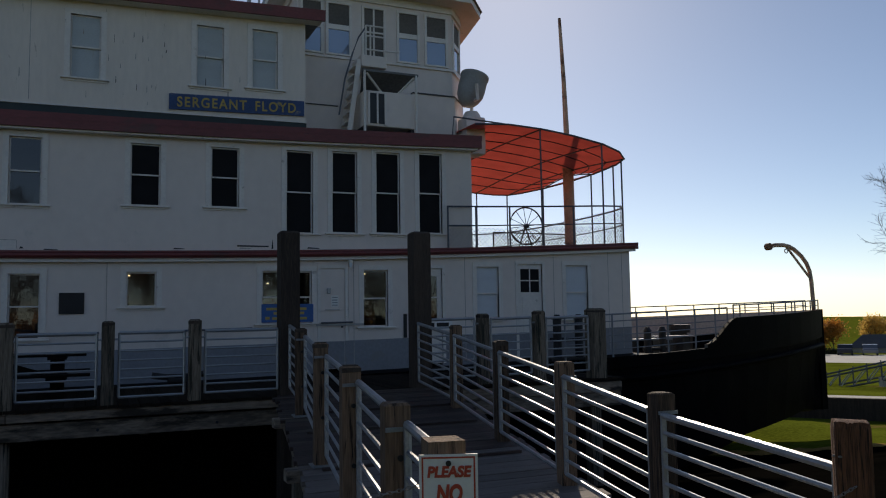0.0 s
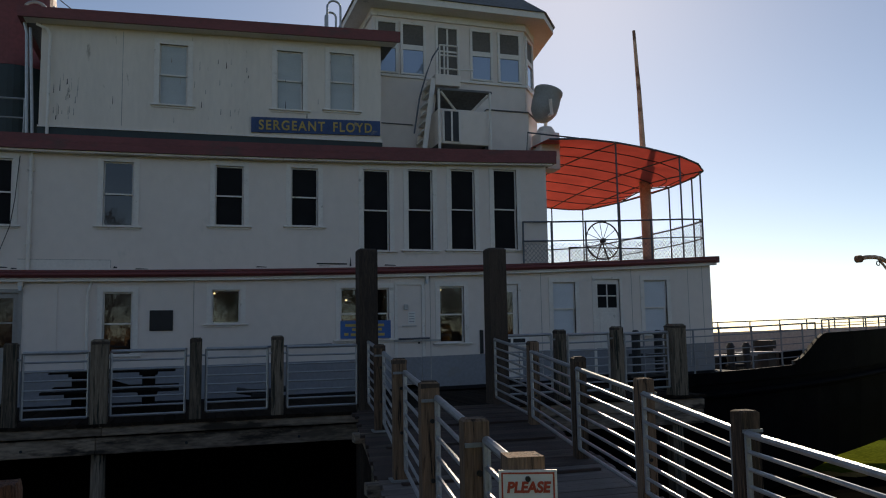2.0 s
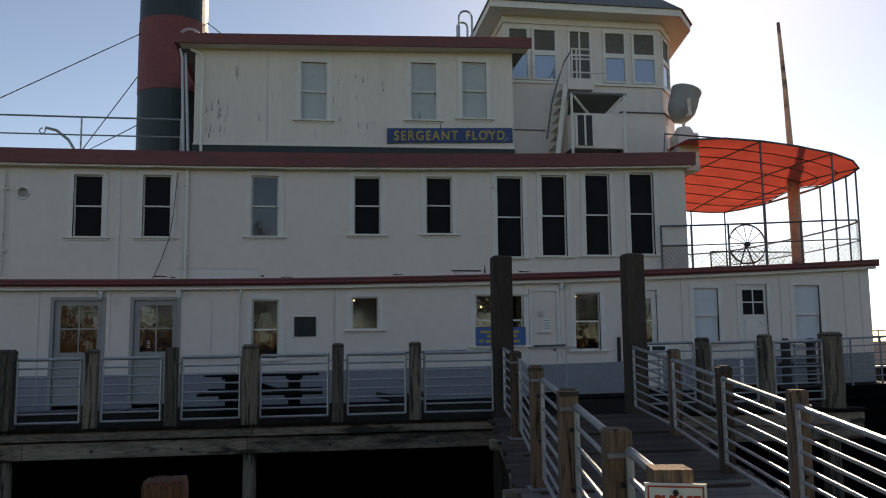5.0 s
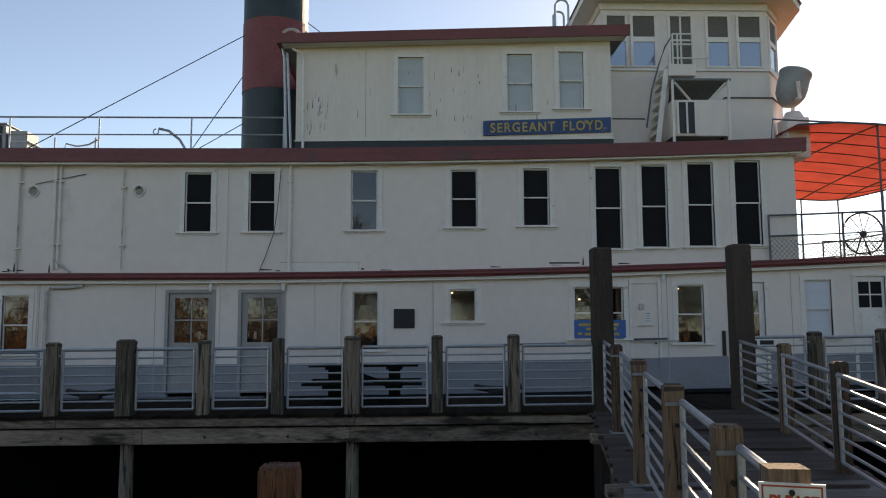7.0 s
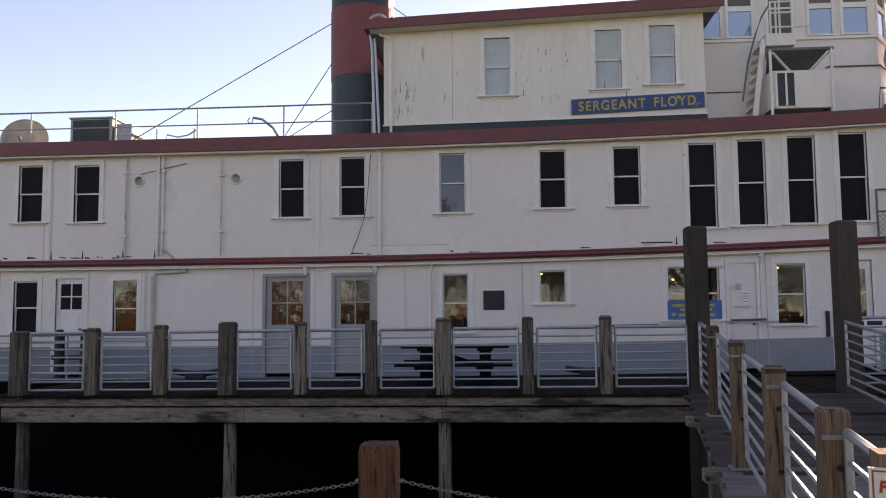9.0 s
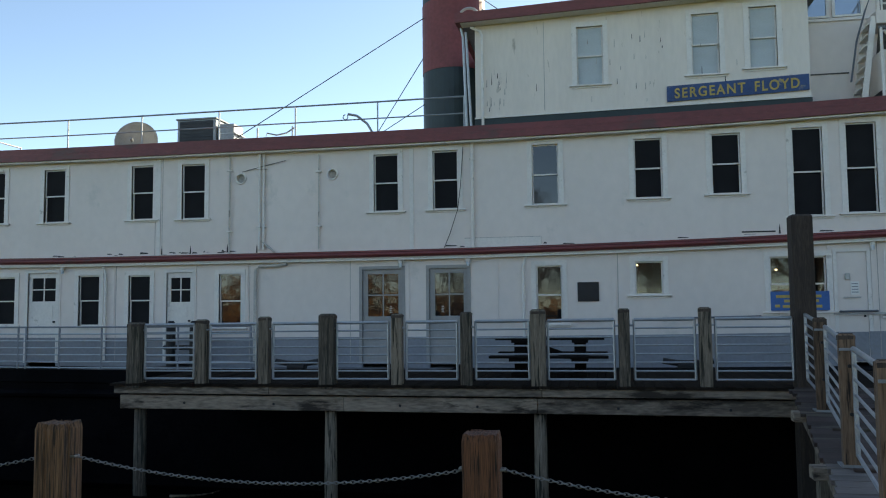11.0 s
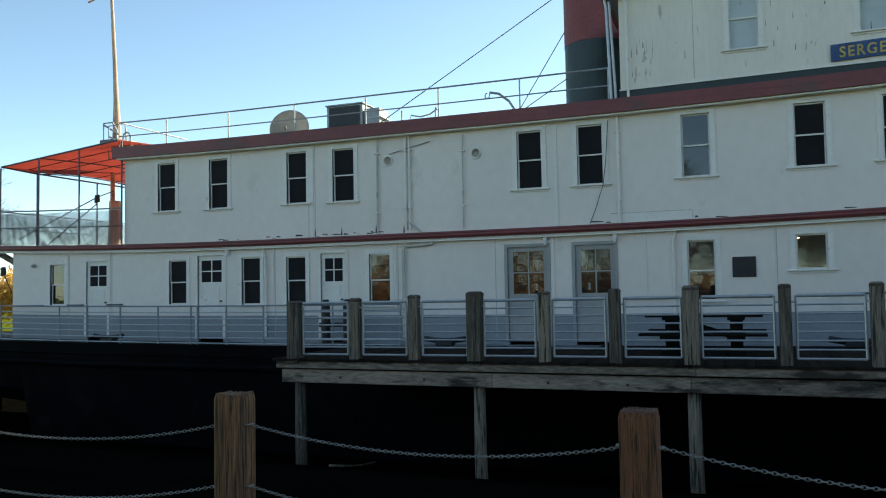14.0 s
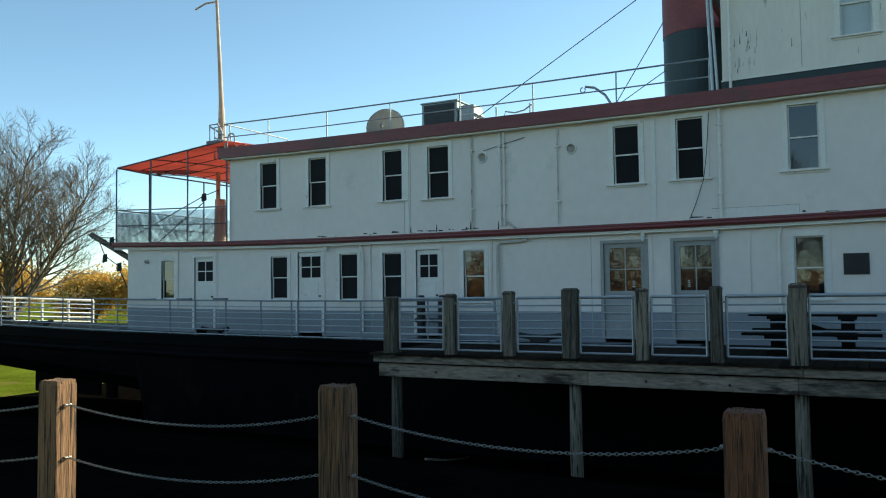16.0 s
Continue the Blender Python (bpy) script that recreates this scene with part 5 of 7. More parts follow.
def build_roof_rail():
    posts = [-20.1, -18.49, -16.5, -14.52, -12.53, -10.64, -8.68, -6.7]
    pts = [(x, 0.15, 5.1 + S(x) * 0.8) for x in posts]
    r = part("roof_rail", tube(bmesh.new(), [(x, y, z + 0.80) for x, y, z in pts], 0.02, 6), GALV, ship, "thin two-bar pipe rail along the roof edge")
    part("mid_rail", tube(bmesh.new(), [(x, y, z + 0.42) for x, y, z in pts], 0.016, 6), GALV, r)
    for x, y, z in pts:
        part("post", tube(bmesh.new(), [(x, y, z - 0.05), (x, y, z + 0.80)], 0.018, 6), GALV, r)
    part("end_rail", tubes(0.018, [(-20.1, 0.15, 5.95), (-20.1, 3.0, 5.95)], [(-20.1, 3.0, 5.95), (-20.1, 3.0, 5.1)]), GALV, r)
    part("roof_hook", tube(bmesh.new(), [(-8.95, 0.9, 5.1), (-9.0, 0.9, 5.35), (-9.15, 0.9, 5.6), (-9.4, 0.9, 5.8), (-9.62, 0.9, 5.85)], 0.03, 8), GALV, ship, "bent pipe davit with a ring")
    part("roof_hook", tube(bmesh.new(), arc(-9.68, 5.78, 0.06, 90, 400, 0.9, 12), 0.014, 6), GALV, ship)


build_roof_rail()


def build_dish():
    d = thing("satellite_dish", (-15.2, 1.2, 5.04), "round grey satellite dish on the roof", "satellite dish")
    bm = bmesh.new()
    c, n = Vector((-15.25, 1.15, 5.47)), Vector((0.32, -1.0, 0.22)).normalized()
    u = n.cross(Vector((0, 0, 1))).normalized()
    v = u.cross(n)
    rings = []
    for k in range(7):
        r = 0.53 * k / 6
        rings.append([bm.verts.new(c + n * (0.16 * (r / 0.53) ** 2) + r * (math.cos(2 * math.pi * i / 28) * u + math.sin(2 * math.pi * i / 28) * v)) for i in range(28)] if k else [bm.verts.new(c)])
    for i in range(28):
        bm.faces.new((rings[0][0], rings[1][i], rings[1][(i + 1) % 28]))
    for a, b in zip(rings[1:], rings[2:]):
        for i in range(28):
            bm.faces.new((a[i], b[i], b[(i + 1) % 28], a[(i + 1) % 28]))
    bmesh.ops.solidify(bm, geom=bm.faces[:], thickness=0.012)
    part("reflector", bm, DISHGREY, d, smooth=True)
    part("mast", tube(bmesh.new(), [(-15.22, 1.28, 5.0), (-15.22, 1.28, 5.5)], 0.03, 8), GALV, d)
    part("feed_arm", tube(bmesh.new(), [c - v * 0.48 + n * 0.15, c + n * 0.55 - v * 0.15], 0.015, 6), GALV, d)
    part("feed_horn", tube(bmesh.new(), [c + n * 0.5 - v * 0.15, c + n * 0.62 - v * 0.12], 0.04, 8), DISHGREY, d)


build_dish()


def build_cooler():
    a = thing("rooftop_cooler", (-13.4, 1.3, 5.0), "grey rooftop air-conditioning unit with a dark grille", "air conditioner")
    part("cabinet", boxes((-14.02, 0.9, 5.05, -13.0, 1.9, 5.93), bevel=0.012), ACGREY, a)
    part("lid", boxes((-14.05, 0.87, 5.93, -12.97, 1.93, 5.97), bevel=0.01), ACGREY, a)
    g = part("grille", boxes((-13.95, 0.892, 5.12, -13.07, 0.899, 5.90)), DARKGRILLE, a)
    for i in range(9):
        part("grille_slat", boxes((-13.95, 0.882, 5.16 + i * 0.083, -13.07, 0.891, 5.175 + i * 0.083)), DARKGRILLE, g)
    part("duct", boxes((-12.97, 0.95, 5.05, -12.55, 1.5, 5.80), bevel=0.012), ACGREY, a)
    for z in (5.3, 5.55):
        part("duct_seam", boxes((-12.975, 0.94, z, -12.495, 1.51, z + 0.02)), GALV, a)
    for x in (-13.9, -13.1):
        part("foot", boxes((x - 0.05, 0.95, 4.98, x + 0.05, 1.85, 5.05)), BLACKMETAL, a)
    b = thing("roof_vent_box", (-11.4, 1.2, 5.0), "low pale equipment frame on the roof", "roof vent")
    part("body", boxes((-11.95, 1.0, 5.0, -11.05, 1.5, 5.30), bevel=0.01), TRIM, b)
    part("top_slab", boxes((-12.02, 0.95, 5.32, -11.0, 1.55, 5.37), bevel=0.01), TRIM, b)
    part("spacer", boxes((-11.9, 1.05, 5.30, -11.1, 1.45, 5.32)), BLACKMETAL, b)
    part("pipe_frame", tubes(0.02, [(-11.75, 1.0, 5.37), (-11.7, 1.0, 5.52), (-11.45, 1.0, 5.46), (-11.2, 1.0, 5.50), (-11.0, 1.0, 5.62)], [(-11.95, 1.0, 5.2), (-11.95, 1.0, 5.66)], [(-11.05, 1.0, 5.3), (-11.05, 1.0, 5.66)]), GALV, b)


build_cooler()


def build_roof_platform():
    """The stair, cooler box and shade beside the wheelhouse."""
    a = thing("window_cooler", (2.45, 0.4, 5.3), "large white boxed air cooler on the roof", "air cooler")
    part("cabinet", boxes((1.82, 0.12, 5.52, 3.05, 0.9, 6.34), bevel=0.015), WHITE, a)
    part("grille", boxes((1.95, 0.10, 5.58, 2.30, 0.118, 6.28)), DARKGRILLE, a)
    part("grille_frame", boxes((1.90, 0.09, 5.55, 1.95, 0.118, 6.31), (2.30, 0.09, 5.55, 2.35, 0.118, 6.31), (2.11, 0.085, 5.58, 2.15, 0.099, 6.28)), TRIM, a)
    for x in (1.85, 3.0):
        part("foot", boxes((x - 0.04, 0.15, 5.15, x + 0.04, 0.85, 5.52)), BLACKMETAL, a)
    s = part("shade_roof", slab(bmesh.new(), [(1.75, 0.0, 6.74), (3.10, 0.0, 6.74), (2.75, 1.0, 6.36), (2.0, 1.0, 6.36)], [(1.75, 0.0, 6.79), (3.10, 0.0, 6.79), (2.75, 1.0, 6.41), (2.0, 1.0, 6.41)]), ROOFGREY, ship)
    part("shade_post", tubes(0.03, [(1.8, 0.02, 5.2), (1.8, 0.02, 6.76)], [(3.05, 0.02, 5.25), (3.05, 0.02, 6.76)], [(1.85, 0.02, 6.7), (2.3, 0.3, 6.36)], [(3.0, 0.02, 6.7), (2.7, 0.3, 6.36)]), TRIM, s)
    st = part("roof_stair", slab(bmesh.new(), [(1.45, 0.3, 5.2), (1.56, 0.3, 5.2), (1.56, 0.34, 5.2), (1.45, 0.34, 5.2)], [(1.72, 0.3, 7.1), (1.83, 0.3, 7.1), (1.83, 0.34, 7.1), (1.72, 0.34, 7.1)]), TRIM, ship, "steep white stair to the wheelhouse")
    part("stringer", slab(bmesh.new(), [(1.45, 0.86, 5.2), (1.56, 0.86, 5.2), (1.56, 0.9, 5.2), (1.45, 0.9, 5.2)], [(1.72, 0.86, 7.1), (1.83, 0.86, 7.1), (1.83, 0.9, 7.1), (1.72, 0.9, 7.1)]), TRIM, st)
    part("handrail", tube(bmesh.new(), [(1.28, 0.28, 5.75), (1.42, 0.28, 6.6), (1.6, 0.28, 7.2), (1.75, 0.28, 7.6), (1.92, 0.28, 7.86)], 0.02, 6), DARKRAIL, st)
    for i in range(8):
        x, z = 1.46 + 0.03 * i, 5.4 + 0.22 * i
        part("tread", boxes((x, 0.34, z, x + 0.12, 0.86, z + 0.03)), TRIM, st)
    lp = part("landing", boxes((1.80, 0.25, 6.93, 2.42, 0.98, 7.2), bevel=0.01), WHITE, ship, "small white landing with a pipe rail")
    for x in (1.92, 2.03, 2.38):
        part("rail_post", tubes(0.02, [(x, 0.27, 7.2), (x, 0.27, 7.9)]), TRIM, lp)
    for z in (7.9, 7.66, 7.34):
        part("rail_bar", tubes(0.02, [(1.92, 0.27, z), (2.38, 0.27, z)]), TRIM, lp)
    part("rail_bar", tubes(0.02, [(2.38, 0.27, 7.34), (2.75, 0.27, 7.36)]), TRIM, lp)
    ht = part("wall_hatch", boxes((0.62, 0.96, 5.25, 1.42, 0.995, 6.12)), WHITE, ship)
    part("hatch_lip", boxes((0.60, 0.93, 6.12, 1.44, 0.995, 6.14)), DARKROOF, ht)
    # searchlight
    l = thing("searchlight", (4.84, 0.8, 5.2), "large pale deck searchlight tipped upwards on a white pedestal", "searchlight")
    part("pedestal", boxes((4.57, 0.55, 5.15, 5.10, 1.05, 6.08), bevel=0.02), WHITE, l)
    part("turntable", tube(bmesh.new(), [(4.84, 0.8, 6.08), (4.84, 0.8, 6.18), (4.84, 0.8, 6.25)], 0.25, 18, taper=0.16), WHITE, l)
    part("yoke", tubes(0.045, [(4.84, 0.8, 6.22), (4.86, 0.8, 6.5)], [(4.80, 0.40, 6.86), (4.84, 0.42, 6.5), (4.84, 1.18, 6.5), (4.80, 1.20, 6.86)], sides=8), WHITE, l)
    axis, foot = Vector((0.30, 0.05, 0.95)).normalized(), Vector((4.72, 0.8, 6.38))
    side, rise = axis.cross(Vector((0, 1, 0))).normalized(), axis.cross(axis.cross(Vector((0, 1, 0)))).normalized()
    bm = bmesh.new()
    rings = [[bm.verts.new(foot + axis * h + r * (math.cos(2 * math.pi * k / 24) * side + math.sin(2 * math.pi * k / 24) * rise)) for k in range(24)] for h, r in ((0.0, 0.07), (0.05, 0.17), (0.16, 0.26), (0.30, 0.33), (0.50, 0.35), (0.78, 0.345), (0.80, 0.365), (0.86, 0.365), (0.86, 0.32), (0.82, 0.30))]
    for a, b in zip(rings, rings[1:]):
        for k in range(24):
            bm.faces.new((a[k], a[(k + 1) % 24], b[(k + 1) % 24], b[k]))
    bm.faces.new(rings[0][::-1])
    part("drum", bm, DISHGREY, l, smooth=True)
    part("lens", tube(bmesh.new(), [foot + axis * 0.80, foot + axis * 0.82], 0.32, 24), GLASS, l)


build_roof_platform()


def build_bow_gear():
    """Stowed wheel and mesh-sided box on the bow gallery."""
    z = 2.51 + S(7.5)
    w = thing("spoked_wheel", (7.75, 3.4, z), "old iron spoked wheel on a low stand", "wheel")
    bm = bmesh.new()
    tube(bm, arc(7.75, z + 0.84, 0.54, 0, 360, 3.3, 32), 0.022, 6, caps=False)
    part("rim", bm, BLACKMETAL, w)
    part("hub", tube(bmesh.new(), [(7.75, 3.24, z + 0.84), (7.75, 3.36, z + 0.84)], 0.07, 12), BLACKMETAL, w)
    part("stand", tubes(0.03, [(7.45, 3.36, z), (7.75, 3.36, z + 0.84), (8.05, 3.36, z)]), BLACKMETAL, w)
    for i in range(12):
        a = radians(30 * i + 8)
        part("spoke", tube(bmesh.new(), [(7.75 + 0.06 * math.cos(a), 3.3, z + 0.84 + 0.06 * math.sin(a)), (7.75 + 0.53 * math.cos(a), 3.3, z + 0.84 + 0.53 * math.sin(a))], 0.010, 5), BLACKMETAL, w)
    b = thing("mesh_crate", (7.9, 3.7, z), "low dark wire-mesh crate on the gallery deck", "crate")
    part("frame", tubes(0.02, [(6.75, 3.45, z + 0.65), (9.25, 3.45, z + 0.65)], [(6.75, 3.45, z), (6.75, 3.45, z + 0.65)], [(9.25, 3.45, z), (9.25, 3.45, z + 0.65)], [(6.75, 3.45, z + 0.04), (9.25, 3.45, z + 0.04)]), BLACKMETAL, b)
    bm = bmesh.new()
    for i in range(25):
        for k in range(6):
            x, zz = 6.75 + i * 0.1, z + 0.04 + k * 0.1
            for p, q in (((x, zz), (x + 0.1, zz + 0.1)), ((x + 0.1, zz), (x, zz + 0.1))):
                tube(bm, [(p[0], 3.45, p[1]), (q[0], 3.45, q[1])], 0.006, 3, caps=False)
    part("mesh", bm, BLACKMETAL, b)


build_bow_gear()


def build_stern_rigging():
    r = part("stern_boom", tube(bmesh.new(), [(-23.9, 0.3, 2.1), (-25.75, 0.2, 3.0)], 0.09, 10), WOODGREY, ship, "short wooden boom over the stern with tackle")
    for i, (x, y, z) in enumerate(((-24.75, 0.15, 2.66), (-25.0, 0.1, 2.12), (-24.35, 0.1, 1.84), (-22.9, 2.2, 4.1))):
        part("pulley_block", slab(bmesh.new(), [(x - 0.12, y, z), (x, y - 0.08, z - 0.05), (x + 0.12, y, z), (x, y + 0.08, z + 0.05)], [(x - 0.10, y, z + 0.22), (x, y - 0.07, z + 0.2), (x + 0.10, y, z + 0.22), (x, y + 0.07, z + 0.25)]), BLACKMETAL, r)
    part("tackle_rope", tubes(0.016, [(-25.4, 0.2, 2.9), (-24.75, 0.15, 2.85), (-24.3, 0.15, 2.7)], [(-25.4, 0.2, 2.8), (-25.0, 0.1, 2.3), (-24.4, 0.1, 1.98), (-24.0, 0.1, 1.3)], [(-24.2, 0.5, 2.9), (-22.9, 2.2, 4.25), (-23.4, 3.4, 4.6)], [(-24.2, 1.5, 2.75), (-22.9, 2.2, 4.05)]), BLACKMETAL, r)


build_stern_rigging()


# ---- boardwalk and gangway ----
def box_post(x, y, z0, z1, w, parent, mat, name="post", cap=True, turn=0.0, label="", weathered=False):
    bm = bmesh.new()
    box(bm, -w / 2, -w / 2, 0, w / 2, w / 2, z1 - z0)
    if cap:
        tops = [e for e in bm.edges if all(v.co.z > 0.01 for v in e.verts)]
        bmesh.ops.bevel(bm, geom=tops, offset=w * 0.10, segments=1, affect="EDGES")
    rng = random.Random(int(x * 131 + y * 17))
    for v in bm.verts:
        v.co.x += rng.uniform(-0.006, 0.006)
        v.co.y += rng.uniform(-0.006, 0.006)
    bm.transform(Matrix.Translation((x, y, z0)) @ Matrix.Rotation(turn, 4, "Z"))
    post = part(name, bm, mat, parent, label)
    if weathered:
        bm = box(bmesh.new(), -w / 2 - 0.002, -w / 2 - 0.002, 0.012, w / 2 + 0.002, w / 2 + 0.002, 0.072)
        tops = [e for e in bm.edges if all(v.co.z > 0.02 for v in e.verts)]
        bmesh.ops.bevel(bm, geom=tops, offset=w * 0.14, segments=2, affect="EDGES")
        for v in bm.verts:
            if v.co.z < 0.015:
                v.co.z += rng.uniform(-0.02, 0.01)
        bm.transform(Matrix.Translation((x, y, z1 - 0.065)) @ Matrix.Rotation(turn, 4, "Z"))
        part("post_top", bm, WOODDARK, post, "dark weathered end grain")
    return post


def rail_panel(a, b, za, zb, height, parent, gap=0.14, bars=6, rad=0.016, lift=0.12):
    """A welded panel of pipe bars between two posts: top and bottom rails, end uprights, thin bars."""
    a, b = Vector((a[0], a[1], za)), Vector((b[0], b[1], zb))
    d = (b - a).normalized()
    a, b = a + d * gap, b - d * gap
    up = Vector((0, 0, 1))
    p = part("rail_panel", tubes(0.026, [a + up * height, b + up * height], sides=8), GALV, parent, "galvanised pipe rail panel")
    part("bottom_bar", tubes(0.02, [a + up * lift, b + up * lift]), GALV, p)
    part("upright", tubes(0.022, [a + up * lift, a + up * height]), GALV, p)
    part("upright", tubes(0.022, [b + up * lift, b + up * height]), GALV, p)
    for k in range(1, bars + 1):
        z = lift + (height - lift) * k / (bars + 1)
        part("bar", tubes(rad, [a + up * z, b + up * z]), GALV, p)
    for end, s in ((a, -1), (b, 1)):
        part("bracket", tubes(0.018, [end + up * (height - 0.09), end + up * (height - 0.09) + d * s * 0.1]), GALV, p)
    return p


YW = -4.3
walk_thing = thing("boardwalk", (-4.0, -2.8, -2.9), "weathered timber boardwalk with post and pipe railing", "boardwalk")


def build_boardwalk():
    big = [(-11.78, 1.03), (-8.30, 1.15), (-4.83, 1.19)]
    small = [(-10.56, 1.07), (-9.42, 1.11), (-7.12, 1.14), (-5.98, 1.16), (-3.51, 1.19), (-2.31, 1.20)]
    floor = lambda x: -0.055 + 0.0045 * (x + 12)
    for x, top in big:
        box_post(x, YW - 0.02, floor(x) - 0.03, top, 0.235, walk_thing, WOODPILE, name="post", weathered=True)
        part("support_post", tube(bmesh.new(), [(x + 0.03, YW + 0.14, -2.8), (x, YW + 0.14, -1.6), (x, YW + 0.14, -0.40)], 0.115, 12, taper=0.10), WOODPILE, walk_thing, smooth=True)
    for x, top in small:
        box_post(x, YW, floor(x) - 0.03, top, 0.17, walk_thing, WOODPILE, weathered=True)
    line = sorted(big + small) + [(-0.92, 1.2)]
    for (xa, _), (xb, _) in zip(line, line[1:]):
        rail_panel((xa, YW), (xb, YW), floor(xa), floor(xb), 1.04, walk_thing, gap=0.15)
    # tall mooring piles at the gangway
    for x, top in ((-0.90, 2.57), (1.33, 2.62)):
        box_post(x, YW, -2.6, top, 0.30, walk_thing, WOODDARK, name="mooring_post", cap=True, label="tall dark timber pile")
    # the part towards the bow
    for x, w, top in ((2.50, 0.17, 1.22), (3.62, 0.17, 1.26), (4.83, 0.28, 1.29)):
        box_post(x, YW, 0.0, top, w, walk_thing, WOODPILE, weathered=True)
    for xa, xb in ((1.33, 2.50), (2.50, 3.62), (3.62, 4.83)):
        rail_panel((xa, YW), (xb, YW), 0.03, 0.05, 1.1, walk_thing, gap=0.16)
    for x in (4.83,):
        box_post(x, YW + 0.14, -2.6, -0.45, 0.22, walk_thing, WOODPILE, name="support_post", cap=False)
    # edge beams
    slope = lambda x: 0.0015 * (x + 5.5)
    for y0, y1, z0, z1, cuts in ((YW - 0.11, YW + 0.03, -0.17, -0.045, (-12.15, -9.3, -4.78, -0.75)), (YW - 0.04, YW + 0.06, -0.435, -0.20, (-12.07, -8.02, -4.86, -0.75))):
        for xa, xb in zip(cuts, cuts[1:]):
            xa, xb = xa + 0.003, xb - 0.003
            bm = slab(bmesh.new(), [(xa, y0, z0 + slope(xa)), (xb, y0, z0 + slope(xb)), (xb, y1, z0 + slope(xb)), (xa, y1, z0 + slope(xa))], [(xa, y0, z1 + slope(xa)), (xb, y0, z1 + slope(xb)), (xb, y1, z1 + slope(xb)), (xa, y1, z1 + slope(xa))])
            bmesh.ops.bevel(bm, geom=bm.edges[:], offset=0.008, segments=1, affect="EDGES")
            beam = part("edge_beam", bm, WOODGREY, walk_thing, "weathered grey edge beam")
            if z0 < -0.3:
                for i in range(2):
                    bx = xa + (xb - xa) * (0.3 + 0.4 * i)
                    part("bolt_head", tube(bmesh.new(), [(bx, y0 - 0.012, z0 + 0.1), (bx, y0 + 0.004, z0 + 0.1)], 0.022, 8), BLACKMETAL, beam)
    part("edge_beam", boxes((-0.4, YW - 0.06, -0.24, 5.35, YW + 0.04, -0.06), bevel=0.008), WOODGREY, walk_thing)
    part("edge_beam", boxes((-0.4, YW - 0.03, -0.50, 5.35, YW + 0.07, -0.25), bevel=0.008), WOODGREY, walk_thing)
    for x in (-11.9, -10.2, -8.3, -6.5, -4.8, -3.0, -1.0, 1.2, 3.2, 5.0):
        part("joist", boxes((x - 0.06, YW + 0.07, -0.46, x + 0.06, -1.05, -0.10)), WOODDARK, walk_thing)
    rng = random.Random(9)
    x = -12.2
    while x < 5.3:
        z = -0.038 + 0.0015 * (x + 5.5) + rng.uniform(-0.004, 0.004)
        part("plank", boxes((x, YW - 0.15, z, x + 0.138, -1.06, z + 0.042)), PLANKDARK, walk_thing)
        x += 0.145


build_boardwalk()

gang = thing("gangway", (-0.6, -9.0, -1.0), "sloping timber gangway with square posts and pipe rails", "gangway")


def gang_floor(y):
    pts = [(-4.2, 0.03), (-6.4, -0.08), (-8.4, -0.27), (-10.2, -0.41), (-12.0, -0.53), (-14.4, -0.56)]
    for (ya, za), (yb, zb) in zip(pts, pts[1:]):
        if y >= yb:
            return za + (zb - za) * (ya - y) / (ya - yb)
    return -0.56


RAIL_TOPS = {1: ((-13.6, 0.535), (-12.5, 0.60), (-10.85, 0.70), (-8.9, 0.80), (-6.6, 0.945), (-4.3, 1.09)), -1: ((-13.85, 0.365), (-12.0, 0.445), (-10.2, 0.612), (-8.4, 0.765), (-6.4, 0.932), (-4.0, 1.113))}


def sloped_panel(a, b, inward, near):
    """A welded panel whose bars follow the slope of the walkway."""
    tops = RAIL_TOPS[inward]
    top = lambda y: float(np.interp(y, [t[0] for t in tops], [t[1] for t in tops]))
    a, b = Vector(a), Vector(b)
    d = (b - a).normalized()
    a, b = a + d * near, b - d * 0.10
    ends = [(p, gang_floor(p.y) + 0.12, top(p.y)) for p in (a, b)]
    rod = lambda f: [(p.x, p.y, lo + (hi - lo) * f) for p, lo, hi in ends]
    p = part("rail_panel", tubes(0.027, rod(1.0), sides=8), GALV, gang, "galvanised pipe rail panel")
    part("bottom_bar", tubes(0.021, rod(0.0)), GALV, p)
    for q, lo, hi in ends:
        part("upright", tubes(0.023, [(q.x, q.y, lo), (q.x, q.y, hi)]), GALV, p)
    for k in range(1, 7):
        part("bar", tubes(0.0165, rod(0.94 * k / 6.6)), GALV, p)


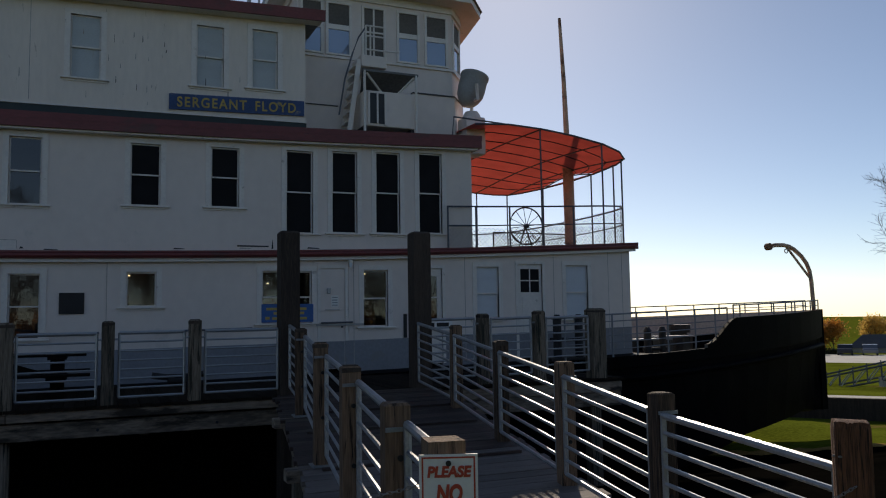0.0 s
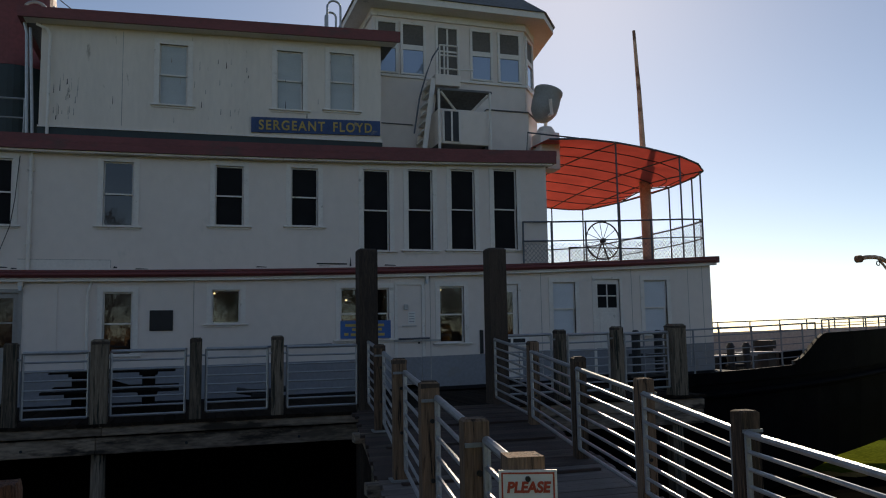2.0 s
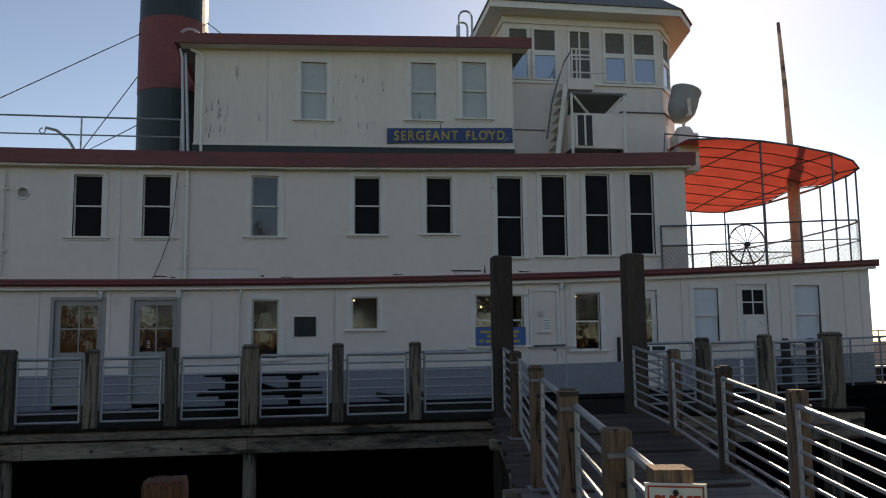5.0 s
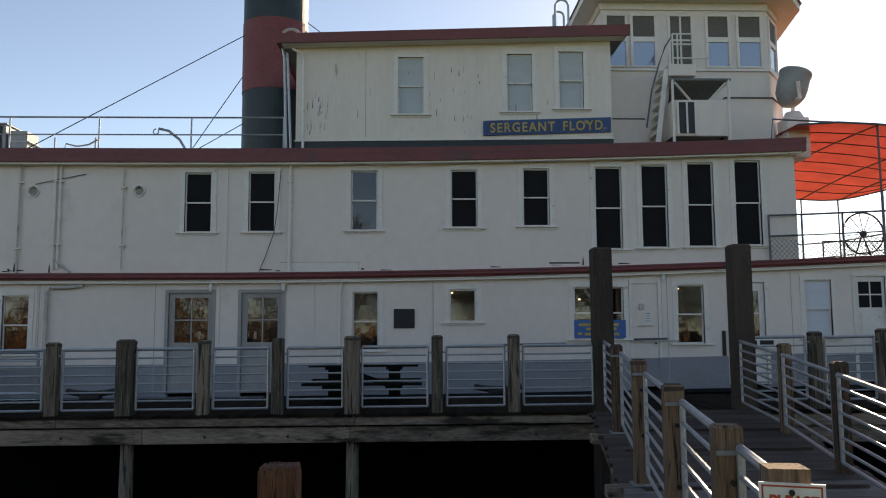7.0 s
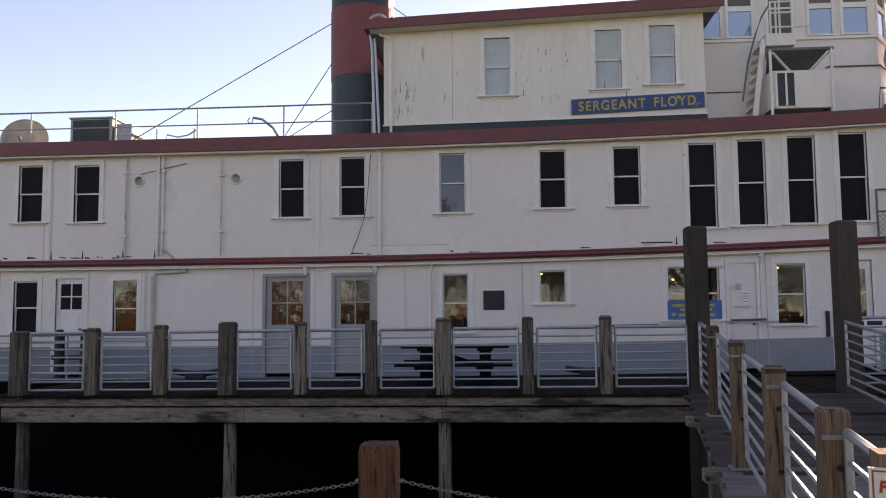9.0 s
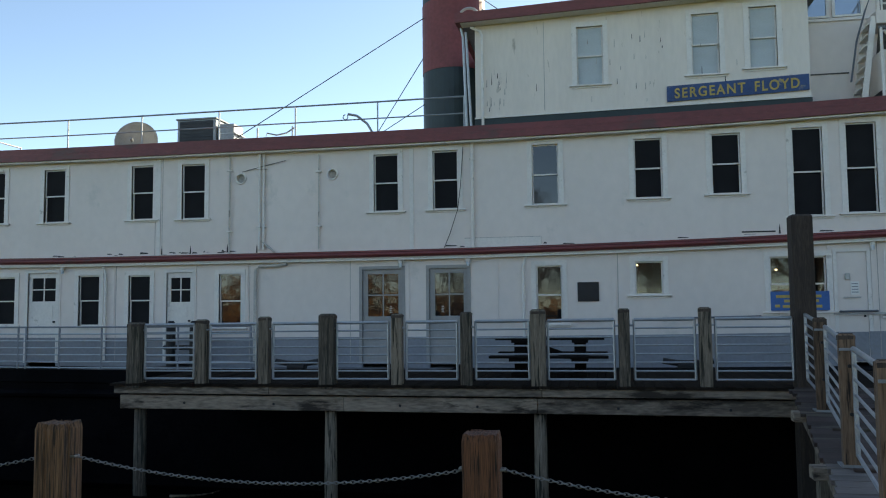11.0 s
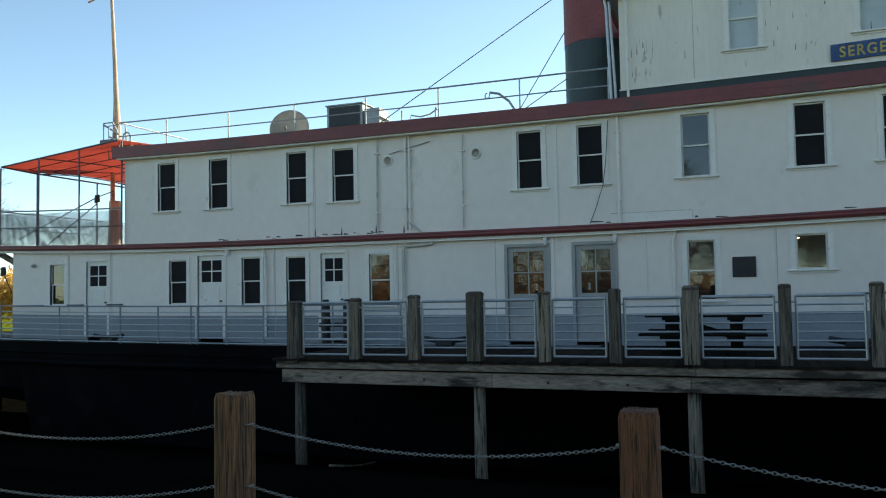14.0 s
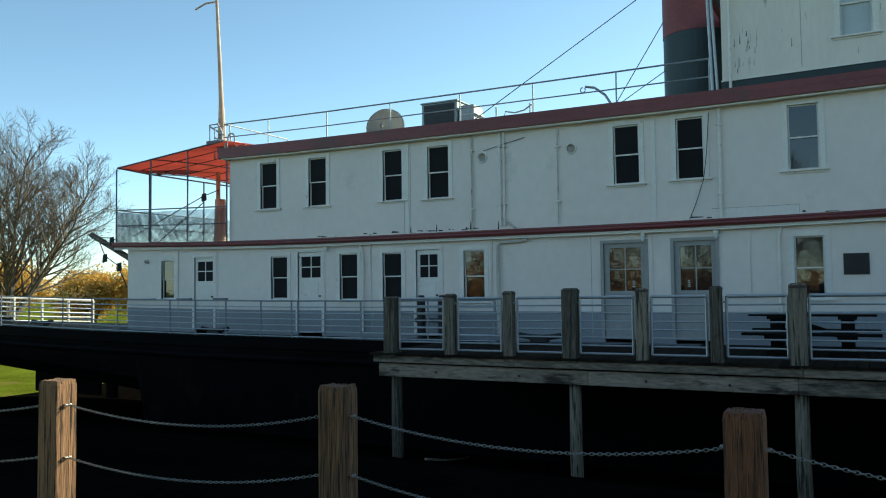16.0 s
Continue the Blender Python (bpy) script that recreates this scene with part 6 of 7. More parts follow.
def build_gangway():
    left = [(-2.30, -13.55, 0.65), (-2.15, -12.54, 0.71), (-1.89, -10.83, 0.82), (-1.58, -8.78, 0.94), (-1.21, -6.40, 1.06), (-0.95, -4.35, None)]
    right = [(-0.09, -13.68, None), (0.17, -11.96, 0.60), (0.43, -10.21, 0.74), (0.71, -8.37, 0.89), (1.0, -6.46, 1.06), (1.30, -4.35, None)]
    turn = -math.atan(0.1514)
    for rail, inward in ((left, 1), (right, -1)):
        for x, y, top in rail:
            if top is not None:
                w = 0.145 if top != 0.65 else 0.16
                po = box_post(x, y, gang_floor(y) - 0.3, top, w, gang, WOODGANG, turn=turn, cap=top != 0.65, weathered=top > 0.8)
                if top != 0.65:
                    part("post_strap", boxes((x - w / 2 - 0.012, y - w / 2 - 0.012, top - 0.155, x + w / 2 + 0.012, y - w / 2 + 0.002, top - 0.13)), ACGREY, po)
                    for zb in (0.30, 0.75):
                        part("bolt_head", tube(bmesh.new(), [(x, y - w / 2 - 0.014, top - zb), (x, y - w / 2 + 0.005, top - zb)], 0.018, 8), BLACKMETAL, po)
        for (xa, ya, ta), (xb, yb, tb) in zip(rail, rail[1:]):
            near = -0.08 if ya < -13.6 else 0.10
            sloped_panel((xa + inward * 0.05, ya), (xb + inward * 0.05, yb), inward, near)
    # cross timbers that carry the posts stick out on the berth side
    for x, y, top in left[1:5]:
        part("outrigger", boxes((x - 0.36, y - 0.09, gang_floor(y) - 0.13, x - 0.02, y + 0.09, gang_floor(y) - 0.005), bevel=0.008), WOODGREY, gang)
        part("foot_plate", boxes((x - 0.10, y - 0.10, gang_floor(y) - 0.003, x + 0.10, y + 0.10, gang_floor(y) + 0.022)), ACGREY, gang)
    # deck boards laid across, and the side beams
    rng = random.Random(12)
    y = -14.35
    while y < -4.45:
        xl, xr = -0.249 + 0.1514 * y - 0.22, 1.98 + 0.1514 * y + 0.22
        z = gang_floor(y) + rng.uniform(-0.004, 0.004)
        over = rng.uniform(-0.04, 0.05)
        w = 0.185
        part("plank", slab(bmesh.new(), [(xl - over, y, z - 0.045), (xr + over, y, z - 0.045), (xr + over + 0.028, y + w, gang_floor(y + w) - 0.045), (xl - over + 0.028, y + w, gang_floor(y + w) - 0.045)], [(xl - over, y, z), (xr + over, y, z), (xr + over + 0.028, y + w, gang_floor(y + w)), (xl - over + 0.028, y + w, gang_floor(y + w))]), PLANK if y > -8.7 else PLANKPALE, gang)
        y += 0.195
    ys = [-14.2, -12.0, -10.2, -8.4, -6.4, -4.45]
    for off in (-0.16, 2.39):
        for ya, yb in zip(ys, ys[1:]):
            xa, xb = -0.249 + 0.1514 * ya + off, -0.249 + 0.1514 * yb + off
            za, zb = gang_floor(ya) - 0.05, gang_floor(yb) - 0.05
            part("side_beam", slab(bmesh.new(), [(xa, ya, za - 0.28), (xa + 0.09, ya, za - 0.28), (xb + 0.09, yb, zb - 0.28), (xb, yb, zb - 0.28)], [(xa, ya, za), (xa + 0.09, ya, za), (xb + 0.09, yb, zb), (xb, yb, zb)]), WOODGREY, gang)
    for y in (-10.5, -8.6, -6.5):
        for off in (0.0, 2.3):
            x = -0.249 + 0.1514 * y + off
            box_post(x, y, -2.7, gang_floor(y) - 0.33, 0.2, gang, WOODPILE, name="support_post", cap=False)
    for y in (-6.3, -7.4, -9.0):
        xl, xr = -0.249 + 0.1514 * y, 1.98 + 0.1514 * y
        part("cross_cleat", boxes((xl, y, gang_floor(y) + 0.002, xr, y + 0.06, gang_floor(y) + 0.03)), PLANK, gang)


build_gangway()


# ---- warning sign and chain fence on the bank ----
def build_warning_sign():
    s = thing("warning_sign", (-2.3, -13.69, 0.3), "white warning sign with a red border and red letters", "sign")
    turn = Matrix.Translation((-2.33, -13.68, 0.028)) @ Matrix.Rotation(radians(-21), 4, "Z")
    def flat(name, rows, mat, parent, label=""):
        bm = boxes(*rows)
        bm.transform(turn)
        return part(name, bm, mat, parent, label)
    board = flat("board", [(-0.125, 0.0, 0.22, 0.125, 0.006, 0.575)], SIGNWHITE, s)
    flat("border", [(-0.114, -0.002, 0.558, 0.114, 0.0, 0.565), (-0.114, -0.002, 0.23, 0.114, 0.0, 0.237), (-0.114, -0.002, 0.237, -0.107, 0.0, 0.558), (0.107, -0.002, 0.237, 0.114, 0.0, 0.558)], SIGNRED, board)
    bm = tube(bmesh.new(), [(0.0, -0.012, 0.538), (0.0, 0.0, 0.538)], 0.012, 10)
    bm.transform(turn)
    part("screw", bm, BLACKMETAL, board)
    for text, size, z, width in (("PLEASE", 0.062, 0.482, 0.19), ("NO", 0.10, 0.378, 0.112)):
        t = lettering(text, size, 0, -0.003, z, SIGNRED, board, depth=0.002, width=width, shear=0.15, bold=0.045)
        t.data.transform(turn)


build_warning_sign()

FENCE = [(-10.75, -14.0, 0.66), (-8.53, -13.71, 0.64), (-6.60, -13.36, 0.655), (-4.42, -13.40, 0.65), (-0.34, -14.02, 0.65)]


def build_fence_post(i, x, y, top, turn=0.0):
    rng = random.Random(50 + i)
    bm = bmesh.new()
    w = 0.165
    # split grain: grooves run the whole height, deeper here and there
    count = 72
    groove = [rng.choice((0, 0, 0, 0.001, 0.002)) if rng.random() > 0.05 else rng.uniform(0.006, 0.014) for _ in range(count)]
    levels = [-0.62, -0.35, -0.1, 0.1, 0.25, 0.4, 0.52, top - 0.03]
    rings = []
    for z in levels + [top]:
        s = 1.0 if z < top - 0.01 else 0.93
        ring = []
        for k in range(count):
            side, f = divmod(k, count // 4)
            f = f / (count // 4) * 2 - 1
            px, py = ((f, -1), (1, f), (-f, 1), (-1, -f))[side]
            if abs(f) == 1:
                px, py = px * 0.94, py * 0.94
            g = 1 - groove[k] * rng.uniform(0.6, 1.2) / (w / 2)
            ring.append(bm.verts.new((x + px * w / 2 * s * g, y + py * w / 2 * s * g, z + (rng.uniform(-0.006, 0.006) if z > top - 0.05 else 0))))
        rings.append(ring)
    for a, b in zip(rings, rings[1:]):
        for k in range(count):
            bm.faces.new((a[k], a[(k + 1) % count], b[(k + 1) % count], b[k]))
    bm.faces.new(rings[-1])
    bmesh.ops.rotate(bm, cent=(x, y, 0), matrix=Matrix.Rotation(turn, 3, "Z"), verts=bm.verts)
    p = solid("fence_post", bm, WOODRED if i > 2 else WOODPOST, "dark red-brown cracked timber post of the chain fence" if i > 2 else "square cracked timber post of the chain fence", "post", group="chain fence posts")
    for z in (0.49, 0.16):
        for s in (-1, 1):
            part("staple", tubes(0.006, [(x + s * w / 2, y - 0.02, z), (x + s * (w / 2 + 0.02), y - 0.02, z), (x + s * (w / 2 + 0.02), y + 0.02, z), (x + s * w / 2, y + 0.02, z)]), STEEL, p)
    return p


def build_chain(a, b, sag, label="galvanised steel chain hanging between posts"):
    """A hanging chain of oval links, each turned a quarter from the last."""
    a, b = Vector(a), Vector(b)
    length = (b - a).length
    pitch = 0.0205
    n = max(4, round(length * (1 + 2.6 * (sag / length) ** 2) / pitch))
    bm = bmesh.new()
    pos = lambda t: a.lerp(b, t) - Vector((0, 0, 4 * sag * t * (1 - t)))
    for i in range(n):
        p, q = pos(i / n), pos((i + 1) / n)
        d = (q - p).normalized()
        side = d.cross(Vector((0, 0, 1))).normalized()
        w = side if i % 2 else side.cross(d)
        c = (p + q) / 2
        pts = [c + d * (0.0150 * math.cos(2 * math.pi * k / 8)) + w * (0.0074 * math.sin(2 * math.pi * k / 8)) for k in range(8)]
        rings = []
        nrm = d.cross(w)
        for k, pt in enumerate(pts):
            out = (pt - c).normalized()
            rings.append([bm.verts.new(pt + 0.0023 * (math.cos(2 * math.pi * m / 4) * out + math.sin(2 * math.pi * m / 4) * nrm)) for m in range(4)])
        for k in range(8):
            r0, r1 = rings[k], rings[(k + 1) % 8]
            for m in range(4):
                bm.faces.new((r0[m], r0[(m + 1) % 4], r1[(m + 1) % 4], r1[m]))
    return solid("chain", bm, STEEL, label, "chain", group="fence chains")


def build_stick(a, b, rad):
    """A pale fallen stick, a little crooked, lying on the bank."""
    a, b = Vector((*a, 0)), Vector((*b, 0))
    rng = random.Random(5)
    pts = []
    for i in range(9):
        q = a.lerp(b, i / 8)
        pts.append((q.x + rng.uniform(-0.012, 0.012), q.y + rng.uniform(-0.012, 0.012), ground_height(q.x, q.y) + 0.06 * noise.noise((q.x * 0.3, q.y * 0.3, 0)) + rad * 1.2))
    solid("stick", tube(bmesh.new(), pts, rad, 7, taper=rad * 0.5), WOODGREY, "pale fallen stick lying on the dark bank", "stick", smooth=True)


build_stick((-11.03, -4.45), (-12.25, 0.34), 0.022)
for i, (fx, fy, ft) in enumerate(FENCE):
    build_fence_post(i, fx, fy, ft, radians((0, 4, 0, 0, -44)[i]))
RUNS = [(FENCE[0], FENCE[1]), (FENCE[1], FENCE[2]), (FENCE[2], FENCE[3]), (FENCE[3], (-2.3, -13.62, 0.65))]
for p0, p1 in RUNS:
    for z in (0.49, 0.16):
        build_chain((p0[0] + 0.095, p0[1], z), (p1[0] - 0.095, p1[1], z - 0.01), 0.095)
build_chain((-2.2, -13.72, 0.34), (-0.42, -14.1, 0.36), 0.2)


# ---- picnic tables on the boardwalk ----
def build_picnic_table(x, y, z, turn=0.0):
    t = thing("picnic_table", (x, y, z), "dark brown wooden picnic table with attached benches", "picnic table", "picnic tables on the boardwalk")
    m = Matrix.Translation((x, y, z)) @ Matrix.Rotation(turn, 4, "Z")
    def p(name, rows, bevel=0.004):
        bm = boxes(*rows, bevel=bevel)
        bm.transform(m)
        return part(name, bm, TABLEWOOD, t)
    for k in range(5):
        p("top_board", [(-0.97, -0.37 + k * 0.15, 0.63, 0.97, -0.23 + k * 0.15, 0.67)])
    for s in (-1, 1):
        for k in range(2):
            p("bench_board", [(-1.03, s * 0.68 - 0.14 + k * 0.145, 0.33, 1.03, s * 0.68 - 0.005 + k * 0.145, 0.37)])
    for xx in (-0.54, 0.54):
        p("pedestal", [(xx - 0.10, -0.22, 0.0, xx + 0.10, 0.22, 0.58)], 0.01)
        p("top_beam", [(xx - 0.14, -0.36, 0.58, xx + 0.14, 0.36, 0.63)])
        p("cross_beam", [(xx - 0.14, -0.8, 0.25, xx + 0.14, 0.8, 0.33)])
        p("foot", [(xx - 0.12, -0.6, 0.0, xx + 0.12, 0.6, 0.06)])
    bm = slab(bmesh.new(), [(0.40, -0.04, 0.26), (0.43, -0.04, 0.34), (0.43, 0.04, 0.34), (0.40, 0.04, 0.26)], [(-0.42, -0.04, 0.54), (-0.40, -0.04, 0.62), (-0.40, 0.04, 0.62), (-0.42, 0.04, 0.54)])
    bm.transform(m)
    part("brace", bm, TABLEWOOD, t)


build_picnic_table(-4.77, -2.2, 0.012)


# ---- far things ----
def limb(bm, p, d, length, r, depth, rng, tips, spread=0.6, levels=5):
    n = 3
    pts = [p]
    for i in range(n):
        d = (d + Vector((rng.uniform(-1, 1), rng.uniform(-1, 1), rng.uniform(-0.3, 0.7))) * 0.16).normalized()
        pts.append(pts[-1] + d * length / n)
    tube(bm, pts, r, 5 if depth < 3 else 3, caps=False, taper=r * 0.6)
    tips.append(pts[-1])
    if depth >= levels:
        return
    for k in range(rng.choice((2, 3, 3)) if depth else 5):
        base = pts[-1] if k < 2 else pts[rng.randint(1, n)]
        nd = (d + Vector((rng.uniform(-1, 1), rng.uniform(-1, 1), rng.uniform(-0.5, 0.8))) * spread).normalized()
        limb(bm, base, nd, length * rng.uniform(0.62, 0.84), max(r * 0.6, 0.011), depth + 1, rng, tips, spread, levels)


def bare_tree(x, y, z, height, seed, label, trunk=0.3, mains=7, lean=0.0, twigs=5, fine=0.012):
    """A leafless tree: several rising limbs, and arching branches on them down to fine twigs."""
    rng = random.Random(seed)
    t = thing("tree", (x, y, z), label, "tree", "trees round the park")
    wood, spray = ([], []), ([], [])

    def run(p, d, length, r, steps, rise, wander):
        pts = [p]
        for i in range(steps):
            d = (d + Vector((rng.uniform(-1, 1), rng.uniform(-1, 1), rng.uniform(-1, 1))) * wander + Vector((0, 0, rise))).normalized()
            pts.append(pts[-1] + d * length / steps)
        sides = 6 if r > 0.06 else 3
        verts, faces = wood if r > 0.03 else spray
        base = len(verts)
        for i, q in enumerate(pts):
            e = (pts[min(i + 1, steps)] - pts[max(i - 1, 0)]).normalized()
            s = e.cross(Vector((0.3, 0.2, 1)) if abs(e.z) < 0.9 else Vector((1, 0, 0))).normalized()
            u = s.cross(e)
            rr = r * (1 - 0.75 * i / steps)
            verts.extend(tuple(q + rr * (math.cos(2 * math.pi * k / sides) * s + math.sin(2 * math.pi * k / sides) * u)) for k in range(sides))
        for i in range(steps):
            for k in range(sides):
                a, b = base + i * sides + k, base + i * sides + (k + 1) % sides
                faces.append((a, b, b + sides, a + sides))
        return pts

    def sprout(pts, length, r, level):
        n = len(pts) - 1
        count = (mains + 4, 10, twigs)[level]
        for j in range(count):
            f = 0.22 + 0.78 * (j + rng.random()) / count
            i = min(n - 1, int(f * n))
            p = pts[i].lerp(pts[i + 1], f * n - i)
            d = (pts[i + 1] - pts[i]).normalized()
            out = d.cross(Vector((rng.uniform(-1, 1), rng.uniform(-1, 1), rng.uniform(-1, 1)))).normalized()
            ang = rng.uniform(0.55, 0.95)
            nd = d * math.cos(ang) + out * math.sin(ang)
            nd.z += 0.10
            ln = length * (1.15 - 0.75 * f) * rng.uniform(0.5, 0.8)
            nr = max(r * (1 - 0.7 * f) * 0.55, fine)
            sub_pts = run(p, nd.normalized(), ln, nr, (7, 5, 3)[level], (0.05, 0.05, 0.04)[level], 0.13)
            if level < 2:
                sprout(sub_pts, ln, nr, level + 1)

    foot = Vector((x, y, z - 0.2))
    stem = run(foot, Vector((lean * 0.3, 0, 1)).normalized(), height * 0.16, trunk, 3, 0.0, 0.05)
    for m in range(mains):
        a = 2 * math.pi * (m + rng.uniform(-0.3, 0.3)) / mains
        tilt = 0.15 + 0.75 * ((m * 0.618) % 1.0) if m else 0.1
        d = Vector((math.cos(a) * math.sin(tilt) + lean * 0.25, math.sin(a) * math.sin(tilt), math.cos(tilt))).normalized()
        ln = height * rng.uniform(0.72, 0.86) * (1 - 0.12 * tilt)
        pts = run(stem[-1] if m % 2 else stem[-2], d, ln, trunk * rng.uniform(0.28, 0.46), 10, 0.03, 0.10)
        sprout(pts, ln * 0.75, trunk * 0.5, 0)
    for name, (verts, faces) in (("trunk", wood), ("twig_spray", spray)):
        me = bpy.data.meshes.new(name)
        me.from_pydata(verts, [], faces)
        me.materials.append(BARK)
        ob = new(name, me)
        ob.parent, ob.location = t, -ORIGIN[t.name]
        if name == "twig_spray":
            tagged(ob, kind="stuff")
    return t


def leaf_crown(points, rng, count, radius, size):
    verts, faces = [], []
    for _ in range(count):
        c = rng.choice(points)
        p = Vector(c) + Vector((rng.gauss(0, radius), rng.gauss(0, radius), rng.gauss(0, radius * 0.8)))
        a = Vector((rng.uniform(-1, 1), rng.uniform(-1, 1), rng.uniform(-1, 1))).normalized()
        b = a.cross(Vector((rng.uniform(-1, 1), rng.uniform(-1, 1), rng.uniform(-1, 1)))).normalized()
        s = size * rng.uniform(0.5, 1.2)
        n = len(verts)
        verts += [p - a * s, p + b * s * 0.6, p + a * s, p - b * s * 0.6]
        faces.append((n, n + 1, n + 2, n + 3))
    me = bpy.data.meshes.new("crown")
    me.from_pydata([tuple(v) for v in verts], [], faces)
    return me


def yonder(u, v, z):
    """A place on the terrace beyond the bow: u metres away from the bank, v across."""
    return (-3.7 + 0.777 * u + 0.629 * v, -16.9 + 0.629 * u - 0.777 * v, z - 0.029 * max(0.0, min(u, 150.0) - 36.0))


def build_tree(x, y, z, height, seed, leaves=0, leaf_mat=None, label="", spread=0.6, leaf_size=0.14, trunk=0.28, clump=0.7, levels=5):
    rng = random.Random(seed)
    t = thing("tree", (x, y, z), label, "tree", "trees round the park")
    bm, tips = bmesh.new(), []
    limb(bm, Vector((x, y, z - 0.2)), Vector((rng.uniform(-0.05, 0.05), 0, 1)), height * 0.30, trunk, 0, rng, tips, spread, levels)
    part("trunk", bm, BARK, t)
    if leaves:
        me = leaf_crown(tips, rng, leaves, clump, leaf_size)
        me.materials.append(leaf_mat)
        ob = new("crown", me)
        ob.parent = t
        ob.location = -ORIGIN[t.name]
    return t


bare_tree(-51.0, 14.0, -3.0, 14.6, 24, "large bare autumn tree on the lawn", trunk=0.34, mains=11, lean=0.07, twigs=6, fine=0.012)
for k, (tx, ty, h) in enumerate(((-70, 34, 6.0), (-63, 36, 6.0), (-57, 38, 5.8), (-80, 33, 7.0), (-88, 30, 7.5), (-52, 36, 5.2), (-75, 45, 6.5), (-66.5, 33, 5.5), (-60, 35, 5.4), (-54, 40, 6.0))):
    build_tree(tx, ty, -3.0, h, 30 + k, 13000, YELLOWLEAF if k % 2 else ORANGELEAF, "round tree in golden autumn leaf", leaf_size=0.15, clump=0.75)
bare_tree(*yonder(44, 7.4, -2.3), 13.5, 41, "bare tree beside the car park", trunk=0.26, mains=9, twigs=7)
for k, (tx, ty, h) in enumerate(((152, 2.6, 6.2), (128, -3.6, 4.9), (130, -4.7, 5.4), (128, -6.4, 4.2), (154, 6.4, 6.6))):
    build_tree(*yonder(tx, ty, -2.3), h, 50 + k, 3000, ORANGELEAF if k % 2 else YELLOWLEAF, "round tree in orange autumn leaf", leaf_size=0.2, clump=0.5, trunk=0.1)
for k in range(11):
    sx, sy = -52 + 9.5 * k, -40 + 3.0 * math.sin(k * 2.1)
    rng = random.Random(90 + k)
    shrub = thing("shrub", (sx, sy, -0.5), "dense autumn shrub behind the bank", "shrub", "shrubs behind the bank")
    bm = bmesh.new()
    seeds = []
    for j in range(9):
        tip = (sx + rng.uniform(-4.5, 4.5), sy + rng.uniform(-1.2, 1.2), rng.uniform(0.5, 3.8 if sx < -12 else 1.5))
        tube(bm, [(sx + rng.uniform(-1.5, 1.5), sy, -0.55), (sx + (tip[0] - sx) * 0.5, sy, tip[2] * 0.55), tip], 0.06, 5, taper=0.02)
        seeds += [tip, (sx + (tip[0] - sx) * 0.8, tip[1], tip[2] * 0.5), (tip[0], tip[1], 0.2)]
    part("stem", bm, BARK, shrub)
    me = leaf_crown(seeds, rng, 3200, 0.55, 0.22)
    me.materials.append(DULLLEAF)
    crown = new("crown", me)
    crown.parent, crown.location = shrub, -ORIGIN[shrub.name]
for k in range(6):
    bare_tree(-11.0 + 5.2 * k, -33.0 - 1.5 * (k % 2), -0.5, 6.5, 120 + k, "small bare tree behind the bank", trunk=0.10, mains=6, twigs=4, fine=0.012)
for k, (tx, ty, h) in enumerate(((-46, -50, 12), (-38, -47, 11), (-30, -52, 12), (-23, -48, 11), (-16, -51, 12), (-9, -47, 11), (-2, -52, 12), (5, -48, 11), (13, -51, 12), (22, -48, 12), (32, -50, 11))):
    bare_tree(tx, ty, -0.5, h, 60 + k, "tall bare tree behind the bank", trunk=0.3, mains=6, twigs=4, fine=0.03)


def build_far_building(x0, y0, x1, y1, z, h, name, label, windows=6):
    b = thing(name, ((x0 + x1) / 2, (y0 + y1) / 2, z), label, "building")
    part("wall", boxes((x0, y0, z, x1, y1, z + h)), DARKROOF if windows > 8 else TILEWALL, b)
    part("roof", boxes((x0 - 0.4, y0 - 0.4, z + h, x1 + 0.4, y1 + 0.4, z + h + 0.7)), DARKROOF, b)
    for i in range(windows):
        xx = x0 + (x1 - x0) * (i + 0.5) / windows
        w = part("window", boxes((xx - 0.7, y0 - 0.06, z + 0.9, xx + 0.7, y0 - 0.01, z + 2.2)), TRIM, b)
        part("pane", boxes((xx - 0.6, y0 - 0.08, z + 1.0, xx + 0.6, y0 - 0.065, z + 2.1)), GLASS, w)


build_far_building(50, 60, 72, 70, -3.0, 2.1, "park_shed", "long low pale building beyond the bow", 8)


def build_car(x, y, z, turn, paint, label):
    c = thing("parked_car", (x, y, z), label, "car", "cars in the car park")
    m = Matrix.Translation((x, y, z)) @ Matrix.Rotation(turn, 4, "Z")
    def p(name, bm, mat, parent=c):
        bm.transform(m)
        return part(name, bm, mat, parent)
    body = bmesh.new()
    prof = [(-2.2, 0.35), (-2.2, 0.75), (-1.9, 0.92), (-1.2, 0.95), (-0.7, 1.40), (0.7, 1.42), (1.4, 0.98), (2.0, 0.85), (2.25, 0.65), (2.25, 0.35)]
    slab(body, [(a, -0.85, b) for a, b in prof], [(a, 0.85, b) for a, b in prof])
    bmesh.ops.recalc_face_normals(body, faces=body.faces)
    p("body", body, paint)
    side = [(-1.0, 0.98), (-0.65, 1.34), (0.62, 1.36), (1.1, 1.0)]
    for s in (-0.86, 0.86):
        p("window", slab(bmesh.new(), [(a, s - 0.01, b) for a, b in side], [(a, s + 0.01, b) for a, b in side]), GLASS)
    for wx in (-1.35, 1.35):
        for s in (-0.8, 0.8):
            w = p("wheel", tube(bmesh.new(), [(wx, s - 0.1, 0.32), (wx, s + 0.1, 0.32)], 0.32, 16), BLACKMETAL)
            p("rim", tube(bmesh.new(), [(wx, s - 0.11, 0.32), (wx, s + 0.11, 0.32)], 0.18, 12), GALV, w)


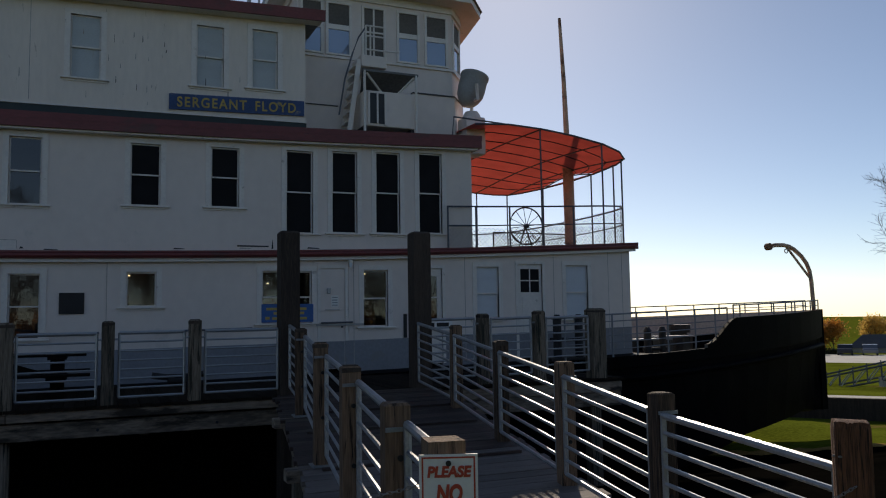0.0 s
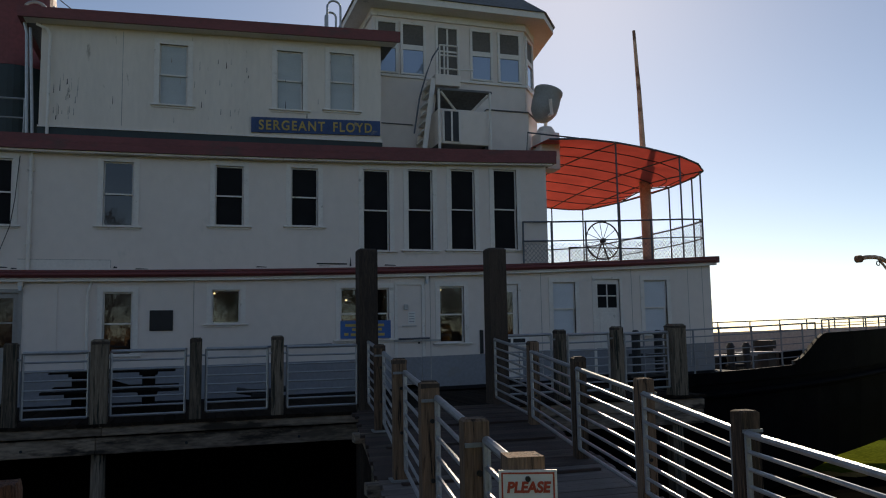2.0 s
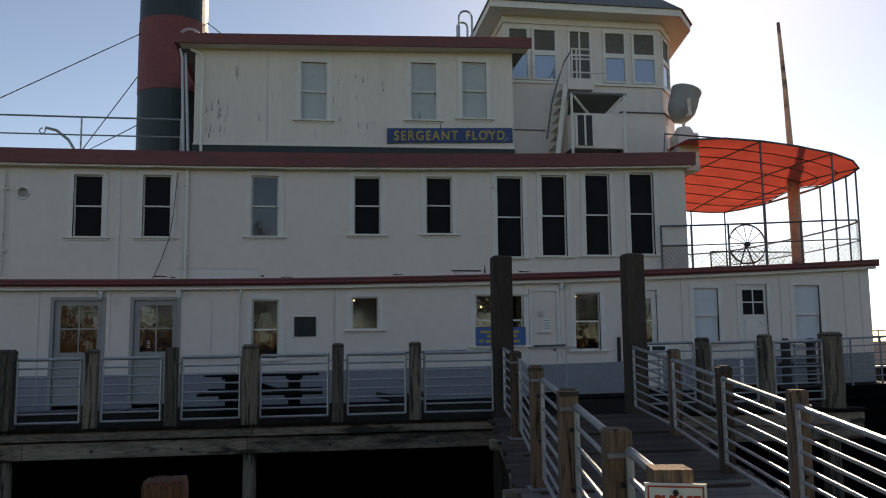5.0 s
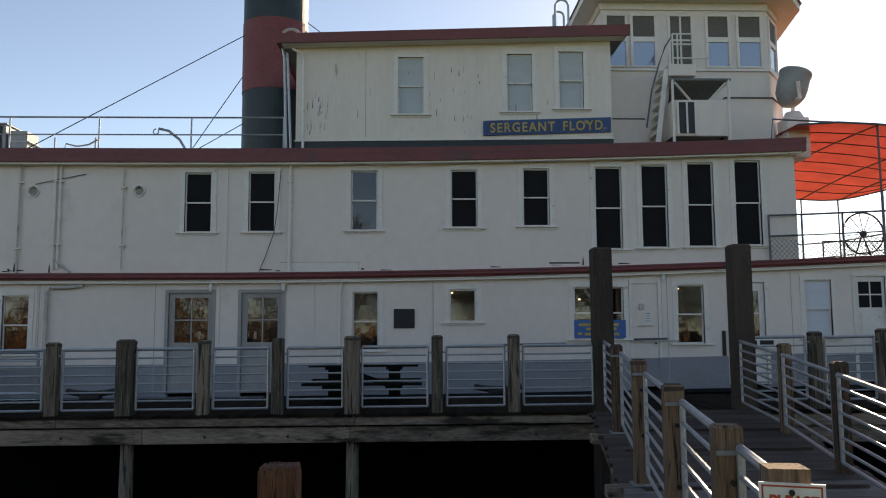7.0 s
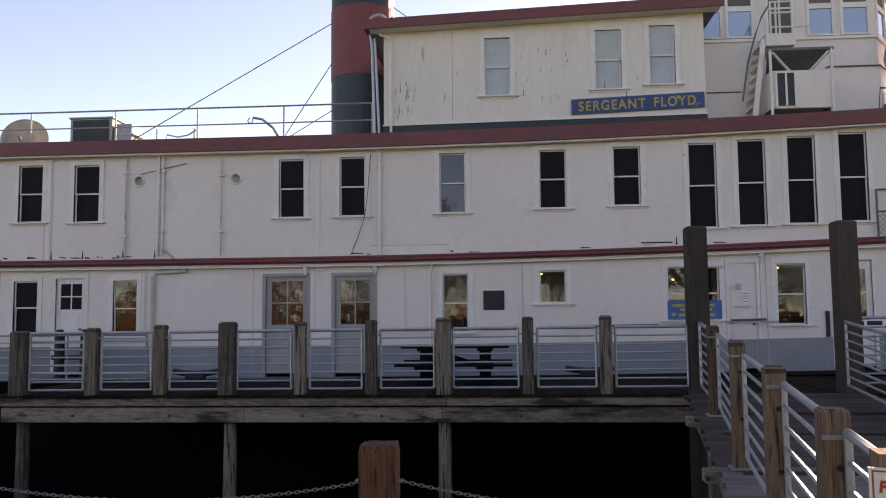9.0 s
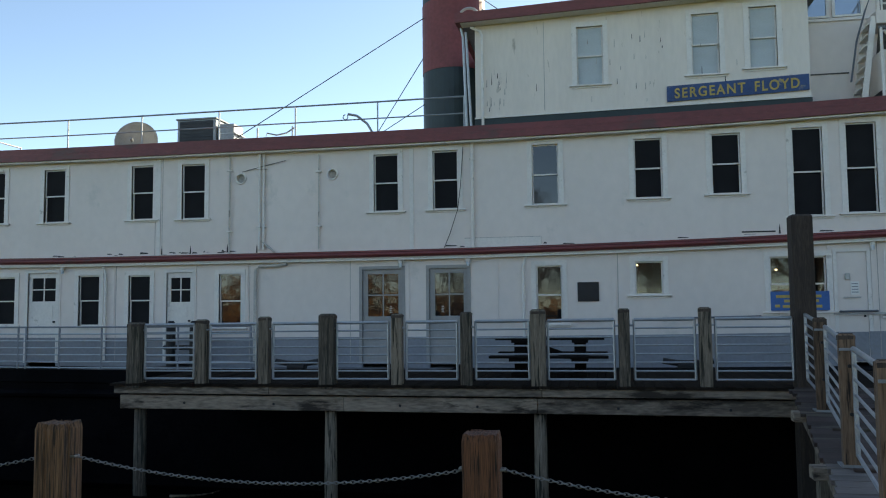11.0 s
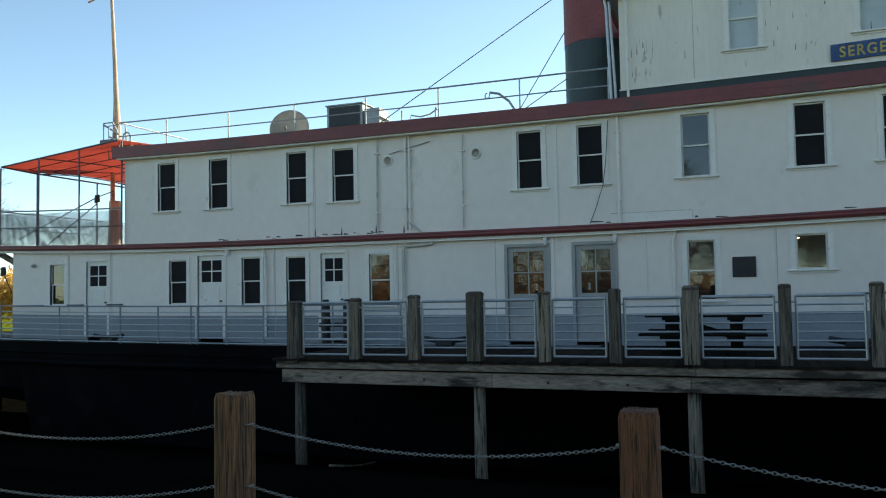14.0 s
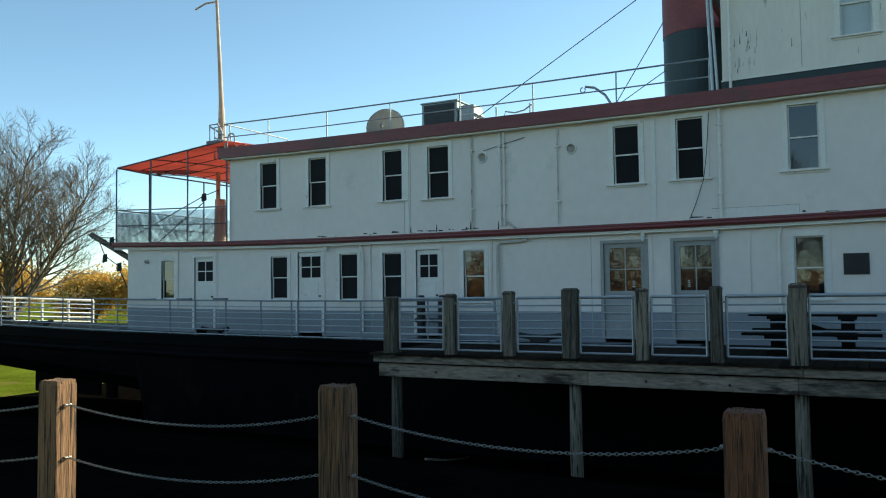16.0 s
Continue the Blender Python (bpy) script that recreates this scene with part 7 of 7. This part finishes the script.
def build_terrace():
    """The higher lawn beyond the bow, held by a dark timber wall, with its path and car park."""
    def area(name, u0, u1, v0, v1, z0, z1, mat, label, category):
        ring = [(u0, v0), (u0, v1), (u1, v1 * u1 / u0), (u1, v0 * u1 / u0)]
        bm = slab(bmesh.new(), [yonder(u, v, z0) for u, v in ring], [yonder(u, v, z1) for u, v in ring])
        bmesh.ops.recalc_face_normals(bm, faces=bm.faces)
        return solid(name, bm, mat, label, category, "structure")
    area("ground", 36.0, 150, -9, 30, -3.2, -2.3, GRASS_GROUND, "autumn lawn on the higher terrace", "ground")
    area("retaining_wall", 35.6, 35.88, -9, 30, -3.2, -2.26, WOODDARK, "dark timber wall holding the terrace", "wall")
    area("pavement", 36.1, 37.6, -8.5, 30, -2.4, -2.294, CONCRETE, "pale concrete path along the terrace", "path")
    area("pavement", 84, 122, -6, 30, -2.4, -2.294, CONCRETE, "pale concrete car park", "pavement")
    b = thing("park_building", yonder(140, 3, -2.3), "long low park building with a dark grey roof", "building")
    ring = lambda z, du: [yonder(u, v, z) for u, v in ((135 + du, -2.0 + du), (135 + du, 32), (146 - du, 32), (146 - du, -2.0 + du))]
    part("wall", slab(bmesh.new(), ring(-2.4, 0.3), ring(-1.6, 0.3)), TILEWALL, b)
    part("roof", slab(bmesh.new(), ring(-1.6, 0.0), ring(0.45, 2.2)), DARKROOF, b)
    h = thing("hedge", yonder(124, -6, -2.3), "dark clipped hedge along the car park", "hedge")
    pts = [yonder(124 + 0.3 * math.sin(i), -8.2 + 0.14 * i, -2.3 + 0.25 * (i % 3)) for i in range(42)]
    me = leaf_crown(pts, random.Random(5), 3000, 0.22, 0.12)
    me.materials.append(HEDGE)
    ob = new("foliage", me)
    ob.parent, ob.location = h, -ORIGIN[h.name]


HEDGE = material("dark_hedge_leaves", (0.05, 0.045, 0.02), 0.8, spread=0.4, scale=2, fine=12, bump=0.0)
build_terrace()
SILVER = material("silver_car_paint", (0.20, 0.21, 0.23), 0.3, 0.6, spread=0.05, scale=2, fine=20, bump=0)
DARKCAR = material("dark_car_paint", (0.03, 0.035, 0.045), 0.3, 0.2, spread=0.1, scale=2, fine=20, bump=0)
for cx, cy, paint, lab in ((118, -2.0, DARKCAR, "dark parked saloon car"), (118.5, 0.9, SILVER, "silver parked saloon car"), (117, -5.4, DARKCAR, "dark parked car beside the hedge")):
    px, py, pz = yonder(cx, cy, -2.295)
    build_car(px, py, pz, radians(39), paint, lab)


def build_truss():
    """Two light lattice sides of a footbridge that climbs away from the path."""
    t = thing("footbridge", yonder(44, 0, -2.3), "grey steel lattice footbridge beyond the bow", "footbridge")
    n = 14
    for row, lift in ((0, 0.0), (1.5, 0.1)):
        low = [Vector(yonder(45.5 + row - 0.25 * i, -3.6 + 0.62 * i, -2.55 + lift + 0.15 * max(0, i - 3))) for i in range(n + 1)]
        high = [p + Vector((0, 0, 0.62 + 0.012 * i)) for i, p in enumerate(low)]
        part("top_chord", tubes(0.05, high), DARKRAIL, t)
        part("bottom_chord", tubes(0.05, low), DARKRAIL, t)
        for i in range(n):
            part("diagonal", tubes(0.028, [low[i], high[i + 1]]), GALV, t)
            part("upright", tubes(0.03, [low[i], high[i] + Vector((0, 0, 0.12))]), DARKRAIL, t)
        for i in (0, n // 2, n):
            part("pier", boxes((low[i].x - 0.1, low[i].y - 0.1, -2.45, low[i].x + 0.1, low[i].y + 0.1, low[i].z)), CONCRETE, t)


build_truss()
